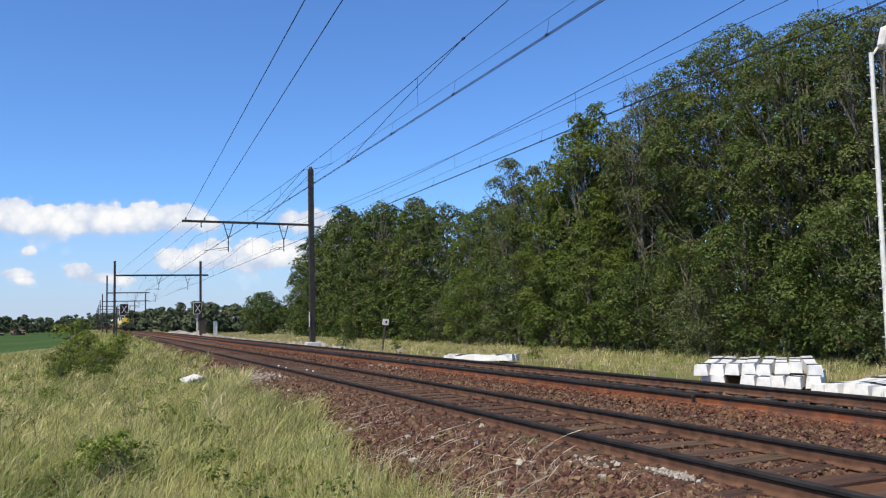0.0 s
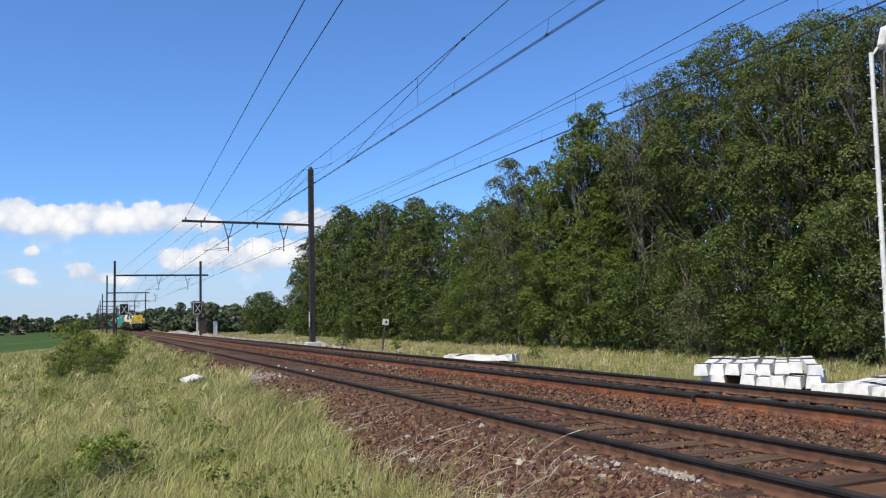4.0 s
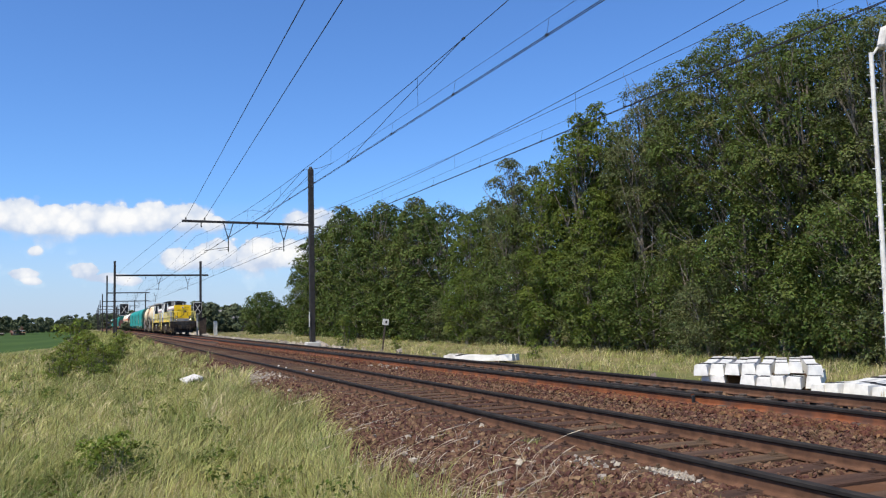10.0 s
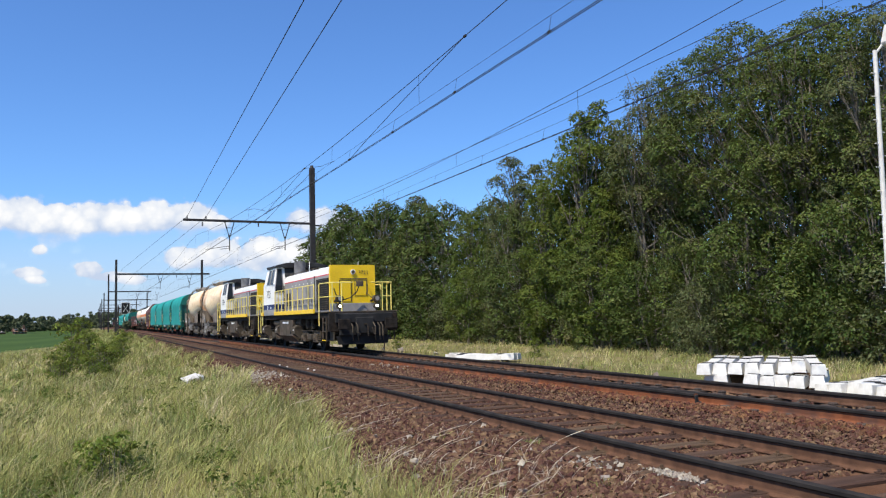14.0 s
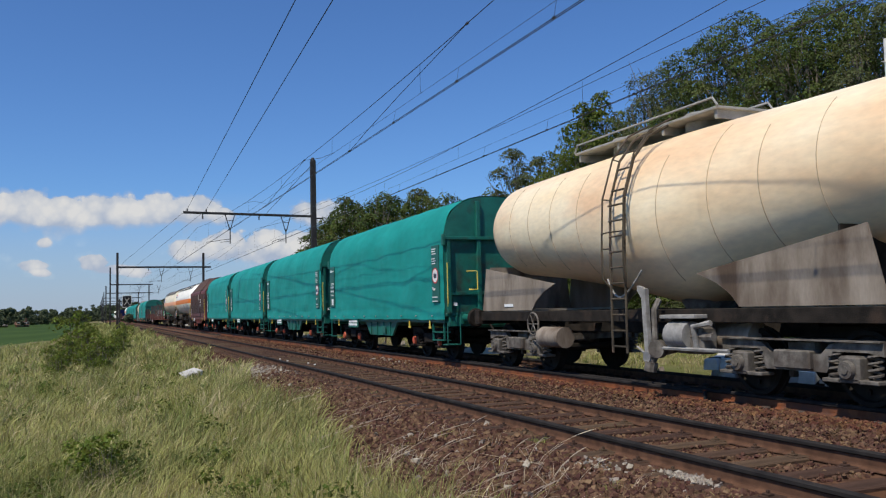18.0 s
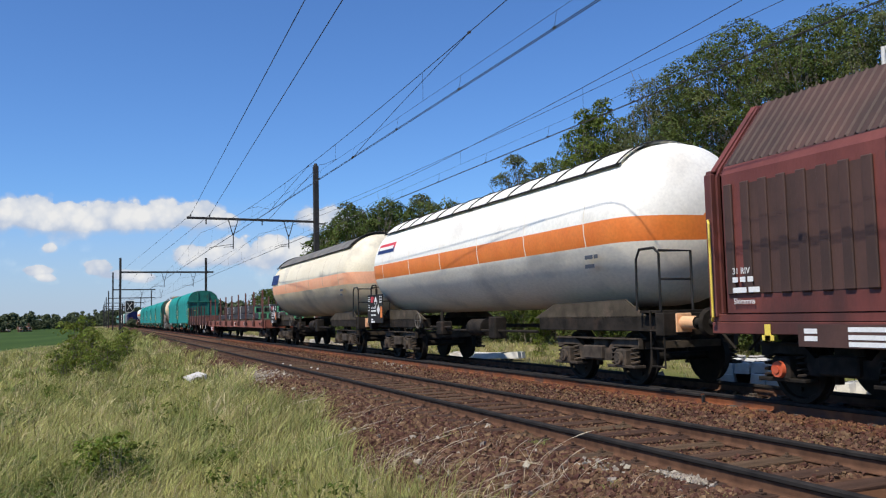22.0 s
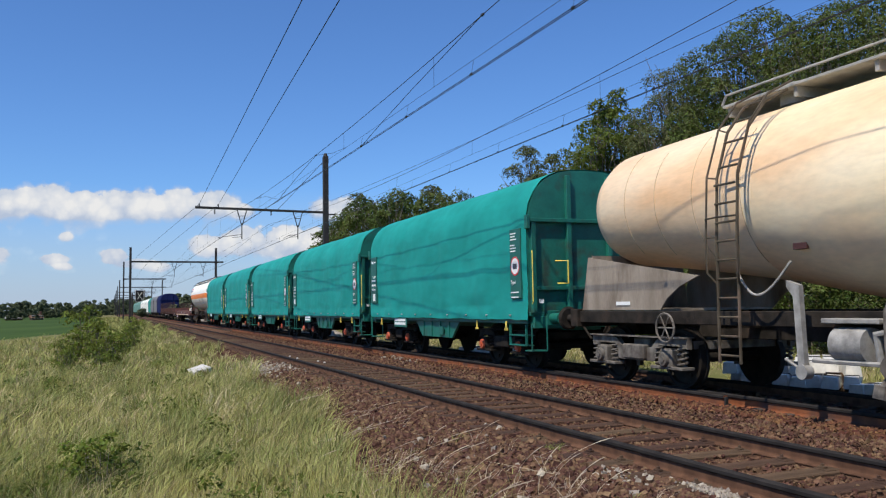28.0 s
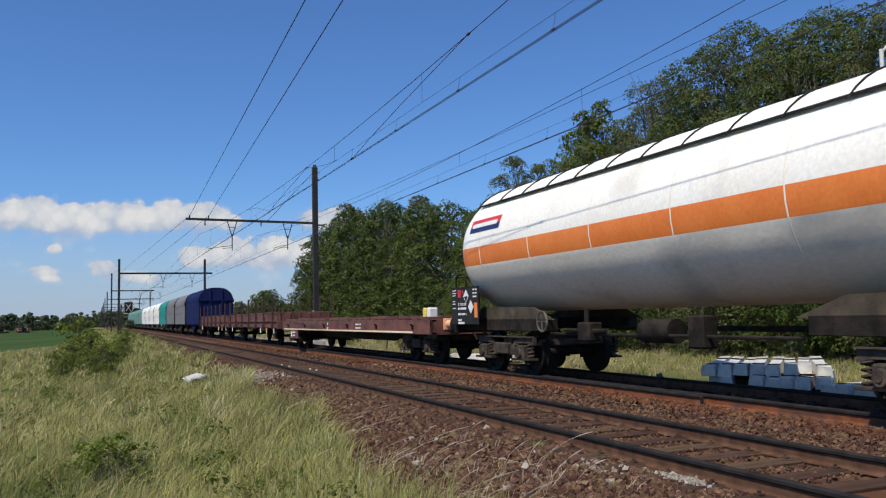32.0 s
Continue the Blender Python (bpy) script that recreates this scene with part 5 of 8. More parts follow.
BUSH.matrix_basis = pose(-0.55, 37.0, -0.45)
BUSH.scale = (1.1, 1.1, 1.1)
for x, y, s in ((0.32, 31.4, 0.66), (-0.75, 33.0, 0.66), (-0.15, 34.5, 0.84), (-1.15, 31.0, 0.52), (0.05, 28.6, 0.50), (-0.9, 29.8, 0.42), (0.55, 33.5, 0.6), (1.3, 44, 0.7), (0.9, 40, 0.55), (1.6, 52, 0.8), (-0.6, 46, 0.8)):
    plant(BUSH, x, y, s, z=-0.45)
plant(BUSH, 14.9, 51.5, 0.95, z=-0.3)
plant(BUSH, 14.2, 40.0, 0.42, z=-0.3)
plant(BUSH, 15.2, 27.5, 0.40, z=-0.3)
LOWB = make_tree("bush", "low leafy weed bush in the grass", 0.62, 0.34, 14, M_BUSH, 110, 7, 0.055, 0.028, 0.08, 10, 4, lobe=0.34, category="bush")
LOWB.matrix_basis = pose(0.20, 9.6, -0.42)
plant(LOWB, 0.02, 9.9, 0.85, z=-0.42)
plant(LOWB, 0.36, 10.1, 0.75, z=-0.42)


# ---- far houses ----
def house(x, y, rz, w, d, h, wall, roof, label):
    t = thing("house", label, "house", pose(x, y, -0.6 if x > 0 else -1.7, 0, 0, rz))
    part("wall", Shape().box(-w, w, -d, d, 0, h, 0.02), wall, t)
    s = Shape().slab([(-d - 0.4, h), (d + 0.4, h), (0, h + d * 0.75)], -w - 0.3, w + 0.3, axis=0)
    r = part("roof", s, roof, t)
    part("chimney", Shape().box(w * 0.5, w * 0.5 + 0.6, -0.4, 0.4, h + d * 0.3, h + d * 0.75 + 0.9, 0.03), M_BRICK, r)
    for k in range(4):
        u = -w + (k + 0.5) * w / 2
        wd = part("window", Shape().box(u - 0.45, u + 0.45, -d - 0.06, -d - 0.003, 1.0, 2.2, 0.02), M_WHITE, t)
        part("pane", Shape().box(u - 0.36, u + 0.36, -d - 0.075, -d - 0.062, 1.08, 2.12), M_PANE, wd)


M_BRICK = surf("red_brick", (0.11, 0.05, 0.035), (0.16, 0.075, 0.05), 3, 0.9, bump=0.3, fine=30)
M_TILE = surf("clay_roof_tiles", (0.13, 0.07, 0.05), (0.20, 0.10, 0.07), 3, 0.85, bump=0.3, fine=30)
M_SLATE = surf("grey_roof_slates", (0.15, 0.14, 0.135), (0.24, 0.225, 0.21), 3, 0.8, bump=0.3, fine=30)
M_PANE = surf("window_glass", (0.02, 0.025, 0.03), (0.03, 0.035, 0.04), 2, 0.08, spec=0.8)
house(23.2, 162, 30, 3.2, 2.4, 2.6, M_BRICK, M_SLATE, "small brick house with a grey roof beyond the line")
house(-21.5, 300, 15, 1.8, 1.5, 1.4, M_BRICK, M_TILE, "brick farmhouse with a red tiled roof far over the field")
house(-29, 310, 5, 2.6, 1.8, 1.3, M_BRICK, M_SLATE, "long farm building beside the farmhouse")

# ---- the train ----
SIDE = Matrix(((0, 0, -1, 0), (-1, 0, 0, 0), (0, 1, 0, 0), (0, 0, 0, 1)))   # faces -x, reads towards -y
ENDF = Matrix(((1, 0, 0, 0), (0, 0, -1, 0), (0, 1, 0, 0), (0, 0, 0, 1)))    # faces -y
TEXTS = {}


def letters(body, size):
    """Flat lettering as a mesh, its middle on the left end of the base line."""
    if (body, size) not in TEXTS:
        cu = bpy.data.curves.new("lettering", "FONT")
        cu.body, cu.size, cu.extrude = body, size, 0.002
        tmp = bpy.data.objects.new("lettering", cu)
        scene.collection.objects.link(tmp)
        dg = bpy.context.evaluated_depsgraph_get()
        me = bpy.data.meshes.new_from_object(tmp.evaluated_get(dg))
        bpy.data.objects.remove(tmp)
        TEXTS[(body, size)] = me
    return TEXTS[(body, size)].copy()


def lettering(parent, body, size, x, y, z, mat, face=SIDE, name="lettering"):
    me = letters(body, size)
    me.materials.clear()
    me.materials.append(mat)
    return part(name, me, None, parent, at=Matrix.Translation((x, y, z)) @ face)


def bars(parent, x, y, z, rows, mat, name="small_print", h=0.05):
    """Unreadable small print: bars of its size on a side that faces -x; rows of (drop, lengths)."""
    s = Shape()
    for drop, lens in rows:
        a = y
        for ln in lens:
            s.box(x - 0.003, x, a - ln, a, z - drop - h, z - drop)
            a -= ln + 0.04
    return tagged(part(name, s, mat, parent), kind="stuff")


# ---- running gear ----
def lathe_x(s, prof, n=24, mi=0):
    """A body of revolution about x from (x, r) pairs."""
    s.loft([[(x, r * math.cos(2 * math.pi * i / n), r * math.sin(2 * math.pi * i / n)) for i in range(n)] for x, r in prof], caps=True, mi=mi)


def wheelset_mesh(r):
    s = Shape()
    for sg in (-1, 1):
        lathe_x(s, [(sg * 0.68, r - 0.06), (sg * 0.68, r + 0.03), (sg * 0.715, r + 0.028), (sg * 0.725, r + 0.004), (sg * 0.815, r - 0.004), (sg * 0.815, r - 0.06), (sg * 0.77, r - 0.08), (sg * 0.755, 0.16), (sg * 0.83, 0.13), (sg * 0.83, 0.09)])
        for k in range(4):
            a = k * math.pi / 2
            s.rod((sg * 0.75, math.cos(a) * r * 0.62, math.sin(a) * r * 0.62), (sg * 0.79, math.cos(a) * r * 0.62, math.sin(a) * r * 0.62), 0.035, 8)
    s.rod((-1.0, 0, 0), (1.0, 0, 0), 0.075, 10)
    return s.mesh("wheelset", M_WHEEL)


WHEEL = {0.46: wheelset_mesh(0.46), 0.5: wheelset_mesh(0.5)}


def coil(s, x, y, z0, z1, r, n=4):
    """A helical spring."""
    m = n * 9
    s.pipe([(x + r * math.cos(2 * math.pi * k / 9), y + r * math.sin(2 * math.pi * k / 9), z0 + (z1 - z0) * k / m) for k in range(m + 1)], r * 0.24, 5)


def bogie_meshes(mat, caps, wb=1.8, r=0.46):
    """Side frame, axle box with springs and cap of a two-axle bogie."""
    h = wb / 2
    out = {}
    f = Shape()
    prof = [(-h - 0.42, 0.62), (-h - 0.42, 0.78), (-h + 0.1, 0.80), (-0.55, 0.74), (-0.42, 0.62), (0.42, 0.62), (0.55, 0.74), (h - 0.1, 0.80), (h + 0.42, 0.78), (h + 0.42, 0.62),
            (h + 0.2, 0.66), (h - 0.3, 0.66), (0.5, 0.40), (-0.5, 0.40), (-h + 0.3, 0.66), (-h - 0.2, 0.66)]
    f.slab(prof, -0.045, 0.045, axis=0)
    f.slab([(-h - 0.42, 0.78), (h + 0.42, 0.78), (h + 0.42, 0.80), (-h - 0.42, 0.80)], -0.10, 0.10, axis=0)
    f.box(-0.12, 0.12, -0.3, 0.3, 0.42, 0.66, 0.02)
    out["side_frame"] = f.mesh("side_frame", mat)
    a = Shape().box(-0.13, 0.13, -0.15, 0.15, -0.14, 0.16, 0.03)
    a.box(-0.12, 0.12, -0.40, -0.12, -0.16, -0.11, 0.01).box(-0.12, 0.12, 0.12, 0.40, -0.16, -0.11, 0.01)
    a.box(-0.12, 0.12, -0.16, 0.16, -0.155, -0.105, 0.01)
    sp = Shape()
    coil(sp, 0, 0, -0.11, 0.2, 0.075)
    out["spring"] = sp.mesh("spring", mat)
    out["axle_box"] = a.mesh("axle_box", mat)
    c = Shape().rod((0, 0, 0), (-0.05, 0, 0), 0.115, 14, 0.10).rod((-0.05, 0, 0), (-0.065, 0, 0), 0.05, 8)
    out["axle_cap"] = c.mesh("axle_cap", caps)
    b = Shape().box(-0.95, 0.95, -0.22, 0.22, 0.5, 0.78, 0.03).box(-0.9, 0.9, -h - 0.40, -h - 0.30, 0.62, 0.74).box(-0.9, 0.9, h + 0.30, h + 0.40, 0.62, 0.74)
    for sg in (-1, 1):
        for q in (-1, 1):
            b.box(sg * 0.75 - 0.05, sg * 0.75 + 0.05, q * (h - 0.58) - 0.04, q * (h - 0.58) + 0.04, 0.28, 0.62, 0.01)
    out["bolster"] = b.mesh("bolster", mat)
    out["wb"], out["r"] = h, r
    return out


def add_bogie(veh, y, bm):
    g = new("bogie", bm["bolster"])
    g.parent = veh
    g.matrix_basis = pose(0, y, 0)
    for sg in (-1, 1):
        part("side_frame", bm["side_frame"], None, g, at=pose(sg * 1.0, 0, 0))
    for q in (-1, 1):
        w = part("wheelset", WHEEL[bm["r"]], None, g, at=pose(0, q * bm["wb"], bm["r"]))
        w["spin"] = bm["r"]
        for sg in (-1, 1):
            part("axle_box", bm["axle_box"], None, g, at=pose(sg * 1.02, q * bm["wb"], bm["r"]))
            for dy in (-0.28, 0.28):
                part("spring", bm["spring"], None, g, at=pose(sg * 1.02, q * bm["wb"] + dy, bm["r"]))
        part("axle_cap", bm["axle_cap"], None, g, at=pose(-1.15, q * bm["wb"], bm["r"]))
    return g


BOG_DARK = bogie_meshes(M_BOGIE, M_BOGIE)
BOG_CAPS = bogie_meshes(M_GRIME, M_CAPS)
BOG_DUST = bogie_meshes(M_DUST, M_DUST)
BOG_LOCO = bogie_meshes(M_UNDER, M_UNDER, 2.2, 0.5)
buf = Shape().rod((0, 0.62, 0), (0, 0.28, 0), 0.105, 12).rod((0, 0.30, 0), (0, 0.05, 0), 0.075, 12)
buf.rod((0, 0.05, 0), (0, 0.0, 0), 0.19, 18, 0.23).box(-0.15, 0.15, 0.6, 0.63, -0.15, 0.15, 0.01)
BUF_DARK = buf.mesh("buffer", M_GRIME)
BUF_RUST = buf.mesh("buffer", [M_PEACH, M_GRIME])
for poly in BUF_RUST.polygons:
    if poly.center.y < 0.29:
        poly.material_index = 1
hook = Shape().box(-0.03, 0.03, 0.12, 0.62, -0.03, 0.03, 0.008).rod((0, 0.14, 0.0), (0, 0.05, -0.12), 0.03, 8).rod((0, 0.05, -0.1), (0, 0.02, -0.45), 0.03, 8)
hook.rod((0.3, 0.6, 0.0), (0.28, 0.15, -0.4), 0.022, 6).rod((-0.3, 0.6, 0.0), (-0.28, 0.15, -0.4), 0.022, 6)
HOOK = hook.mesh("coupling_hook", M_GRIME)


def draw_gear(veh, L, bufm=None):
    for y, rz in ((0, 0), (L, 180)):
        for x in (-0.875, 0.875):
            part("buffer", bufm or BUF_DARK, None, veh, at=pose(x, y, 1.06, 0, 0, rz))
        part("coupling_hook", HOOK, None, veh, at=pose(0, y, 1.04, 0, 0, rz))


VEHICLES = []


def vehicle(name, label, category, L, group=""):
    t = thing(name, label, category, group=group)
    t["len"] = L
    return t


def put(t):
    VEHICLES.append((t, t["len"]))
    return t


# ---- covered coil wagon ----
def hood_prof(w, z0, ze, zt, n=9):
    """Arch outline from the left foot over the crown to the right foot."""
    pts = [(-w, z0 + (ze - z0) * k) for k in (0, 0.05, 0.10, 0.14, 0.18, 0.25, 0.34, 0.45, 0.56, 0.67, 0.78, 0.89, 1.0)]
    for k in range(1, 2 * n):
        a = math.pi - math.pi * k / (2 * n)
        c, s = math.cos(a), math.sin(a)
        pts.append((w * math.copysign(abs(c) ** 0.72, c), ze + (zt - ze) * abs(s) ** 0.85))
    return pts + [(w, z0 + (ze - z0) * k) for k in (1.0, 0.67, 0.33, 0)]


def build_coil_wagon(label, tarp, steel, panel, seed, detail=True, caps=True, L=12.04, girder=True):
    t = vehicle("covered_wagon", label, "freight wagon", L, "wagons of the goods train")
    r = np.random.default_rng(seed)
    rings = []
    n = 90
    ph = r.random() * 10
    for j in range(n + 1):
        y = 0.66 + (L - 1.32) * j / n
        hoop = 0.010 * math.cos(2 * math.pi * j / n * 5) + 0.016 * max(0.0, noise.noise((y * 2.2, ph, 7.0))) ** 2
        end = 0.0 if 0 < j < n else -0.02
        ring = []
        base = hood_prof(1.425 + end, 1.03, 2.86, 4.10)
        for i, (px, pz) in enumerate(base):
            low = max(0.0, 1 - (pz - 1.03) / 0.5)
            wr = 0.026 * noise.noise((y * 0.9 + ph, pz * 2.6, seed)) + 0.014 * noise.noise((y * 3.0, pz * 5.0 + ph, seed + 4))
            wr += low * 0.02 * noise.noise((y * 2.5, seed, 2)) - 0.014 * math.exp(-((pz - 1.32 - 0.03 * noise.noise((y * 0.7, ph, 3))) / 0.05) ** 2)
            wr += 0.022 * math.exp(-((pz - 3.05 - 0.10 * noise.noise((y * 0.8, ph, 9))) / 0.07) ** 2) * max(0.0, noise.noise((y * 0.6, ph, 12)) + 0.2)
            k = 1 + (hoop + wr) / 1.42
            ring.append((px * k, y, pz + (0.5 * wr if pz > 3.2 else 0) + (low * 0.03 * noise.noise((y * 1.6, ph, 5)) if i in (0, len(base) - 1) else 0)))
        rings.append(ring)
    s = Shape().loft(rings, closed=False, caps=False)
    part("tarpaulin_hood", s, tarp, t)
    part("floor_plate", Shape().box(-1.38, 1.38, 0.64, L - 0.64, 1.10, 1.185, 0.01), steel, t)
    for sg in (-1, 1):
        part("sole_bar", Shape().box(sg * 1.31 - 0.05, sg * 1.31 + 0.05, 0.79, L - 0.79, 0.95, 1.098, 0.008), steel, t)
    for y in (0.70, L - 0.70):
        part("headstock", Shape().box(-1.3, 1.3, y - 0.08, y + 0.08, 0.86, 1.098, 0.01), steel, t)
    part("centre_sill", Shape().box(-0.35, 0.35, 0.8, L - 0.8, 0.80, 1.098), steel, t)
    for sg in (-1, 1) if girder else ():
        b = Shape().slab([(4.35, 1.06), (4.95, 0.55), (7.05, 0.55), (7.65, 1.06)], sg * 1.26 - 0.03, sg * 1.26 + 0.03, axis=0)
        for y in (5.1, 5.7, 6.3, 6.9):
            b.box(sg * 1.26 - 0.06, sg * 1.26 + 0.06, y - 0.025, y + 0.025, 0.56, 1.05)
        part("well_girder", b, steel, t)
    for y, q in ((0.70, -1), (L - 0.70, 1)):
        e = Shape()
        e.slab([(px * 0.985, pz - 0.01) for px, pz in hood_prof(1.42, 1.19, 2.86, 4.09)], y - 0.05, y + 0.05)
        part("end_wall", e, steel, t)
        g = Shape()
        yy = y + q * 0.09
        for x in (-1.3, -0.48, 0.48, 1.3):
            top = 2.98 if abs(x) > 1 else 3.95
            g.box(x - 0.05, x + 0.05, yy - 0.05, yy + 0.05, 1.17, top, 0.008)
        g.box(-1.44, 1.44, yy - 0.07, yy + 0.07, 2.98, 3.06, 0.01).box(-1.3, 1.3, yy - 0.04, yy + 0.04, 1.62, 1.70, 0.008)
        for x in (-1.43, 1.43):
            g.box(x - 0.04, x + 0.04, yy - 0.08, yy + 0.04, 2.84, 3.12, 0.012)
        part("end_ribs", g, steel, t)
        if detail:
            h = Shape().pipe([(-1.38, yy + q * 0.1, 1.35), (-1.40, yy + q * 0.16, 1.4), (-1.40, yy + q * 0.16, 2.35), (-1.38, yy + q * 0.1, 2.4)], 0.013, 6)
            part("grab_rail", h, M_YDETAIL if q < 0 else steel, t, "yellow grab rail" if q < 0 else "")
            h = Shape().pipe([(-0.80, yy + q * 0.08, 1.75), (-0.62, yy + q * 0.2, 1.75), (-0.62, yy + q * 0.2, 2.2), (-0.85, yy + q * 0.08, 2.2)], 0.018, 6)
            part("end_handle", h, M_YDETAIL, t, "yellow handle")
            st = Shape().box(-1.38, -1.0, yy - 0.12 * q - 0.1, yy - 0.12 * q + 0.16, 0.40, 0.43, 0.006)
            st.rod((-1.36, yy, 0.42), (-1.36, yy, 0.95), 0.014, 6).rod((-1.02, yy, 0.42), (-1.02, yy, 0.95), 0.014, 6)
            part("step", st, steel, t)
            part("end_light_clip", Shape().box(-1.2, -1.12, yy + q * 0.04, yy + q * 0.07, 1.36, 1.44, 0.006), M_TEXT, t)
    if detail:
        x0 = -1.452
        for ya, yb in ((0.85, 1.32), (L - 1.38, L - 0.82)):
            part("panel", Shape().box(x0 - 0.012, x0 + 0.05, ya, yb, 1.46, 2.88, 0.006), panel, t, "dark panel with markings")
        lettering(t, "Type", 0.11, x0 - 0.014, 1.30, 1.76, M_TEXT)
        bars(t, x0 - 0.014, 1.29, 2.80, [(0.0, (0.26,)), (0.06, (0.22,)), (0.12, (0.28,)), (0.24, (0.2,)), (0.30, (0.26,)), (0.36, (0.24,)), (1.20, (0.34,)), (1.30, (0.34,))], M_TEXT, h=0.024)
        d = Shape().rod((x0 - 0.012, 1.085, 2.12), (x0 - 0.018, 1.085, 2.12), 0.165, 20)
        part("sign_rim", Shape().rod((x0 - 0.012, 1.085, 2.12), (x0 - 0.0155, 1.085, 2.12), 0.195, 24), M_RED, t)
        part("round_sign", d, M_TEXT, t, "white disc with a red rim and dark symbol")
        part("round_symbol", Shape().box(x0 - 0.021, x0 - 0.0185, 1.0, 1.17, 2.06, 2.17), M_DTEXT, t)
        y1 = L - 0.92
        part("small_plate", Shape().box(x0 - 0.016, x0 - 0.012, y1 - 0.18, y1, 2.68, 2.76), M_TEXT, t)
        part("small_plate", Shape().box(x0 - 0.016, x0 - 0.012, y1 - 0.42, y1 - 0.24, 2.70, 2.74), M_TEXT, t)
        lettering(t, "31 RIV", 0.115, x0 - 0.014, y1 - 0.1, 2.22, M_TEXT)
        bars(t, x0 - 0.014, y1 - 0.02, 2.18, [(0.0, (0.09, 0.09, 0.12)), (0.14, (0.2, 0.12, 0.04))], M_TEXT, h=0.06)
        lettering(t, "Shimmns", 0.11, x0 - 0.014, y1 - 0.02, 1.84, M_TEXT)
        part("label_card", Shape().box(x0 - 0.018, x0 - 0.012, y1 - 0.36, y1 - 0.14, 1.52, 1.74), M_TEXT, t, "white card in a holder")
        for y in (1.7, L - 1.7, 3.2):
            part("jacking_mark", Shape().box(-1.40, -1.385, y - 0.03, y + 0.03, 0.80, 1.0, 0.003).box(-1.40, -1.385, y - 0.075, y + 0.075, 0.80, 0.85, 0.003), M_YDETAIL, t, "yellow jacking mark")
        pl = Shape().box(-1.39, -1.375, L - 4.0, L - 2.9, 0.76, 1.02, 0.004)
        part("load_plate", pl, steel, t)
        bars(t, -1.392, L - 2.95, 0.99, [(0.0, (0.95,)), (0.1, (0.95,))], M_TEXT, h=0.07)
        part("brake_box", Shape().box(-1.36, -1.33, 5.4, 5.62, 0.62, 0.82, 0.004), panel, t)
        for k in range(9):
            part("hood_stud", Shape().rod((-1.43, 1.4 + k * 1.15, 1.12), (-1.47, 1.4 + k * 1.15, 1.12), 0.018, 6), M_LGREY, t)
    for y in (2.52, L - 2.52):
        add_bogie(t, y, BOG_CAPS if caps else BOG_DARK)
        if detail:
            side_st = Shape()
            for q in (-0.36, 0.36):
                side_st.box(-1.34, -1.30, y + q - 0.02, y + q + 0.02, 0.50, 0.93)
            for z in (0.50, 0.70):
                side_st.box(-1.36, -1.14, y - 0.36, y + 0.36, z, z + 0.025, 0.004)
            part("side_step", side_st, steel, t, at=pose(0, 1.28 - 2.52 if y < 5 else 2.52 - 1.28, 0)) if y < 5 else None
    draw_gear(t, L, buf.mesh("buffer", steel))
    return t


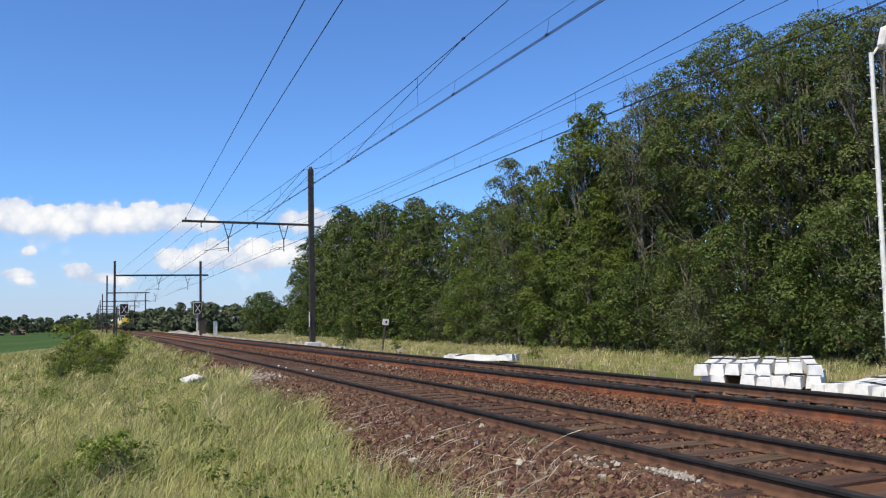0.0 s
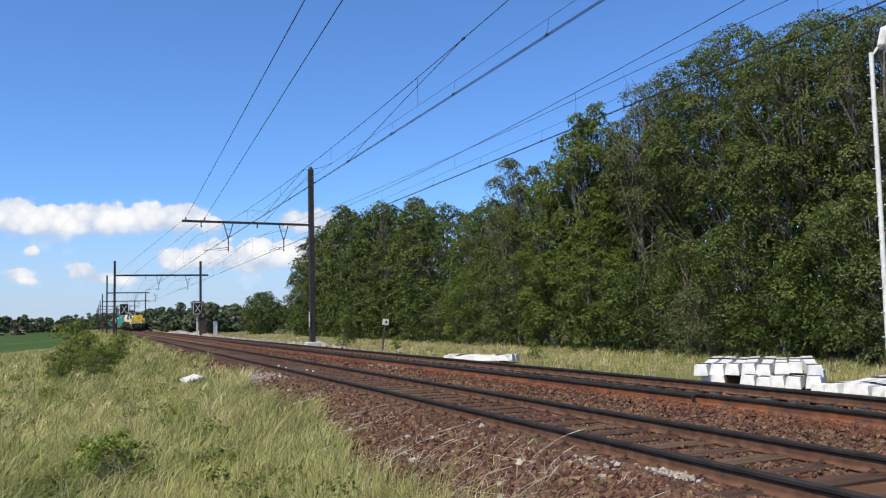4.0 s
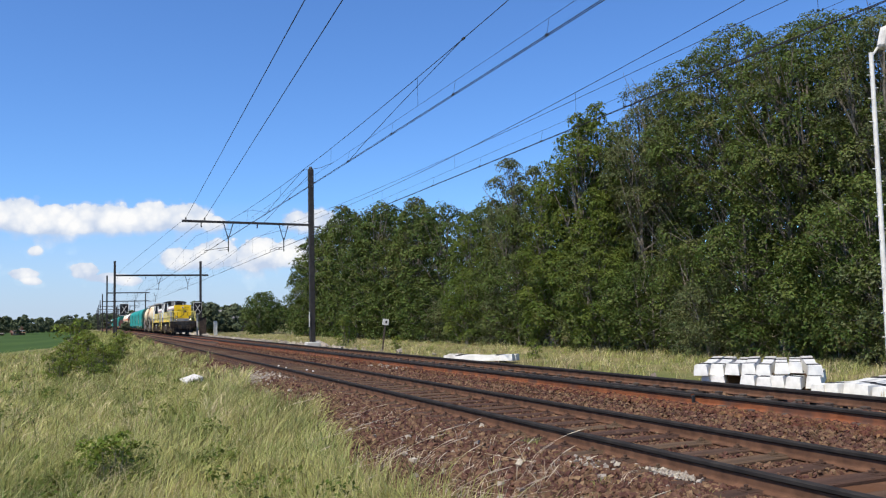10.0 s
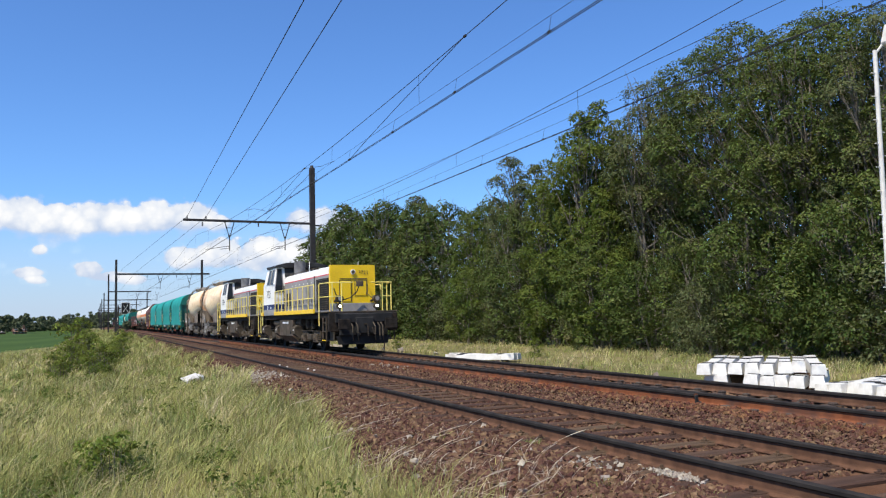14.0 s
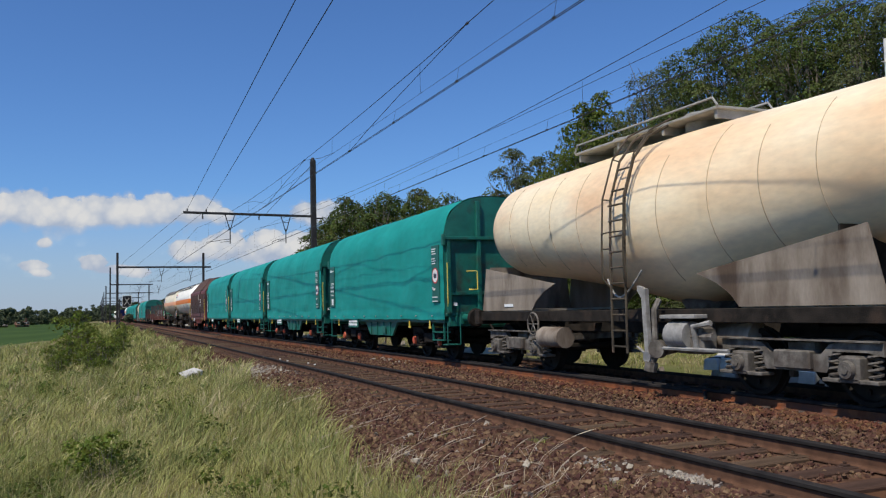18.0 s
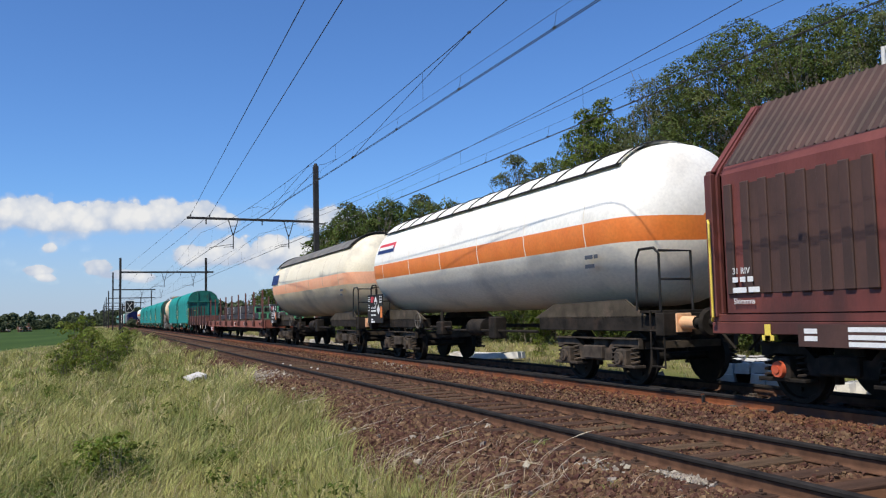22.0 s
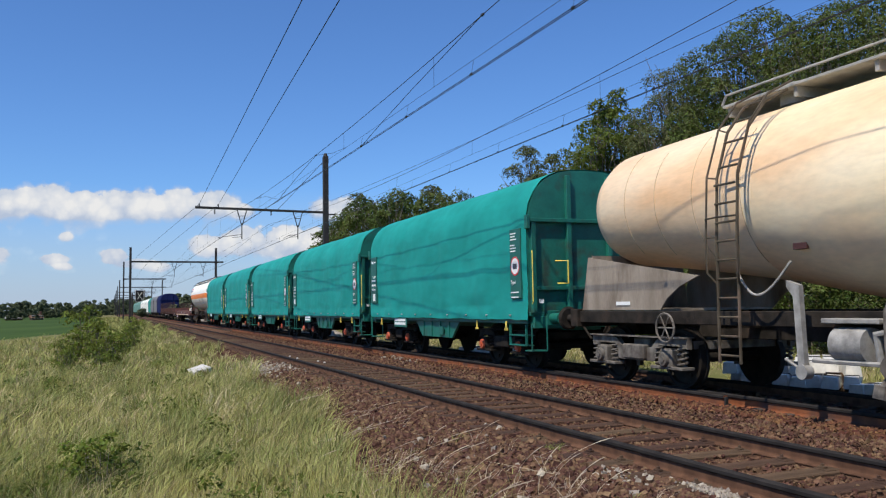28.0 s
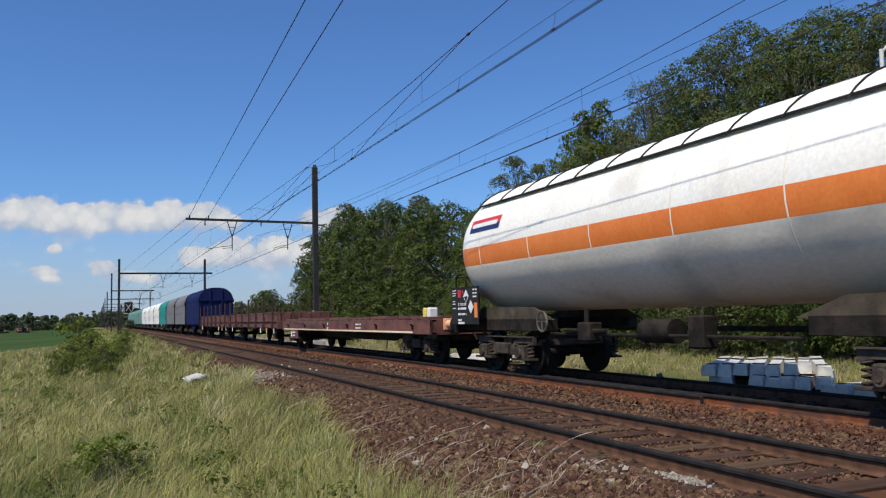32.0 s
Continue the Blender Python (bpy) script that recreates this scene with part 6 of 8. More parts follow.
# ---- cement silo wagon ----
def build_silo(label, yl, L=12.46):
    """yl: where the side ladder stands along the wagon."""
    t = vehicle("silo_wagon", label, "freight wagon", L, "wagons of the goods train")
    s = Shape()
    n = 40

    def ring(y, r, zt=4.16):
        return [(r * math.sin(2 * math.pi * i / n), y, zt - r + r * math.cos(2 * math.pi * i / n)) for i in range(n)]

    ym = 5.2
    keys = [(0.77, 0.55), (0.845, 0.985), (0.89, 1.005), (1.25, 1.02), (2.6, 1.14), (3.9, 1.29), (ym - 0.4, 1.41), (ym + 0.4, 1.41), (7.2, 1.26), (9.2, 1.12), (11.0, 1.02), (11.3, 0.92), (11.43, 0.74), (11.46, 0.55)]
    zts = [3.58, 4.015, 4.035, 4.05, 4.07, 4.09, 4.1, 4.1, 4.09, 4.07, 4.04, 3.93, 3.74, 3.54]
    rings = [ring(y, r, z) for (y, r), z in zip(keys, zts)]
    s.loft(rings, caps=False)
    s.f += [tuple(range(n)), tuple((len(rings) - 1) * n + i for i in reversed(range(n)))]
    s.smooth += [True, True]
    s.mi = [1] * (2 * n) + [0] * (6 * n) + [2 if yl > 6 else 0] * ((len(rings) - 9) * n) + [1, 0]
    me = s.mesh("tank", [M_CREAM, M_PEACH, M_PEACHSOFT], 50)
    part("tank", me, None, t)
    for y in (1.9, 2.8, 3.7, 4.7, 7.2, 8.3, 9.3, 10.2):
        r = float(np.interp(y, [k[0] for k in keys], [k[1] for k in keys]))
        z = float(np.interp(y, [k[0] for k in keys], zts))
        for sg in (-1, 1):
            arc = [(sg * (r + 0.002) * math.sin(a), y, z - r + (r + 0.002) * math.cos(a)) for a in np.linspace(0.75 + 0.15 * math.sin(y * 3), 2.45, 14)]
            part("weld_seam", Shape().pipe(arc, 0.006, 5), M_SEAM, t)
    part("head_seam", Shape().pipe([(-0.98, 0.843, 3.06), (-0.55, 0.768, 3.06), (0.55, 0.768, 3.06), (0.98, 0.843, 3.06)], 0.009, 5), M_SEAM, t)
    mh = part("manhole", Shape().rod((0.12, 0.80, 3.05), (0.12, 0.74, 3.05), 0.21, 20), M_PEACH, t, "round manhole cover")
    part("manhole_rim", Shape().pipe([(0.12 + 0.21 * math.cos(a), 0.745, 3.05 + 0.21 * math.sin(a)) for a in np.linspace(0, 2 * math.pi, 21)], 0.016, 5), M_SEAM, mh)
    c = Shape().loft([[(0.6 * math.sin(2 * math.pi * i / 24), ym + 0.7 * math.cos(2 * math.pi * i / 24), 1.6) for i in range(24)],
                      [(0.4 * math.sin(2 * math.pi * i / 24), ym + 0.45 * math.cos(2 * math.pi * i / 24), 1.25) for i in range(24)],
                      [(0.25 * math.sin(2 * math.pi * i / 24), ym + 0.3 * math.cos(2 * math.pi * i / 24), 0.95) for i in range(24)]])
    part("discharge_cone", c, M_DUST, t)
    pipe = Shape().pipe([(0, ym, 0.95), (-0.2, ym, 0.68), (-1.15, ym - 0.3, 0.6), (-1.3, ym - 0.35, 0.6)], 0.10, 10)
    pipe.rod((-1.3, ym - 0.35, 0.6), (-1.42, ym - 0.39, 0.6), 0.14, 12)
    part("discharge_pipe", pipe, M_DUST, t)
    for y in (0.74, L - 0.74):
        part("headstock", Shape().box(-1.2, 1.2, y - 0.12, y + 0.12, 0.92, 1.24, 0.01), M_GRIME, t)
    for sg in (-1, 1):
        part("sole_bar", Shape().box(sg * 1.05 - 0.09, sg * 1.05 + 0.09, 0.86, L - 0.86, 1.0, 1.20, 0.01), M_GRIME, t)
    for y in (2.2, 4.4, 8.0, 10.2):
        part("cross_member", Shape().box(-0.96, 0.96, y - 0.08, y + 0.08, 0.95, 1.18), M_GRIME, t)
    for ya, yb, yc in ((0.95, 3.3, 4.7), (L - 0.95, 9.2, 7.7)):
        for sg in (-1, 1):
            k = Shape().slab([(ya, 1.22), (yb, 1.22), (yb + (yc - yb) * 0.12, 1.40), (yb + (yc - yb) * 0.32, 1.57), (yb + (yc - yb) * 0.62, 1.72), (ya + (yb - ya) * 0.1, 2.16)], sg * 1.12 - 0.015, sg * 1.12 + 0.015, axis=0)
            part("saddle_plate", k, M_SKIRT, t, "dusty grey saddle plate")
        k = Shape().box(-1.1, 1.1, min(ya, yb), max(ya, yb), 1.20, 1.24)
        part("deck_plate", k, M_SKIRT, t)
        # added front plate, inset and dark, stands for shade in the open saddle
        yi = ya + (0.75 if ya < 5 else -0.12)
        e = Shape().slab([(-1.10, 1.24), (1.10, 1.24), (0.98, 2.2), (-0.98, 2.2)], yi - 0.015, yi + 0.015)
        part("end_plate", e, M_GRIME if ya < 5 else M_SKIRT, t)
    la = Shape()
    path = [(-1.52, 0.52), (-1.50, 2.2), (-1.46, 3.0), (-1.25, 3.65), (-0.95, 4.02), (-0.55, 4.22)]
    for y in (yl, yl + 0.4):
        la.pipe([(x, y, z) for x, z in path], 0.022, 6)
    zs = np.linspace(0.62, 2.9, 10)
    for z in zs:
        la.rod((-1.51, yl, z), (-1.51, yl + 0.4, z), 0.016, 6)
    for x, z in ((-1.42, 3.15), (-1.31, 3.5), (-1.13, 3.8), (-0.85, 4.07)):
        la.rod((x, yl, z), (x, yl + 0.4, z), 0.016, 6)
    part("ladder", la, M_UNDER, t)
    hr = Shape()
    for y in (yl - 0.10, yl + 0.50):
        hr.pipe([(-1.50, y + (0.1 if y < yl else -0.1), 1.55), (-1.60, y, 1.72), (-1.60, y, 2.2), (-1.55, y, 3.02), (-1.32, y, 3.70), (-0.99, y, 4.10), (-0.55, y, 4.32)], 0.016, 6)
        for x, z, u, w in ((-1.60, 2.2, -1.50, 2.2), (-1.55, 3.02, -1.46, 3.0), (-1.32, 3.70, -1.25, 3.65)):
            hr.rod((x, y, z), (u, y + (0.1 if y < yl else -0.1), w), 0.012, 5)
    hr.pipe([(-1.60, yl - 0.10, 2.45), (-1.66, yl + 0.2, 2.45), (-1.60, yl + 0.50, 2.45)], 0.012, 5)
    part("ladder_handrail", hr, M_UNDER, t)
    part("centre_sill", Shape().box(-0.32, 0.32, 0.86, L - 0.86, 0.78, 1.16, 0.01), M_GRIME, t)
    wk = Shape().box(-0.55, 0.55, 4.2, 8.3, 4.24, 4.28, 0.005)
    for y in (4.3, 5.6, 6.9, 8.2):
        wk.box(-0.5, 0.5, y - 0.03, y + 0.03, 4.1, 4.24)
    part("roof_walkway", wk, M_WALK, t)
    rl = Shape()
    for sg in (-1, 1):
        rl.pipe([(sg * 0.55, 4.2, 4.28), (sg * 0.55, 4.3, 4.42), (sg * 0.55, 8.2, 4.42), (sg * 0.55, 8.3, 4.28)], 0.02, 6)
    for y in (5.2, 7.3):
        rl.rod((0, y, 4.1), (0, y, 4.4), 0.28, 16)
    part("walkway_rail", rl, M_WALK, t)
    for sg in (-1, 1):
        er = Shape()
        er.pipe([(sg * 1.15, 0.72, 1.24), (sg * 1.15, 0.72, 2.1), (sg * 0.95, 0.72, 2.25), (sg * 0.75, 0.72, 2.1), (sg * 0.75, 0.72, 1.24)], 0.02, 6)
        part("end_rail", er, M_GRIME, t)
    hw = Shape()
    for k in range(16):
        a, b = 2 * math.pi * k / 16, 2 * math.pi * (k + 1) / 16
        hw.rod((-1.28, 8.9 + 0.22 * math.cos(a), 0.95 + 0.22 * math.sin(a)), (-1.28, 8.9 + 0.22 * math.cos(b), 0.95 + 0.22 * math.sin(b)), 0.018, 6)
    for k in range(3):
        a = k * math.pi / 3
        hw.rod((-1.28, 8.9 + 0.22 * math.cos(a), 0.95 + 0.22 * math.sin(a)), (-1.28, 8.9 - 0.22 * math.cos(a), 0.95 - 0.22 * math.sin(a)), 0.012, 6)
    part("brake_wheel", hw, M_DUST, t)
    vo = 1.05 if yl > 6 else 0.0
    lev = Shape().slab([(5.0 + vo, 1.52), (5.2 + vo, 1.58), (5.2 + vo, 1.50), (5.1 + vo, 1.38), (5.06 + vo, 0.50), (4.96 + vo, 0.50)], -1.44, -1.37, axis=0)
    lev.rod((-1.46, 5.0 + vo, 0.48), (-1.34, 5.0 + vo, 0.48), 0.09, 14).rod((-1.4, 5.05 + vo, 0.5), (-1.4, 5.3 + vo, 0.62), 0.02, 6)
    part("coupling_arm", lev, M_ALU, t, "pale dusty metal coupling arm")
    mc = Shape().rod((-1.25, 4.15 + vo, 0.82), (-1.25, 4.6 + vo, 0.82), 0.20, 16).box(-1.38, -1.02, 3.95 + vo, 4.75 + vo, 1.06, 1.12, 0.01)
    mc.pipe([(-1.3, 4.0 + vo, 0.6), (-1.36, 4.0 + vo, 0.95), (-1.3, 3.7 + vo, 1.0)], 0.045, 8).pipe([(-1.36, 3.3 + vo, 0.62), (-1.36, 4.9 + vo, 0.62)], 0.03, 6)
    part("valve_gear", mc, M_ALU, t, "pale dusty valve gear")
    hose = [(-1.30 - 0.08 * math.sin(a), 5.55 + vo + 0.95 * a / math.pi - 0.3, 1.82 - 0.36 * math.sin(a) - 0.10 * a / math.pi) for a in np.linspace(0, math.pi, 12)]
    part("hose", Shape().pipe(hose, 0.018, 6), M_ALU, t)
    v = Shape().pipe([(-1.25, 4.9, 1.35), (-1.35, 4.9, 1.2), (-1.35, 4.9, 0.5), (-1.4, 4.95, 0.38)], 0.05, 8).rod((-1.4, 4.95, 0.40), (-1.42, 4.97, 0.26), 0.10, 10)
    v.box(-1.3, -1.0, 3.9, 4.5, 0.55, 0.95, 0.04).rod((-1.25, 3.7, 0.8), (-1.25, 4.8, 0.8), 0.06, 8)
    part("air_valve", v, M_DUST, t)
    part("air_tank", Shape().rod((-0.8, 3.3, 0.78), (-0.8, 4.5, 0.78), 0.22, 14), M_SKIRT, t)
    if yl < 6:
        part("air_tank", Shape().rod((-1.15, 7.9, 0.7), (-1.15, 8.7, 0.7), 0.2, 14), M_SKIRT, t)
    part("brown_plate", Shape().box(-1.17, -1.08, 5.12 + vo, 5.34 + vo, 1.97, 2.05, 0.004), M_BROWN, t)
    part("white_plate", Shape().box(-1.15, -1.14, 10.0, 10.4, 1.3, 1.36), M_TEXT, t)
    for y in (2.45, L - 2.45):
        add_bogie(t, y, BOG_DUST)
    draw_gear(t, L)
    return t


# ---- pressure tank wagon ----
def build_tank(label, L, white=True, blue=True):
    t = vehicle("tank_wagon", label, "tank wagon", L, "wagons of the goods train")
    R, zc, n = 1.43, 2.76, 48
    y0, y1 = 0.95, L - 0.95

    def ring(y, r):
        lo = math.acos(max(-1.0, -0.36 / r))
        hi = math.acos(min(1.0, 0.05 / r))
        half = [hi * i / 12 for i in range(12)] + [hi + (lo - hi) * i / 2 for i in range(2)] + [lo + (math.pi - lo) * i / 10 for i in range(11)]
        turn = half + [2 * math.pi - a for a in reversed(half[1:-1])]
        return [(r * math.sin(a), y, zc + r * math.cos(a)) for a in turn]

    ends = [(0.0, 0.12), (0.014, 0.35), (0.03, 0.50), (0.12, 0.85), (0.28, 1.14), (0.50, 1.34), (0.75, 1.41), (1.0, R)]
    prof = [(y0 + a, r) for a, r in ends] + [(y0 + 1 + (y1 - y0 - 2) * k / 8, R) for k in range(1, 8)] + [(y1 - a, r) for a, r in reversed(ends)]
    s = Shape()
    k0 = len(s.v)
    rings = [ring(y, r) for y, r in prof]
    vs = [p for rg in rings for p in rg]
    fs, mi = [], []
    for j in range(len(rings) - 1):
        for i in range(n):
            fs.append((j * n + i, j * n + (i + 1) % n, (j + 1) * n + (i + 1) % n, (j + 1) * n + i))
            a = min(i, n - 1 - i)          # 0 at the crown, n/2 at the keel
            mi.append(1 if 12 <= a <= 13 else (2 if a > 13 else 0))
    fs += [tuple(range(n)), tuple((len(rings) - 1) * n + i for i in reversed(range(n)))]
    mi += [1, 1]
    s.v, s.f, s.mi, s.smooth = vs, fs, mi, [True] * len(fs)
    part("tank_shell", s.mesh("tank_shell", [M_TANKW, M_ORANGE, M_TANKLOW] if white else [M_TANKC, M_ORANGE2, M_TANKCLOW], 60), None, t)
    for y in np.linspace(y0 + 1.6, y1 - 1.6, 6):
        w = Shape().loft([ring(y - 0.015, R + 0.001), ring(y - 0.005, R + 0.006), ring(y + 0.005, R + 0.006), ring(y + 0.015, R + 0.001)], caps=False)
        part("weld_seam", w, M_TANKLOW if white else M_TANKCLOW, t)
    half = radians(46 if white else 50)
    sh = Shape()
    m = 14
    for r in (R + 0.045,):
        rg = [[((r) * math.sin(-half + 2 * half * i / m), y, zc + r * math.cos(-half + 2 * half * i / m)) for i in range(m + 1)] for y in (y0 + 0.95, y1 - 0.95)]
        sh.loft(rg, closed=False, caps=False)
        rg = [[((r + 0.02) * math.sin(-half + 2 * half * i / m), y, zc + (r + 0.02) * math.cos(-half + 2 * half * i / m)) for i in range(m + 1)] for y in (y0 + 0.95, y1 - 0.95)]
        sh.loft(rg, closed=False, caps=False)
    part("sunshield", sh, M_TANKW if white else M_SHIELD, t, "white sunshield" if white else "weathered grey sunshield")
    ed = Shape()
    for sg in (-1, 1):
        x, z = (R + 0.055) * math.sin(half * sg), zc + (R + 0.055) * math.cos(half)
        ed.rod((x, y0 + 0.93, z), (x, y1 - 0.93, z), 0.022, 6)
    part("shield_edge", ed, M_BLACK, t)
    for y in np.linspace(y0 + 1.0, y1 - 1.0, 13 if white else 2):
        hp = Shape().pipe([((R + 0.08) * math.sin(a), y, zc + (R + 0.08) * math.cos(a)) for a in np.linspace(-half * 1.07, half * 1.07, 13)], 0.014 if white else 0.028, 5)
        part("shield_hoop", hp, M_BLACK, t)
    for ya, yb in ((0.84, 4.9), (L - 4.9, L - 0.84)):
        for sg in (-1, 1):
            part("sole_bar", Shape().box(sg * 0.95 - 0.12, sg * 0.95 + 0.12, ya, yb, 0.92, 1.18, 0.01), M_GRIME, t)
    for y in (0.73, L - 0.73):
        part("headstock", Shape().box(-1.25, 1.25, y - 0.11, y + 0.11, 0.86, 1.22, 0.01), M_GRIME, t)
    for ya, q in ((1.3, 1), (L - 1.3, -1)):
        for sg in (-1, 1):
            k = Shape().slab([(ya, 1.15), (ya + q * 3.8, 1.15), (ya + q * 3.0, 1.42), (ya + q * 0.6, 1.46)], sg * 1.05 - 0.02, sg * 1.05 + 0.02, axis=0)
            part("saddle", k, M_UNDER, t)
        w = Shape().box(-1.2, 1.2, (0.66 if q > 0 else L - 1.3), (1.3 if q > 0 else L - 0.66), 1.22, 1.26, 0.005)
        part("end_platform", w, M_GRIME, t)
    for y, q in ((0.72, 1), (L - 0.72, -1)):
        e = Shape()
        e.pipe([(-1.22, y, 1.26), (-1.22, y, 2.15), (-1.22, y + q * 0.12, 2.25), (-1.22, y + q * 0.5, 2.25), (-1.22, y + q * 0.6, 2.1), (-1.22, y + q * 0.62, 1.26)], 0.022, 6)
        e.pipe([(-1.22, y, 2.2), (-0.6, y, 2.2), (-0.6, y, 1.26)], 0.022, 6).rod((-1.22, y, 1.75), (-0.6, y, 1.75), 0.018, 6)
        part("end_railing", e, M_BLACK if q > 0 else M_GRIME, t)
    la = Shape()
    for y in (0.66, 1.0):
        la.rod((-1.22, y, 0.35), (-1.22, y, 1.25), 0.016, 6)
    for z in (0.38, 0.66, 0.94):
        la.rod((-1.22, 0.66, z), (-1.22, 1.0, z), 0.016, 6)
    part("steps", la, M_GRIME, t)
    x0 = -1.34
    pb = part("placard_board", Shape().box(x0 - 0.015, x0 + 0.015, L - 2.25, L - 0.75, 1.06, 1.94, 0.008), M_BLACK, t, "black board with hazard placards")
    for sg in (0.9, 2.1):
        pb2 = Shape().rod((x0 + 0.01, L - sg, 1.3), (-1.0, L - sg, 1.15), 0.02, 6)
        part("board_bracket", pb2, M_GRIME, t)
    dm = Matrix.Rotation(radians(45), 4, "X")
    for y, z, a in ((L - 1.60, 1.72, 0.11), (L - 1.86, 1.47, 0.11)):
        part("hazard_diamond", Shape().box(-0.004, 0.0, -a, a, -a, a, turn=Matrix.Translation((x0 - 0.017, y, z)) @ dm), M_DIAMOND, t)
    part("diamond_mark", Shape().add([(x0 - 0.0235, L - 1.60 - 0.12, 1.715), (x0 - 0.0235, L - 1.60 + 0.12, 1.715), (x0 - 0.0235, L - 1.60, 1.59)], [(0, 1, 2)]), M_BLACK, t)
    part("red_plate", Shape().box(x0 - 0.02, x0 - 0.016, L - 1.30, L - 1.12, 1.70, 1.88), M_RED, t)
    part("red_triangle", Shape().add([(x0 - 0.019, L - 1.36, 1.86), (x0 - 0.019, L - 1.46, 1.86), (x0 - 0.019, L - 1.41, 1.74)], [(0, 1, 2)]), M_RED, t)
    part("orange_plate", Shape().box(x0 - 0.02, x0 - 0.016, L - 2.22, L - 2.05, 1.22, 1.56), M_ORANGE, t)
    lettering(t, "37 TEN-RIV" if not white else "37 TEN RIV", 0.10, x0 - 0.017, L - 1.12, 1.50, M_TEXT)
    bars(t, x0 - 0.016, L - 1.12, 1.46, [(0.0, (0.1, 0.34)), (0.13, (0.2, 0.16, 0.04)), (0.27, (0.2,)), (0.34, (0.36,))], M_TEXT, h=0.05)
    bars(t, x0 - 0.016, L - 0.80, 1.88, [(0.0, (0.22,)), (0.06, (0.24,)), (0.12, (0.2,)), (0.26, (0.16,)), (0.32, (0.18,)), (0.42, (0.18,))], M_TEXT, h=0.022)
    bars(t, x0 - 0.016, L - 1.98, 1.88, [(0.0, (0.08, 0.1)), (0.08, (0.08, 0.1)), (0.16, (0.2,))], M_TEXT, h=0.035)
    if white:
        a0, a1 = 0.84, 1.0
        lg = Shape()
        lb = Shape()
        for sh_, aa, bb, in ((lg, 1.08, 1.20), (lb, 1.20, 1.30)):
            for k in range(2):
                th0, th1 = aa + (bb - aa) * k / 2, aa + (bb - aa) * (k + 1) / 2
                sh_.add([(-(R + 0.006) * math.sin(th0), L - 1.95, zc + (R + 0.006) * math.cos(th0)), (-(R + 0.006) * math.sin(th0), L - 3.45, zc + (R + 0.006) * math.cos(th0)),
                         (-(R + 0.006) * math.sin(th1), L - 3.45, zc + (R + 0.006) * math.cos(th1)), (-(R + 0.006) * math.sin(th1), L - 1.95, zc + (R + 0.006) * math.cos(th1))], [(0, 1, 2, 3)])
        part("emblem_red", lg, M_RED, t)
        part("emblem_blue", lb, M_BLUE, t)
        emo = part("emblem_mark", Shape().box(-0.012, 0, -0.62, 0.62, -0.05, 0.05, turn=Matrix.Translation((-(R + 0.008) * math.sin(1.19), L - 2.7, zc + (R + 0.008) * math.cos(1.19))) @ Matrix.Rotation(radians(21), 4, "Y")), M_TEXT, t)
    else:
        for k in range(4):
            part("emblem_block", Shape().box(-0.02, 0, -0.16, 0.15, -0.235, 0.235, 0.004, turn=Matrix.Translation((-(R + 0.006) * math.sin(1.33), L - 1.85 - 0.36 * k, zc + (R + 0.006) * math.cos(1.33))) @ Matrix.Rotation(radians(13), 4, "Y")), M_BLUE, t)
    bars(t, -1.385, 2.6 if white else 2.4, 2.25, [(0.0, (0.25, 0.12)), (0.16, (0.3,))], M_DTEXT, h=0.07)
    fit = Shape().rod((-0.9, L / 2 - 0.5, 0.95), (-0.9, L / 2 + 0.3, 0.95), 0.2, 14).rod((-1.1, L / 2 + 1.2, 0.95), (-1.1, L / 2 + 2.6, 0.95), 0.035, 6)
    fit.box(-1.2, -0.9, L / 2 + 1.6, L / 2 + 2.0, 0.75, 1.1, 0.03).box(-1.15, -0.85, L / 2 - 1.4, L / 2 - 1.05, 0.7, 1.2, 0.03)
    fit.rod((-1.05, 5.0, 0.88), (-1.05, L - 5.0, 0.88), 0.03, 6).rod((0.6, 4.8, 0.95), (0.6, L - 4.8, 0.95), 0.05, 6)
    fit.rod((-1.1, L / 2 + 1.8, 0.75), (-1.1, L / 2 + 1.8, 1.35), 0.05, 8)
    part("valve_gear", fit, M_GRIME, t)
    hw = Shape()
    for k in range(14):
        a, b = 2 * math.pi * k / 14, 2 * math.pi * (k + 1) / 14
        hw.rod((-1.25, L - 5.0 + 0.2 * math.cos(a), 1.12 + 0.2 * math.sin(a)), (-1.25, L - 5.0 + 0.2 * math.cos(b), 1.12 + 0.2 * math.sin(b)), 0.02, 6)
    hw.rod((-1.25, L - 5.2, 1.12), (-1.25, L - 4.8, 1.12), 0.014, 6).rod((-1.25, L - 5.0, 0.92), (-1.25, L - 5.0, 1.32), 0.014, 6)
    part("brake_wheel", hw, M_DUST, t)
    for y in (2.9, L - 2.9):
        add_bogie(t, y, BOG_DARK)
    draw_gear(t, L, BUF_RUST)
    return t


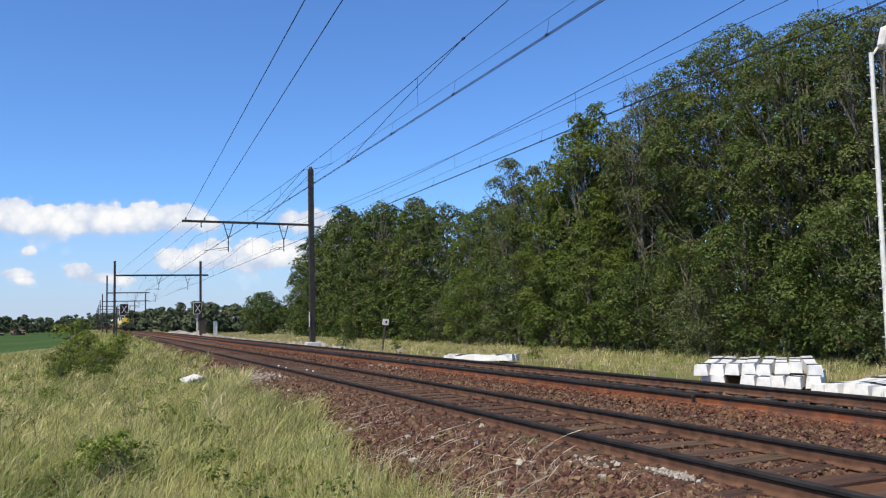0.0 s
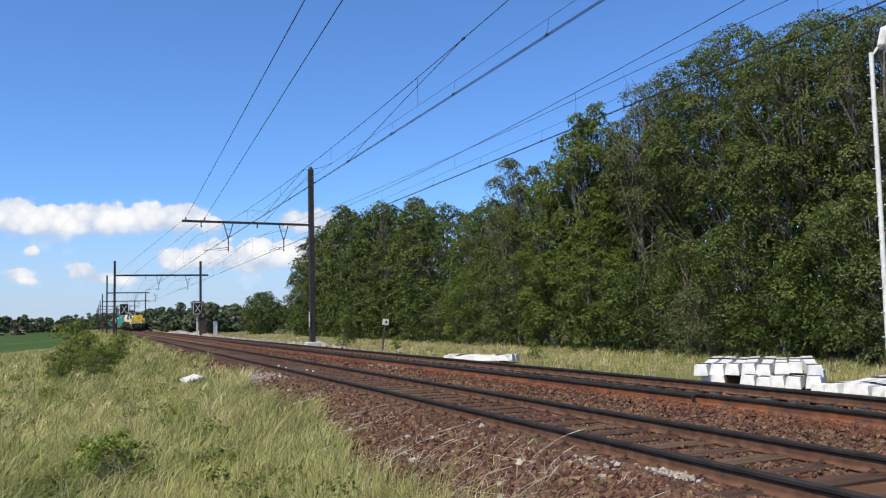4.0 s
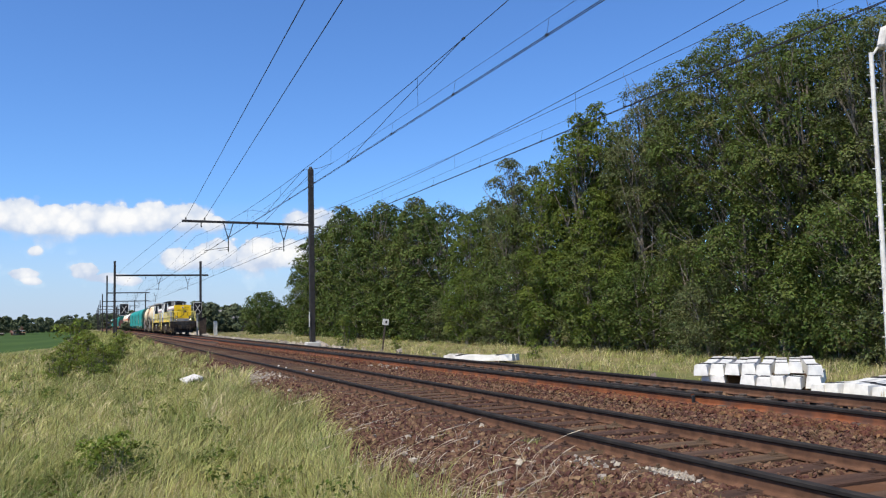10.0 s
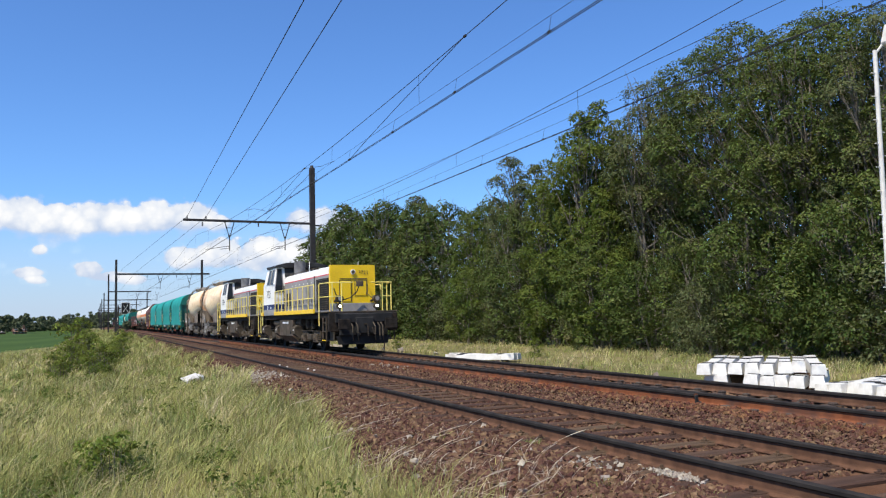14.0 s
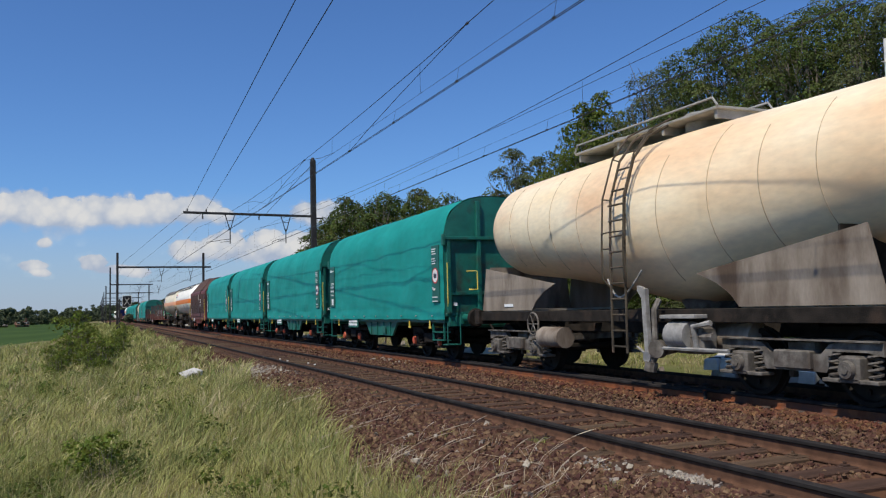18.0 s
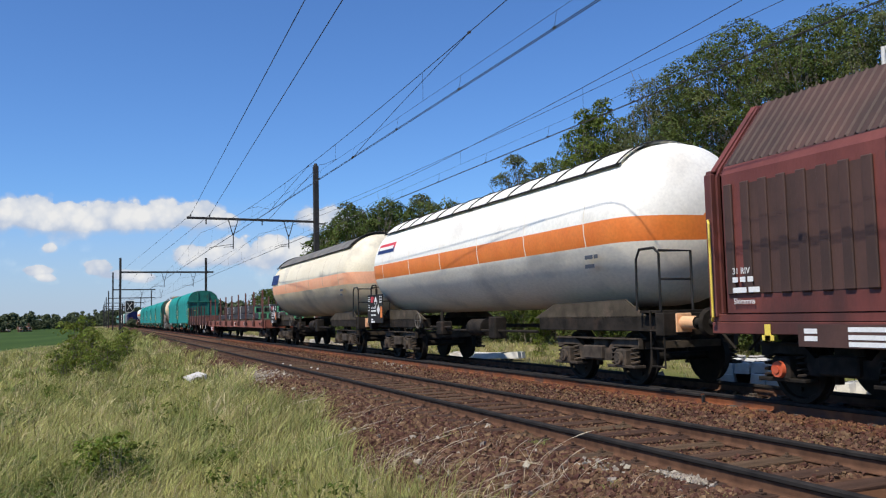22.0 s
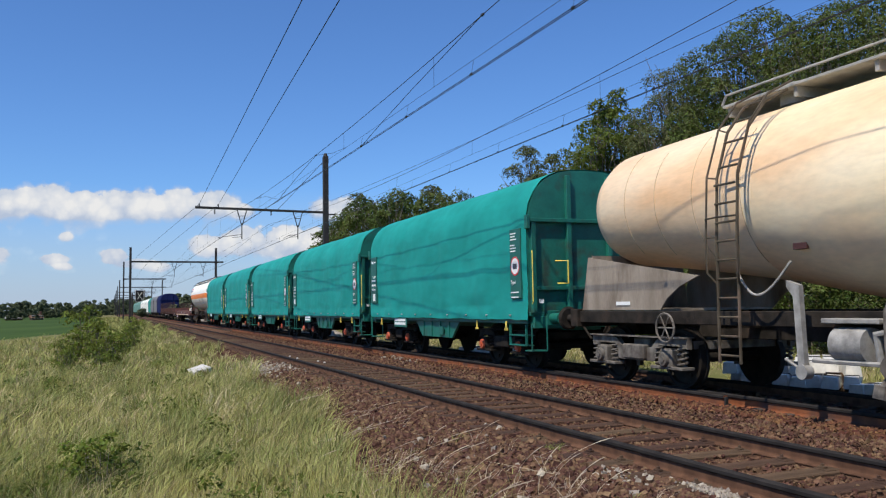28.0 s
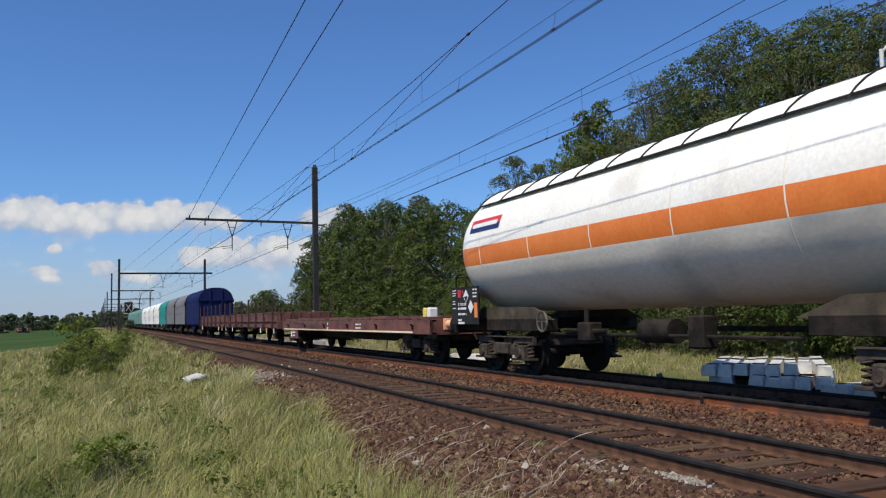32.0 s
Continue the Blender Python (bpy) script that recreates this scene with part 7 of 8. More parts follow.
# ---- steel-hooded wagon ----
def build_hooded(L=12.04):
    t = vehicle("hooded_wagon", "brown-red steel wagon with ribbed telescopic hoods", "freight wagon", L, "wagons of the goods train")

    def outline(w, top):
        return [(-w, 1.20), (-w, 3.10), (-w + 0.06, 3.22), (-0.55, top), (0.55, top), (w - 0.06, 3.22), (w, 3.10), (w, 1.20)]

    for ya, yb, w, top in ((0.95, 4.2, 1.39, 4.18), (4.0, 8.4, 1.44, 4.27), (8.2, L - 0.95, 1.39, 4.18)):
        o = outline(w, top)
        s = Shape()
        for i in range(len(o) - 1):
            a, b = o[i], o[i + 1]
            s.add([(a[0], ya, a[1]), (b[0], ya, b[1]), (b[0], yb, b[1]), (a[0], yb, a[1])], [(0, 1, 2, 3)], False, 1 if a[1] > 3.15 and b[1] > 3.15 else 0)
        s.slab(o, ya - 0.001, ya + 0.03).slab(o, yb - 0.03, yb + 0.001)
        h = new("hood", s.mesh("hood", [M_BROWN, M_BROWNDARK]))
        h.parent = t
        for sg in (-1, 1):
            part("soot_panel", Shape().box(sg * (w + 0.004) - 0.004, sg * (w + 0.004) + 0.004, ya + 0.55, yb - 0.5, 1.46, 2.92), M_BROWNDARK, h, "soot-darkened ribbed panel")
        nr = int((yb - ya) / 0.3)
        rib = Shape().box(-0.04, 0.0, -0.075, 0.075, 1.45, 2.95, 0.012)
        rm = rib.mesh("rib", M_BROWNDARK)
        for k in range(nr):
            y = ya + (k + 0.5) * (yb - ya) / nr
            if 4.6 < y < 5.4:
                continue
            for sg in (-1, 1):
                part("rib", rm, None, h, at=pose(sg * w, y, 0, 0, 0, 0 if sg < 0 else 180))
        for sg in (-1, 1):
            rr = Shape()
            for k in range(int((yb - ya) / 0.15)):
                y = ya + (k + 0.5) * 0.15
                rr.add([(sg * (w - 0.06), y - 0.03, 3.222), (sg * 0.55, y - 0.03, top + 0.002), (sg * 0.55, y, top + 0.03), (sg * (w - 0.06), y, 3.25), (sg * 0.55, y + 0.03, top + 0.002), (sg * (w - 0.06), y + 0.03, 3.222)],
                       [(0, 1, 2, 3), (3, 2, 4, 5)])
            part("roof_corrugation", rr, M_BROWNDARK, h)
    part("floor_plate", Shape().box(-1.38, 1.38, 0.64, L - 0.64, 1.08, 1.19, 0.01), M_BROWN, t)
    for sg in (-1, 1):
        part("sole_bar", Shape().box(sg * 1.33 - 0.05, sg * 1.33 + 0.05, 0.64, L - 0.64, 0.92, 1.078, 0.008), M_BROWN, t)
        part("well_girder", Shape().slab([(3.4, 0.915), (4.6, 0.60), (7.4, 0.60), (8.6, 0.915)], sg * 1.3 - 0.03, sg * 1.3 + 0.03, axis=0), M_BROWN, t)
        for k in range(8):
            part("girder_rib", Shape().box(sg * 1.3 - 0.07, sg * 1.3 + 0.07, 3.9 + k * 0.6, 3.97 + k * 0.6, 0.66 if 4.4 < 3.9 + k * 0.6 < 7.6 else 0.82, 0.915), M_BROWN, t)
    part("centre_sill", Shape().box(-0.35, 0.35, 0.8, L - 0.8, 0.8, 1.078), M_GRIME, t)
    for y, q in ((0.72, -1), (L - 0.72, 1)):
        e = Shape()
        for x in (-1.36, -0.45, 0.45, 1.36):
            e.box(x - 0.06, x + 0.06, y - 0.07, y + 0.07, 1.15, 3.15 if abs(x) > 1 else 4.2, 0.01)
        e.box(-1.4, 1.4, y - 0.05, y + 0.05, 3.1, 3.2, 0.01).box(-1.36, 1.36, y - 0.02, y + 0.02, 1.15, 2.0).box(-1.38, 1.38, y - 0.05, y + 0.05, 1.95, 2.05, 0.01)
        e.slab([(-1.36, 3.15), (-0.5, 4.2), (0.5, 4.2), (1.36, 3.15), (1.28, 3.15), (0.45, 4.12), (-0.45, 4.12), (-1.28, 3.15)], y - 0.05, y + 0.05)
        part("end_frame", e, M_BROWN, t)
        w = Shape().slab(outline(1.36, 4.15), y - q * 0.12 - 0.02, y - q * 0.12 + 0.02)
        part("end_wall", w, M_BROWN, t)
        part("grab_rail", Shape().pipe([(-1.44, y, 1.1), (-1.48, y - q * 0.06, 1.15), (-1.48, y - q * 0.06, 2.45), (-1.44, y, 2.5)], 0.018, 6), M_YDETAIL, t, "yellow grab rail")
        part("end_handle", Shape().pipe([(-0.9, y + q * 0.05, 2.35), (-0.8, y + q * 0.14, 2.28), (-0.5, y + q * 0.14, 2.28), (-0.42, y + q * 0.05, 2.35)], 0.02, 6), M_YDETAIL, t, "yellow handle")
    part("round_emblem", Shape().rod((-1.445, 4.95, 2.72), (-1.46, 4.95, 2.72), 0.22, 20), M_TANKCLOW, t)
    part("round_emblem_centre", Shape().rod((-1.46, 4.95, 2.72), (-1.465, 4.95, 2.72), 0.07, 12), M_BROWN, t)
    bars(t, -1.478, 3.9, 2.55, [(0.0, (0.75,)), (0.13, (0.7,)), (0.26, (0.72,)), (0.39, (0.66,)), (0.52, (0.7,))], M_TEXT, h=0.03)
    lettering(t, "31 RIV", 0.12, -1.43, L - 1.15, 1.72, M_TEXT)
    bars(t, -1.43, L - 1.15, 1.68, [(0.0, (0.1, 0.1, 0.1)), (0.14, (0.25, 0.2))], M_TEXT, h=0.07)
    lettering(t, "Shimmns", 0.11, -1.43, L - 1.15, 1.32, M_TEXT)
    for y in (1.5, 3.0, L - 1.7):
        part("jacking_mark", Shape().box(-1.40, -1.385, y - 0.05, y + 0.05, 0.84, 1.05, 0.003).box(-1.40, -1.385, y - 0.1, y + 0.1, 0.84, 0.91, 0.003), M_YDETAIL, t)
    lp = part("load_plate", Shape().box(-1.39, -1.382, L - 3.9, L - 2.2, 0.78, 1.05), M_BROWNDARK, t)
    bars(t, -1.392, L - 2.95, 1.02, [(0.0, (0.8,)), (0.09, (0.85,)), (0.17, (0.6,))], M_TEXT, h=0.055)
    bars(t, -1.392, L - 2.3, 1.0, [(0.0, (0.2,)), (0.09, (0.2,))], M_TEXT, h=0.06)
    for y in (2.52, L - 2.52):
        add_bogie(t, y, BOG_CAPS)
    draw_gear(t, L)
    return t


# ---- flat and low-sided wagons ----
def stake(h, k, mat):
    prof = [(-0.07 * k, -0.32), (0.07 * k, -0.32), (0.062 * k, h * 0.5), (0.022, h), (-0.022, h), (-0.062 * k, h * 0.5)]
    return Shape().slab(prof, -0.045, 0.035, axis=0).box(-0.09, 0.0, -0.11 * k, 0.11 * k, -0.3, -0.05, 0.01).mesh("stake", mat)


STAKE = stake(1.58, 0.8, M_LOWSIDE)
STAKE_LOW = stake(1.28, 0.5, M_BROWNDARK)


def build_flat(label, L, stakes, load, steel=None, low=1.18):
    t = vehicle("flat_wagon", label, "freight wagon", L, "wagons of the goods train")
    st = steel or M_REDFLAT
    f = Shape()
    for sg in (-1, 1):
        f.slab([(sg * 1.36, low - 0.38), (sg * 1.36, low), (sg * 1.22, low), (sg * 1.22, low - 0.05), (sg * 1.33, low - 0.05), (sg * 1.33, low - 0.33), (sg * 1.22, low - 0.33), (sg * 1.22, low - 0.38)], 0.62, L - 0.62)
    f.box(-1.36, 1.36, 0.62, 0.72, 0.78, low + 0.02, 0.01).box(-1.36, 1.36, L - 0.72, L - 0.62, 0.78, low + 0.02, 0.01)
    part("sole_bar", f, st, t)
    g = Shape()
    for sg in (-1, 1):
        g.slab([(0.8, 0.86), (4.2, 0.86), (5.8, 0.52), (L - 5.8, 0.52), (L - 4.2, 0.86), (L - 0.8, 0.86), (L - 0.8, low - 0.06), (0.8, low - 0.06)] if L > 17 else [(0.8, 0.8), (L - 0.8, 0.8), (L - 0.8, low - 0.06), (0.8, low - 0.06)], sg * 0.55 - 0.05, sg * 0.55 + 0.05, axis=0)
    part("centre_girder", g, M_GRIME, t)
    fl = Shape()
    for k in range(int((L - 1.5) / 0.25)):
        fl.box(-1.3, 1.3, 0.74 + k * 0.25, 0.74 + k * 0.25 + 0.235, low - 0.04, low + 0.005 + 0.008 * (k % 3))
    part("floor_planks", fl, M_PLANK, t)
    for k in range(stakes):
        y = 0.95 + 2.7 * k
        for sg in (-1, 1):
            part("stake", STAKE, None, t, at=pose(sg * 1.42, y, low, 0, 0, 0 if sg < 0 else 180))
    for k in range(6):
        y = 2.0 + (L - 4) * k / 5
        part("tie_hook", Shape().rod((-1.37, y, low - 0.16), (-1.45, y - 0.06, low - 0.12), 0.025, 6).box(-1.40, -1.36, y - 0.05, y + 0.05, low - 0.26, low - 0.14), M_GRIME, t)
    part("placard_board", Shape().box(-1.40, -1.37, L - 4.0, L - 2.6, 0.45, 0.80, 0.006), st, t)
    bars(t, -1.402, L - 3.0, 0.74, [(0.0, (0.3, 0.2)), (0.14, (0.45,))], M_TEXT, h=0.05)
    part("label_card", Shape().box(-1.41, -1.40, L - 2.9, L - 2.68, 0.52, 0.74), M_TEXT, t, "white card in a holder")
    bars(t, -1.363, 7.5, low - 0.10, [(0.0, (0.5, 0.1)), (0.12, (0.6,))], M_TEXT, h=0.04)
    bars(t, -1.363, 11.2, low - 0.06, [(0.0, (0.12,)), (0.16, (0.14,))], M_TEXT, h=0.10)
    if load == "sections":
        bn = 0
        for x0, x1, ya, yb, z0, z1 in ((-1.1, -0.1, 4.2, 20.6, low + 0.1, low + 0.40), (0.1, 1.1, 2.7, 19.6, low + 0.1, low + 0.42), (-1.05, -0.05, 6.2, 17.4, low + 0.43, low + 0.88), (0.05, 1.0, 5.2, 16.5, low + 0.45, low + 0.92)):
            m = 4
            for k in range(m):
                xa = x0 + (x1 - x0) * k / m
                part("steel_section", Shape().box(xa, xa + (x1 - x0) / m - 0.012, ya + 0.08 * (k % 2), yb - 0.1 * (k % 3), z0, z1, 0.02), M_BUNDLE, t)
            for y in np.linspace(ya + 1.6, yb - 1.2, 4):
                s2 = Shape().box(x0 - 0.012, x1 + 0.012, y - 0.02, y + 0.02, z1, z1 + 0.008).box(x0 - 0.014, x0 - 0.002, y - 0.02, y + 0.02, z0, z1 + 0.004)
                part("strap", s2, M_TEXT, t)
        for y, x0, z0 in ((4.0, -1.1, low + 0.08), (5.9, -1.0, low + 0.45), (4.9, 0.1, low + 0.46), (2.5, 0.1, low + 0.06)):
            s2 = Shape()
            for z in (z0, z0 + 0.30):
                s2.box(x0, x0 + 1.0, y - 0.05, y + 0.05, z, z + 0.035, 0.004)
            for x in (x0 + 0.05, x0 + 0.5, x0 + 0.95):
                s2.box(x - 0.04, x + 0.04, y - 0.05, y + 0.05, z0 + 0.035, z0 + 0.30)
            part("green_dunnage_beam", s2, M_GREENSTEEL, t)
        for y in np.linspace(3, L - 3, 7):
            part("bearer", Shape().box(-1.2, 1.2, y - 0.05, y + 0.05, low + 0.01, low + 0.1), M_PLANK, t)
    elif load == "panels":
        for k in range(7):
            part("folded_side", Shape().box(-1.3, 1.3, 0.9 + k * 2.6, 3.4 + k * 2.6, low + 0.02, low + 0.09 + 0.03 * (k % 2), 0.01), M_LOWSIDE, t)
        part("yellow_edge", Shape().box(-1.375, -1.36, 2.0, L - 1.0, low - 0.36, low - 0.31), M_CREAM, t)
        for y, m in ((1.3, M_YDETAIL), (1.0, M_TEXT)):
            part("end_fitting", Shape().box(-1.3, -1.05, y - 0.1, y + 0.1, low + 0.05, low + 0.32, 0.03), m, t)
    yb = (2.4, L - 2.4) if L > 17 else None
    if yb:
        for y in yb:
            add_bogie(t, y, BOG_DARK)
    else:
        add_axles(t, L)
    draw_gear(t, L, BUF_RUST)
    return t


def add_axles(t, L):
    """Two single axles on leaf springs."""
    for y in (2.7, L - 2.7):
        g = new("running_gear", Shape().slab([(-0.75, 0.86), (-0.6, 0.74), (0, 0.66), (0.6, 0.74), (0.75, 0.86), (0.6, 0.80), (0, 0.74), (-0.6, 0.80)], -1.05, -0.95, axis=0)
                .slab([(-0.75, 0.86), (-0.6, 0.74), (0, 0.66), (0.6, 0.74), (0.75, 0.86), (0.6, 0.80), (0, 0.74), (-0.6, 0.80)], 0.95, 1.05, axis=0).mesh("running_gear", M_GRIME))
        g.parent = t
        g.matrix_basis = pose(0, y, 0)
        w = part("wheelset", WHEEL[0.46], None, g, at=pose(0, 0, 0.46))
        w["spin"] = 0.46
        for sg in (-1, 1):
            part("axle_box", BOG_DARK["axle_box"], None, g, at=pose(sg * 1.0, 0, 0.46))
            part("axle_guard", Shape().box(-0.02, 0.02, -0.28, -0.18, 0.4, 1.0).box(-0.02, 0.02, 0.18, 0.28, 0.4, 1.0), M_GRIME, g, at=pose(sg * 0.98, 0, 0))


def build_lowside(L):
    t = vehicle("low_sided_wagon", "rusty brown low-sided wagon with upright stakes", "freight wagon", L, "wagons of the goods train")
    z = 1.16
    f = Shape()
    for sg in (-1, 1):
        f.box(sg * 1.3 - 0.05, sg * 1.3 + 0.05, 0.62, L - 0.62, 0.88, z, 0.008)
    f.box(-1.35, 1.35, 0.62, 0.74, 0.82, z + 0.02, 0.01).box(-1.35, 1.35, L - 0.74, L - 0.62, 0.82, z + 0.02, 0.01)
    f.box(-0.4, 0.4, 0.8, L - 0.8, 0.85, z - 0.02)
    part("underframe", f, M_LOWSIDE, t)
    part("floor", Shape().box(-1.32, 1.32, 0.74, L - 0.74, z - 0.01, z + 0.03), M_PLANK, t)
    m = 5
    for k in range(m):
        ya, yb = 0.72 + (L - 1.44) * k / m, 0.72 + (L - 1.44) * (k + 1) / m
        for sg in (-1, 1):
            s = Shape().box(sg * 1.38 - 0.025, sg * 1.38 + 0.025, ya + 0.02, yb - 0.02, z, z + 0.47, 0.01)
            s.box(sg * 1.38 - 0.045, sg * 1.38 + 0.045, ya + 0.02, yb - 0.02, z + 0.40, z + 0.48, 0.01).box(sg * 1.38 - 0.04, sg * 1.38 + 0.04, ya + 0.02, yb - 0.02, z + 0.02, z + 0.09, 0.01)
            for j in range(4):
                y = ya + (j + 0.5) * (yb - ya) / 4
                s.box(sg * 1.38 - 0.05, sg * 1.38 + 0.05, y - 0.04, y + 0.04, z, z + 0.43, 0.008)
            part("drop_side", s, M_LOWSIDE, t)
    for y in (0.70, L - 0.70):
        s = Shape().box(-1.38, 1.38, y - 0.03, y + 0.03, z, z + 0.47, 0.01)
        for j in range(6):
            s.box(-1.2 + j * 0.48 - 0.04, -1.2 + j * 0.48 + 0.04, y - 0.06, y + 0.06, z, z + 0.43, 0.008)
        part("end_board", s, M_LOWSIDE, t)
    for k in range(7):
        y = 1.2 + (L - 2.4) * k / 6
        for sg in (-1, 1):
            part("stake", STAKE_LOW, None, t, at=pose(sg * 1.46, y, z - 0.02, 0, 0, 0 if sg < 0 else 180))
    bars(t, -1.412, 4.0, z + 0.35, [(0.0, (0.4, 0.2)), (0.14, (0.3,))], M_TEXT, h=0.06)
    for y in (1.4, 3.3, 5.0, L - 1.5):
        part("small_card", Shape().box(-1.37, -1.355, y - 0.1, y + 0.1, 0.6, 0.86), M_TEXT if y != 3.3 else M_PEACH, t)
    hw = Shape()
    for k in range(14):
        a, b = 2 * math.pi * k / 14, 2 * math.pi * (k + 1) / 14
        hw.rod((-1.3, 5.6 + 0.2 * math.cos(a), 0.7 + 0.2 * math.sin(a)), (-1.3, 5.6 + 0.2 * math.cos(b), 0.7 + 0.2 * math.sin(b)), 0.02, 6)
    hw.rod((-1.3, 5.4, 0.7), (-1.3, 5.8, 0.7), 0.014, 6).rod((-1.3, 5.6, 0.5), (-1.3, 5.6, 0.9), 0.014, 6)
    part("brake_wheel", hw, M_GRIME, t)
    add_axles(t, L)
    draw_gear(t, L)
    return t


# ---- diesel locomotive ----
def build_loco(label, number, lens, L=15.59):
    t = vehicle("locomotive", label, "diesel locomotive", L, "locomotives of the goods train")
    hw, y0, yc, yd, ye = 0.90, 1.95, 10.4, 13.1, 14.4
    # frame and platform
    f = Shape().box(-1.30, 1.30, 0.62, L - 0.62, 1.28, 1.50, 0.01).box(-1.35, 1.35, 0.60, 0.78, 0.78, 1.46, 0.02).box(-1.35, 1.35, L - 0.78, L - 0.60, 0.78, 1.46, 0.02)
    part("main_frame", f, M_GRIME, t)
    for sg in (-1, 1):
        part("yellow_sill", Shape().box(sg * 1.40 - 0.04, sg * 1.40 + 0.04, 2.6, yc - 0.05, 1.49, 1.66, 0.006), M_YEL, t, "yellow platform edge")
        part("yellow_sill", Shape().box(sg * 1.40 - 0.04, sg * 1.40 + 0.04, yd + 0.04, 13.65, 1.49, 1.66, 0.006), M_YEL, t)
    part("platform", Shape().box(-1.38, 1.38, 0.66, L - 0.66, 1.50, 1.54, 0.005), M_UNDER, t)
    # long hood: grey sides, red line, white top
    side = [(-hw, 1.54), (-hw, 2.98), (-hw, 3.03), (-hw + 0.04, 3.27), (-hw + 0.16, 3.34), (hw - 0.16, 3.34), (hw - 0.04, 3.27), (hw, 3.03), (hw, 2.98), (hw, 1.54)]
    s = Shape()
    for i in range(len(side) - 1):
        a, b = side[i], side[i + 1]
        mi = 0 if i in (0, 8) else (1 if i in (1, 7) else 2)
        s.add([(a[0], y0 + 0.12, a[1]), (b[0], y0 + 0.12, b[1]), (b[0], yc, b[1]), (a[0], yc, a[1])], [(0, 1, 2, 3)], False, mi)
    part("long_hood", s.mesh("long_hood", [M_LGREY, M_RED, M_LWHITE]), None, t)
    n = Shape().slab([(-hw - 0.012, 1.54), (-hw - 0.012, 3.33), (-hw + 0.03, 3.36), (hw - 0.03, 3.36), (hw + 0.012, 3.33), (hw + 0.012, 1.54)], y0, y0 + 0.2)
    part("nose", n, M_YEL, t, "yellow nose")
    part("nose_skirt", Shape().box(-hw - 0.014, hw + 0.014, y0 - 0.02, y0 + 0.1, 1.54, 1.86, 0.01), M_LGREY, t)
    for x0, x1, z0, z1 in ((-0.55, -0.08, 1.92, 2.75), (0.08, 0.55, 2.15, 2.75)):
        part("nose_door", Shape().box(x0, x1, y0 - 0.022, y0, z0, z1, 0.01), M_YEL, t)
        fr = Shape()
        for a in (x0, x1):
            fr.box(a - 0.012, a + 0.012, y0 - 0.026, y0 - 0.003, z0, z1)
        fr.box(x0, x1, y0 - 0.026, y0 - 0.003, z1 - 0.012, z1 + 0.012)
        part("door_seam", fr, M_UNDER, t)
    part("nose_grille", Shape().box(0.12, 0.42, y0 - 0.028, y0 - 0.003, 2.52, 2.72), M_UNDER, t)
    for z, w in ((2.80, 1.05),):
        part("nose_ledge", Shape().box(-w / 2, w / 2 + 0.05, y0 - 0.03, y0, z, z + 0.03), M_UNDER, t)
    part("top_lamp", Shape().rod((0.0, y0, 3.08), (0.0, y0 - 0.05, 3.08), 0.10, 18), M_LWHITE, t, "unlit top lamp with a ring")
    part("top_lamp_ring", Shape().rod((0.0, y0 - 0.05, 3.08), (0.0, y0 - 0.07, 3.08), 0.07, 14), M_UNDER, t)
    lettering(t, number, 0.21, 0.22, y0 - 0.016, 2.99, M_UNDER, ENDF, "fleet_number")
    for sg in (-1, 1):
        part("marker_lamp", Shape().rod((sg * 0.74, y0 - 0.55, 2.02), (sg * 0.74, y0 - 0.78, 2.02), 0.14, 18).rod((sg * 0.74, y0 - 0.55, 2.02), (sg * 0.74, y0, 1.95), 0.05, 8), M_UNDER, t)
        part("marker_glass", Shape().rod((sg * 0.74, y0 - 0.78, 2.02), (sg * 0.74, y0 - 0.80, 2.02), 0.085, 14), M_LGREY, t)
        part("headlamp", Shape().rod((sg * 0.74, y0 - 0.6, 1.74), (sg * 0.74, y0 - 0.74, 1.74), 0.12, 16), M_UNDER, t)
        part("headlamp_lens", Shape().rod((sg * 0.74, y0 - 0.74, 1.74), (sg * 0.74, y0 - 0.76, 1.74), 0.048, 14), lens, t)
        part("lamp_post", Shape().rod((sg * 0.74, y0 - 0.66, 1.54), (sg * 0.74, y0 - 0.66, 1.95), 0.03, 6), M_UNDER, t)
    hose = Shape().pipe([(-0.9, y0 - 0.5, 2.42), (-0.82, y0 - 0.45, 2.2), (-0.5, y0 - 0.3, 1.98), (-0.15, y0 - 0.2, 2.08), (0.1, y0 - 0.2, 2.3), (0.12, y0 - 0.4, 2.5)], 0.022, 6)
    hose.pipe([(0.55, y0 - 0.1, 2.6), (0.5, y0 - 0.3, 2.2), (0.62, y0 - 0.5, 2.05)], 0.018, 6)
    part("cable", hose, M_BLACK, t)
    # hood doors, grilles, louvres
    for k in range(6):
        y = 4.56 + k * 0.74
        for sg in (-1, 1):
            part("hood_door", Shape().box(sg * (hw + 0.008) - 0.008, sg * (hw + 0.008) + 0.008, y, y + 0.70, 1.62, 2.9, 0.006), M_LGREY, t)
        part("door_latch", Shape().box(-hw - 0.028, -hw - 0.016, y + 0.30, y + 0.33, 1.95, 2.12).box(-hw - 0.028, -hw - 0.016, y + 0.42, y + 0.45, 1.95, 2.12), M_UNDER, t)
        part("vent_stud", Shape().box(-hw - 0.022, -hw - 0.016, y + 0.33, y + 0.39, 2.78, 2.84), M_LWHITE, t)
    for sg in (-1, 1):
        g = new("radiator_grille", Shape().box(sg * (hw + 0.01) - 0.01, sg * (hw + 0.01) + 0.01, 2.2, 4.12, 1.62, 2.88).mesh("radiator_grille", M_BLACK))
        g.parent = t
        lv = Shape().box(-0.012, 0.012, 2.22, 4.1, -0.012, 0.012, 0.003).mesh("louvre", M_UNDER)
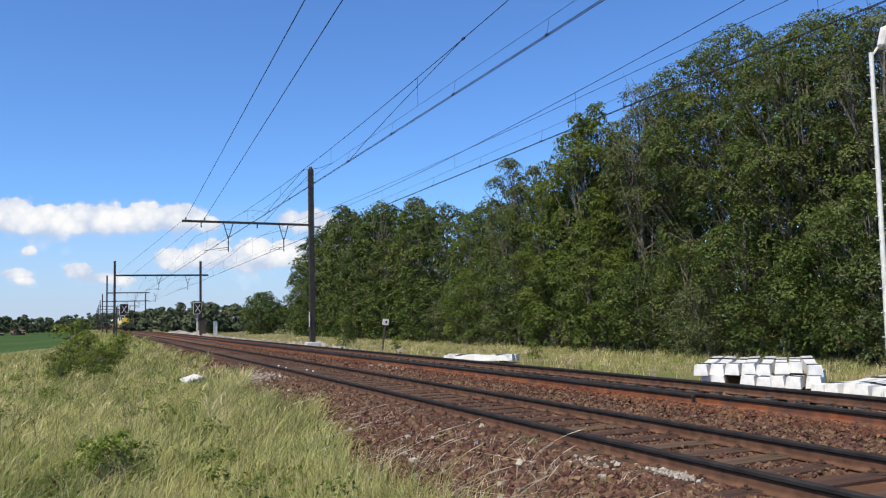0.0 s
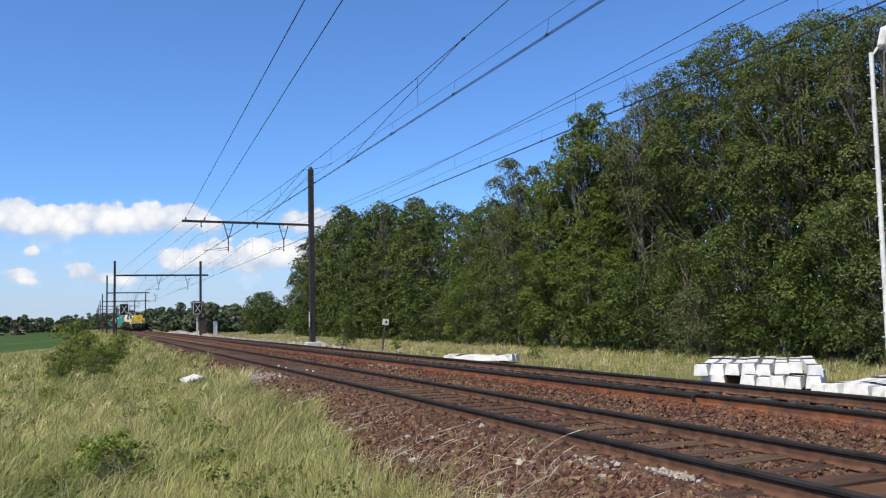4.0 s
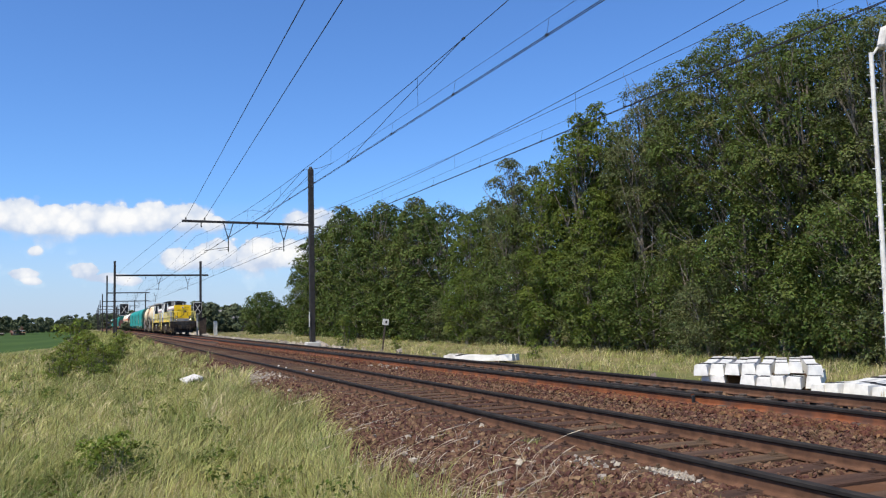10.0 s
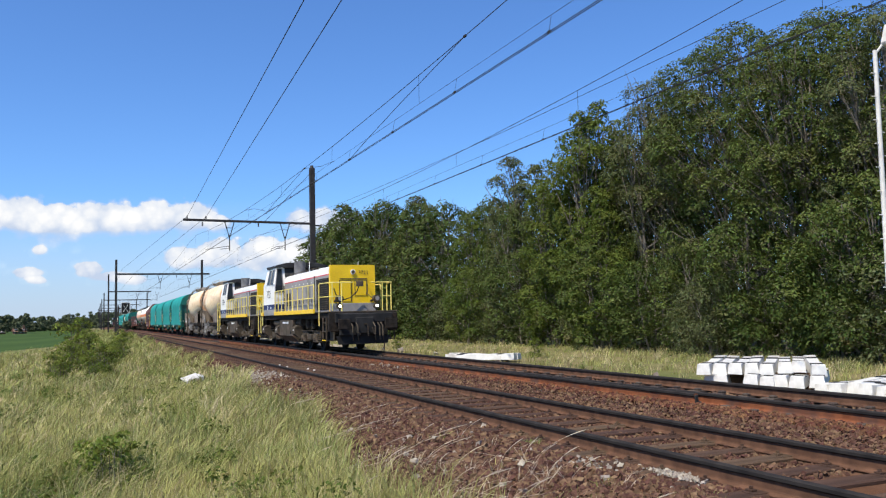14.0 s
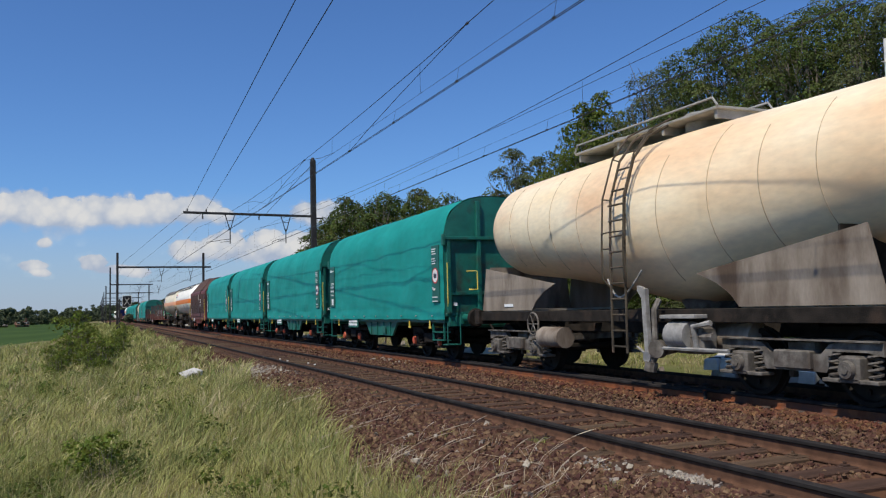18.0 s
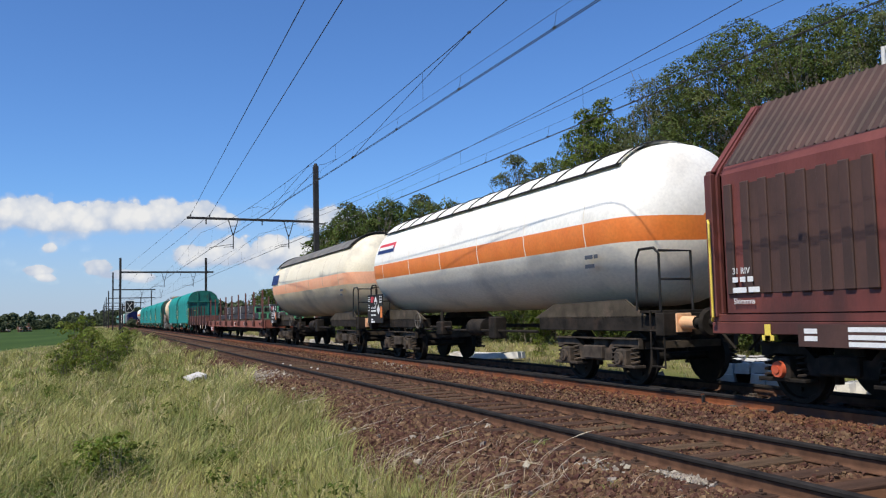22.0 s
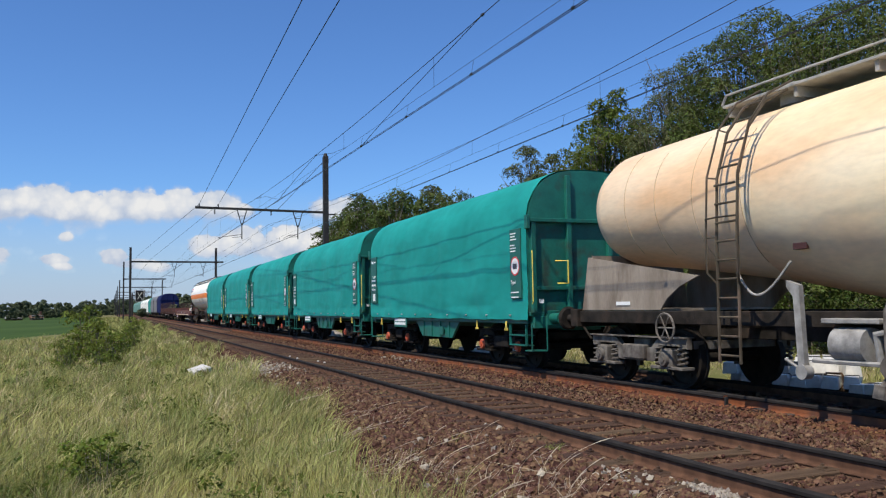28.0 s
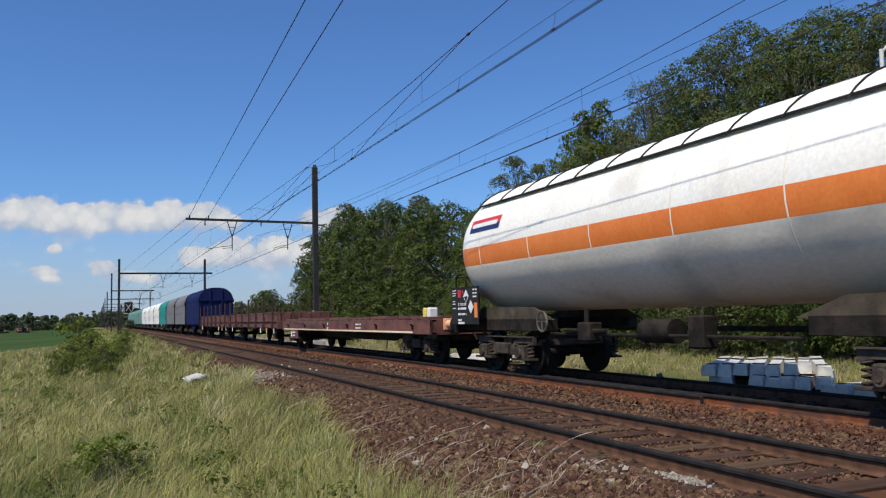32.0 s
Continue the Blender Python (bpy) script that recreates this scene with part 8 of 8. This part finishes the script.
        for k in range(14):
            part("louvre", lv, None, g, at=pose(sg * (hw + 0.026), 0, 1.68 + k * 0.088))
    for k in range(3):
        part("side_vent", Shape().box(-hw - 0.026, -hw - 0.016, 9.05 + k * 0.3, 9.22 + k * 0.3, 1.9, 2.5), M_BLACK, t)
    part("roof_seam", Shape().box(-hw - 0.02, -hw + 0.02, 4.44, 4.51, 1.6, 3.05).box(-hw + 0.02, hw - 0.02, 4.44, 4.51, 3.33, 3.36), M_BLACK, t)
    rails = Shape()
    for sg in (-1, 1):
        rails.rod((sg * 0.78, 4.2, 3.40), (sg * 0.78, 9.6, 3.40), 0.012, 6)
        for y in np.linspace(4.3, 9.5, 6):
            rails.rod((sg * 0.78, y, 3.3), (sg * 0.78, y, 3.40), 0.012, 6)
    part("roof_rail", rails, M_UNDER, t)
    part("exhaust_pipe", Shape().rod((-0.25, 9.95, 3.33), (-0.25, 9.95, 4.04), 0.27, 18), M_STACK, t, "wide grey exhaust pipe")
    part("horn", Shape().rod((-0.4, 7.4, 3.33), (-0.4, 7.4, 3.85), 0.014, 6).rod((0.3, 2.2, 3.33), (0.3, 2.2, 3.5), 0.012, 6), M_LWHITE, t)
    # cab
    w0, w1 = 1.40, 1.22
    c = Shape()

    def cabband(z0, z1, wa, wb, ya0, yb0, ya1, yb1, mi):
        v = [(-wa, ya0, z0), (wa, ya0, z0), (wa, yb0, z0), (-wa, yb0, z0), (-wb, ya1, z1), (wb, ya1, z1), (wb, yb1, z1), (-wb, yb1, z1)]
        c.add(v, [(0, 1, 5, 4), (1, 2, 6, 5), (2, 3, 7, 6), (3, 0, 4, 7)], False, mi)

    cabband(1.50, 1.78, w0, w0, yc, yd, yc, yd, 0)
    cabband(1.78, 2.02, w0, w0, yc, yd, yc, yd, 1)
    cabband(2.02, 2.92, w0, w0, yc, yd, yc, yd, 2)
    cabband(2.92, 3.86, w0, w1, yc, yd, yc + 0.35, yd - 0.3, 2)
    part("cab", welded(c.mesh("cab", [M_LGREY, M_BLUE, M_LWHITE])), None, t, "white cab with a navy band")
    rf = Shape().loft([[(-w1 - 0.05, yc + 0.16, 3.84), (w1 + 0.05, yc + 0.16, 3.84), (w1 + 0.05, yd - 0.2, 3.84), (-w1 - 0.05, yd - 0.2, 3.84)],
                       [(-w1 - 0.05, yc + 0.16, 3.90), (w1 + 0.05, yc + 0.16, 3.90), (w1 + 0.05, yd - 0.2, 3.92), (-w1 - 0.05, yd - 0.2, 3.92)],
                       [(-0.75, yc + 0.3, 4.04), (0.75, yc + 0.3, 4.04), (0.75, yd - 0.45, 4.04), (-0.75, yd - 0.45, 4.04)]], smooth=False)
    arch = [(-w1 - 0.07, 3.80)] + [((w1 + 0.07) * math.sin(a), 3.80 + 0.22 * math.cos(a) ** 0.8) for a in np.linspace(-1.45, 1.45, 13)] + [(w1 + 0.07, 3.80)]
    rf.slab(arch, yc + 0.12, yd - 0.35)
    part("windscreen_frame", Shape().add([(-0.86, yc - 0.012, 3.0), (0.86, yc - 0.012, 3.0), (0.84, yc + 0.325, 3.84), (-0.84, yc + 0.325, 3.84)], [(0, 1, 2, 3)]), M_ROOF, t, "black cab front round the windows")
    part("cab_roof", rf, M_ROOF, t, "black cab roof")
    for sg in (-1, 1):
        def tilt(z):
            return sg * (w0 + (w1 - w0) * (z - 2.92) / 0.94 + 0.012)
        for ya in (yc + 0.32, yc + 1.08):
            win = part("side_window", Shape().add([(tilt(3.0), ya - 0.02, 3.0), (tilt(3.0), ya + 0.70, 3.0), (tilt(3.70), ya + 0.62, 3.70), (tilt(3.70), ya + 0.06, 3.70)], [(0, 1, 2, 3)]), M_GLASS, t)
            rim = [(tilt(3.0) + sg * 0.004, ya - 0.02, 3.0), (tilt(3.0) + sg * 0.004, ya + 0.70, 3.0), (tilt(3.70) + sg * 0.004, ya + 0.62, 3.70), (tilt(3.70) + sg * 0.004, ya + 0.06, 3.70)]
            part("window_rim", Shape().pipe(rim + rim[:1], 0.016, 5), M_LGREY, win)
        dw = [(sg * x, yc - 0.014 + max(0.0, z - 2.92) * 0.372, z) for x, z in ((0.97, 2.60), (1.36, 2.60), (1.34, 2.92), (1.19, 3.74), (0.97, 3.74), (0.97, 2.92))]
        door = part("door_window", Shape().add(dw, [(0, 1, 2, 5), (5, 2, 3, 4)]), M_GLASS, t, "tall dark cab door window")
        part("window_rim", Shape().pipe(dw + dw[:1], 0.022, 5), M_LGREY, door)
        part("door_edge", Shape().box(sg * 0.935 - 0.02, sg * 0.935 + 0.02, yc - 0.03, yc - 0.004, 1.56, 2.90), M_UNDER, t)
    for x0, x1 in ((-1.1, -0.1), (0.1, 1.1)):
        part("end_window", Shape().add([(x0, yd + 0.01, 2.98), (x1, yd + 0.01, 2.98), (x1 * 0.9, yd - 0.25, 3.76), (x0 * 0.9, yd - 0.25, 3.76)], [(0, 1, 2, 3)]), M_GLASS, t)
    lettering(t, number, 0.50, -1.404, 12.22, 2.36, M_DTEXT, SIDE, "fleet_number")
    part("small_plate", Shape().box(-1.408, -1.402, yd - 1.15, yd - 1.0, 1.80, 1.98), M_TEXT, t)
    part("small_plate", Shape().box(-1.408, -1.402, yd - 2.0, yd - 1.72, 1.83, 1.90), M_TEXT, t)
    # short hood
    sh = Shape().box(-0.9, 0.9, yd, ye, 1.54, 2.72, 0.02)
    part("short_hood", sh, M_LGREY, t)
    for sg in (-1, 1):
        for u in (yd + 0.16, yd + 0.72):
            for k in range(5):
                part("vent_slat", Shape().box(sg * 0.908 - 0.01, sg * 0.908 + 0.01, u + k * 0.075, u + k * 0.075 + 0.03, 1.75, 2.60, 0.003), M_STACK, t)
    for sg in (-1, 1):
        part("corner_post", Shape().box(sg * 0.91 - 0.03, sg * 0.91 + 0.03, ye - 0.07, ye + 0.04, 1.54, 3.0, 0.01), M_YEL, t, "yellow corner edge")
    part("short_hood_top", Shape().box(-0.92, 0.92, yd, ye + 0.02, 2.72, 2.98, 0.05), M_LWHITE, t)
    part("short_hood_line", Shape().box(-0.925, 0.925, yd, ye + 0.025, 2.68, 2.735), M_RED, t)
    # railings
    def railing(x, ya, yb, posts, name="handrail"):
        r = Shape()
        r.pipe([(x, ya, 1.56), (x, ya, 2.56), (x, ya + 0.06, 2.62), (x, yb - 0.06, 2.62), (x, yb, 2.56), (x, yb, 1.56)], 0.022, 6)
        r.rod((x, ya, 2.1), (x, yb, 2.1), 0.018, 6)
        for y in np.linspace(ya, yb, posts)[1:-1]:
            r.rod((x, y, 1.56), (x, y, 2.62), 0.02, 6)
        part(name, r, M_RAILYEL, t, "yellow handrail")

    for sg in (-1, 1):
        railing(sg * 1.38, 2.7, 6.5, 5)
        railing(sg * 1.38, 6.56, yc - 0.08, 6)
        e = Shape().pipe([(sg * 1.38, 1.9, 1.0), (sg * 1.38, 1.9, 2.58), (sg * 1.36, 1.84, 2.62), (sg * 1.18, 0.78, 2.62), (sg * 1.12, 0.74, 2.62), (sg * 0.35, 0.74, 2.62)], 0.022, 6)
        e.rod((sg * 1.36, 1.9, 2.1), (sg * 1.16, 0.76, 2.1), 0.018, 6).rod((sg * 1.16, 0.76, 1.56), (sg * 1.16, 0.76, 2.62), 0.022, 6).rod((sg * 1.16, 0.76, 2.1), (sg * 0.8, 0.74, 2.1), 0.018, 6)
        e.rod((sg * 0.8, 0.74, 1.54), (sg * 0.8, 0.74, 2.62), 0.02, 6)
        part("end_handrail", e, M_RAILYEL, t, "yellow handrail")
        e = Shape().pipe([(sg * 1.38, 13.5, 1.0), (sg * 1.38, 13.5, 2.45), (sg * 1.36, 13.55, 2.5), (sg * 1.36, 14.75, 2.5), (sg * 1.30, 14.8, 2.5), (sg * 0.35, 14.8, 2.5)], 0.022, 6)
        e.rod((sg * 1.36, 13.5, 2.0), (sg * 1.36, 14.8, 2.0), 0.018, 6).rod((sg * 1.36, 14.8, 0.6), (sg * 1.36, 14.8, 2.5), 0.022, 6).rod((sg * 1.36, 14.1, 0.6), (sg * 1.36, 14.1, 2.3), 0.02, 6)
        part("end_handrail", e, M_RAILYEL, t, "yellow handrail")
        for yb in (0.95, 14.25):
            for u in (yb, yb + 0.5):
                part("step_hanger", Shape().box(sg * 1.34 - 0.02, sg * 1.34 + 0.02, u, u + 0.06, 0.42, 1.3), M_UNDER, t)
            for z in (0.44, 0.78, 1.1):
                part("footstep", Shape().box(min(sg * 1.36, sg * 1.07), max(sg * 1.36, sg * 1.07), yb + 0.062, yb + 0.498, z, z + 0.03, 0.005), M_UNDER, t)
            part("step_back", Shape().box(min(sg * 1.06, sg * 1.03), max(sg * 1.06, sg * 1.03), yb, yb + 0.56, 0.42, 1.3), M_UNDER, t)
            part("step_edge", Shape().box(sg * 1.37 - 0.008, sg * 1.37 + 0.008, yb, yb + 0.56, 0.44, 0.475), M_YEL, t)
    # tank, boxes and running gear
    tk = Shape().slab([(-1.30, 1.26), (-1.30, 0.56), (-1.02, 0.28), (1.02, 0.28), (1.30, 0.56), (1.30, 1.26)], 6.9, 9.65)
    part("fuel_tank", tk, M_UNDER, t, "brown-grey fuel tank")
    bars(t, -1.303, 9.0, 1.18, [(0.0, (0.11, 0.12, 0.26, 0.30, 0.07, 0.2))], M_TEXT, h=0.085)
    part("tank_filler", Shape().rod((-1.3, 7.25, 0.72), (-1.33, 7.25, 0.72), 0.07, 12), M_BLACK, t)
    for y in (6.42, 10.1, 13.3):
        part("sand_box", Shape().slab([(-1.38, 0.92), (-1.38, 0.66), (-1.2, 0.50), (-1.0, 0.50), (-1.0, 0.92)], y - 0.30, y + 0.30), M_UNDER, t)
        part("sand_box_lid", Shape().slab([(-1.385, 0.922), (-1.0, 0.922), (-1.0, 1.02), (-1.22, 1.02)], y - 0.31, y + 0.31), M_UNDER, t)
        part("marking_plate", Shape().box(-1.388, -1.382, y - 0.05, y + 0.05, 0.78, 0.86), M_TEXT, t)
    part("air_reservoir", Shape().rod((-1.0, 5.95, 1.16), (-1.0, 6.8, 1.16), 0.17, 14), M_UNDER, t)
    part("air_reservoir", Shape().rod((-1.05, 10.0, 1.12), (-1.05, 11.5, 1.12), 0.17, 14), M_UNDER, t)
    for y in (4.2, 5.05, 11.2, 12.9):
        cs = Shape()
        coil(cs, -1.0, y, 0.86, 1.28, 0.12, 6)
        part("coil_spring", cs, M_UNDER, t)
    fr = Shape().box(-1.12, 1.12, 0.50, 0.62, 1.10, 1.46, 0.03).box(-0.95, 0.95, 0.56, 0.66, 0.62, 1.14, 0.03).slab([(-0.95, 0.30), (0.95, 0.30), (1.05, 0.62), (-1.05, 0.62)], 0.66, 0.74).box(-0.35, 0.35, 0.44, 0.50, 0.7, 1.3, 0.02)
    part("buffer_beam", fr, M_BLACK, t)
    hs = Shape()
    for x in (-0.55, -0.35, 0.32, 0.5, 0.62):
        hs.pipe([(x, 0.45, 1.1), (x + 0.02, 0.25, 0.95), (x, 0.2, 0.6), (x + 0.06, 0.32, 0.45)], 0.025, 6)
    part("brake_hoses", hs, M_UNDER, t)
    part("end_beam", Shape().box(-1.3, 1.3, L - 0.62, L - 0.45, 0.7, 1.42, 0.03), M_GRIME, t)
    for x in (-1, 1):
        part("wide_buffer", Shape().box(x * 0.9 - 0.25, x * 0.9 + 0.25, 0.0, 0.05, 0.86, 1.26, 0.03).rod((x * 0.9, 0.05, 1.06), (x * 0.9, 0.5, 1.06), 0.12, 12), M_GRIME, t)
        part("wide_buffer", Shape().box(x * 0.9 - 0.30, x * 0.9 + 0.30, L - 0.05, L, 0.86, 1.26, 0.03).rod((x * 0.9, L - 0.5, 1.06), (x * 0.9, L - 0.05, 1.06), 0.12, 12), M_GRIME, t)
    part("centre_sill", Shape().box(-0.55, 0.55, 0.80, L - 0.7, 0.72, 1.34, 0.03), M_GRIME, t)
    part("coupling_hook", HOOK, None, t, at=pose(0, 0, 1.04))
    for y in (4.6, 12.05):
        add_bogie(t, y, BOG_LOCO)
    return t


# ---- the train, from the front ----
put(build_loco("yellow-nosed grey and white shunting diesel with lit lamps", "7721", M_LAMP))
put(build_loco("grey and white diesel with yellow rails behind the first", "7854", M_LGREY))
SILO = put(build_silo("cream cement silo wagon with rust stains and a side ladder", 7.0))
put(build_silo("cream cement silo wagon with a peach stained end", 5.4))
COIL = build_coil_wagon("covered coil wagon with a teal green tarpaulin hood", M_TARP, M_GSTEEL, M_GDARK, 11)
COIL2 = build_coil_wagon("covered coil wagon with a creased teal green hood", M_TARP, M_GSTEEL, M_GDARK, 23)
COIL3 = build_coil_wagon("covered coil wagon with a teal green hood and dark open underframe", M_TARP, M_GSTEEL, M_GDARK, 47, girder=False)
put(COIL)
put(COIL2)
put(COIL3)
put(copy_thing(COIL3, pose(0, 0, 0)))
put(build_hooded())
WHITE_TANK = put(build_tank("white pressure tank wagon with an orange band", 16.4))
put(build_tank("ivory tank wagon with a grey sunshield and faded orange band", 16.4, False))
put(build_flat("rust-red stake wagon loaded with dark steel sections", 25.1, 9, "sections"))
put(build_lowside(14.4))
for k in range(2):
    put(copy_thing((COIL, COIL2)[k], pose(0, 0, 0)))
put(copy_thing(SILO, pose(0, 0, 0)))
for k in range(5):
    put(copy_thing((COIL2, COIL)[k % 2], pose(0, 0, 0)))
put(copy_thing(WHITE_TANK, pose(0, 0, 0)))
put(build_flat("empty brown flat wagon with its sides folded flat", 20.0, 0, "panels", M_LOWSIDE))
LOW2 = put(build_lowside(16.3))
put(copy_thing(LOW2, pose(0, 0, 0)))
put(build_coil_wagon("covered coil wagon with a navy blue hood", M_BLUETARP, M_BLUETARP, M_BLUE, 31, False, False))
GREY = put(build_coil_wagon("covered coil wagon with a dull grey hood", M_GREYTARP, M_GRIME, M_GRIME, 32, False, False))
put(copy_thing(GREY, pose(0, 0, 0)))
put(copy_thing(COIL, pose(0, 0, 0)))
WCOIL = put(build_coil_wagon("covered coil wagon with a white hood", M_TANKW, M_GREYTARP, M_GRIME, 33, False, False))
for k in range(3):
    put(copy_thing(WCOIL, pose(0, 0, 0)))
PALE = put(build_coil_wagon("covered coil wagon with a pale green hood", M_PALEGREEN, M_GSTEEL, M_GDARK, 34, False, False))
for k in range(5):
    put(copy_thing(PALE, pose(0, 0, 0)))


# ---- what moves ----
LAG_T = (0, 9, 12, 13, 14, 15.5, 17, 19, 20, 22, 24, 25, 28, 30, 31, 32)
LAG_M = (0, 0, -0.5, -0.95, -0.85, -0.2, 0.35, 0.22, 0.50, 0.18, 0.32, 0.2, -0.1, 0.0, 0.3, 0.5)
def front(t):
    """Where the train's foremost buffers stand along the line at t seconds."""
    lag = float(np.interp(t, LAG_T, LAG_M))
    if t < 13:
        return 47.7 + 16.1 * (13 - t) + lag
    return 47.7 - 17.1 * (t - 13) - 0.0835 * max(0.0, t - 24) ** 2 + lag


def motions():
    walk(clouds, [(0, CLOUD_AT @ pose(-12, 0, 0)), (32, CLOUD_AT @ pose(38, 0, 0))])
    at = 0.0
    for ob, length in VEHICLES:
        walk(ob, [(k, pose(XB, front(k) + at, ZB)) for k in range(33)])
        near = [k for k in range(0, 961) if -30 < front(k / 30) + at < 45]
        ends = sorted(set([0, 960] + near))
        for w in ob.children_recursive:
            if "spin" in w:
                base = w.matrix_basis.translation.copy()
                rows = []
                for k in ends:
                    kk = min(max(k, near[0]), near[-1]) if near else 0
                    turn = (front(near[0] / 30) - front(kk / 30)) / w["spin"] if near else 0.0
                    rows.append((k / 30, Matrix.Translation(base) @ Matrix.Rotation(turn, 4, "X")))
                walk(w, rows)
        at += length


motions()
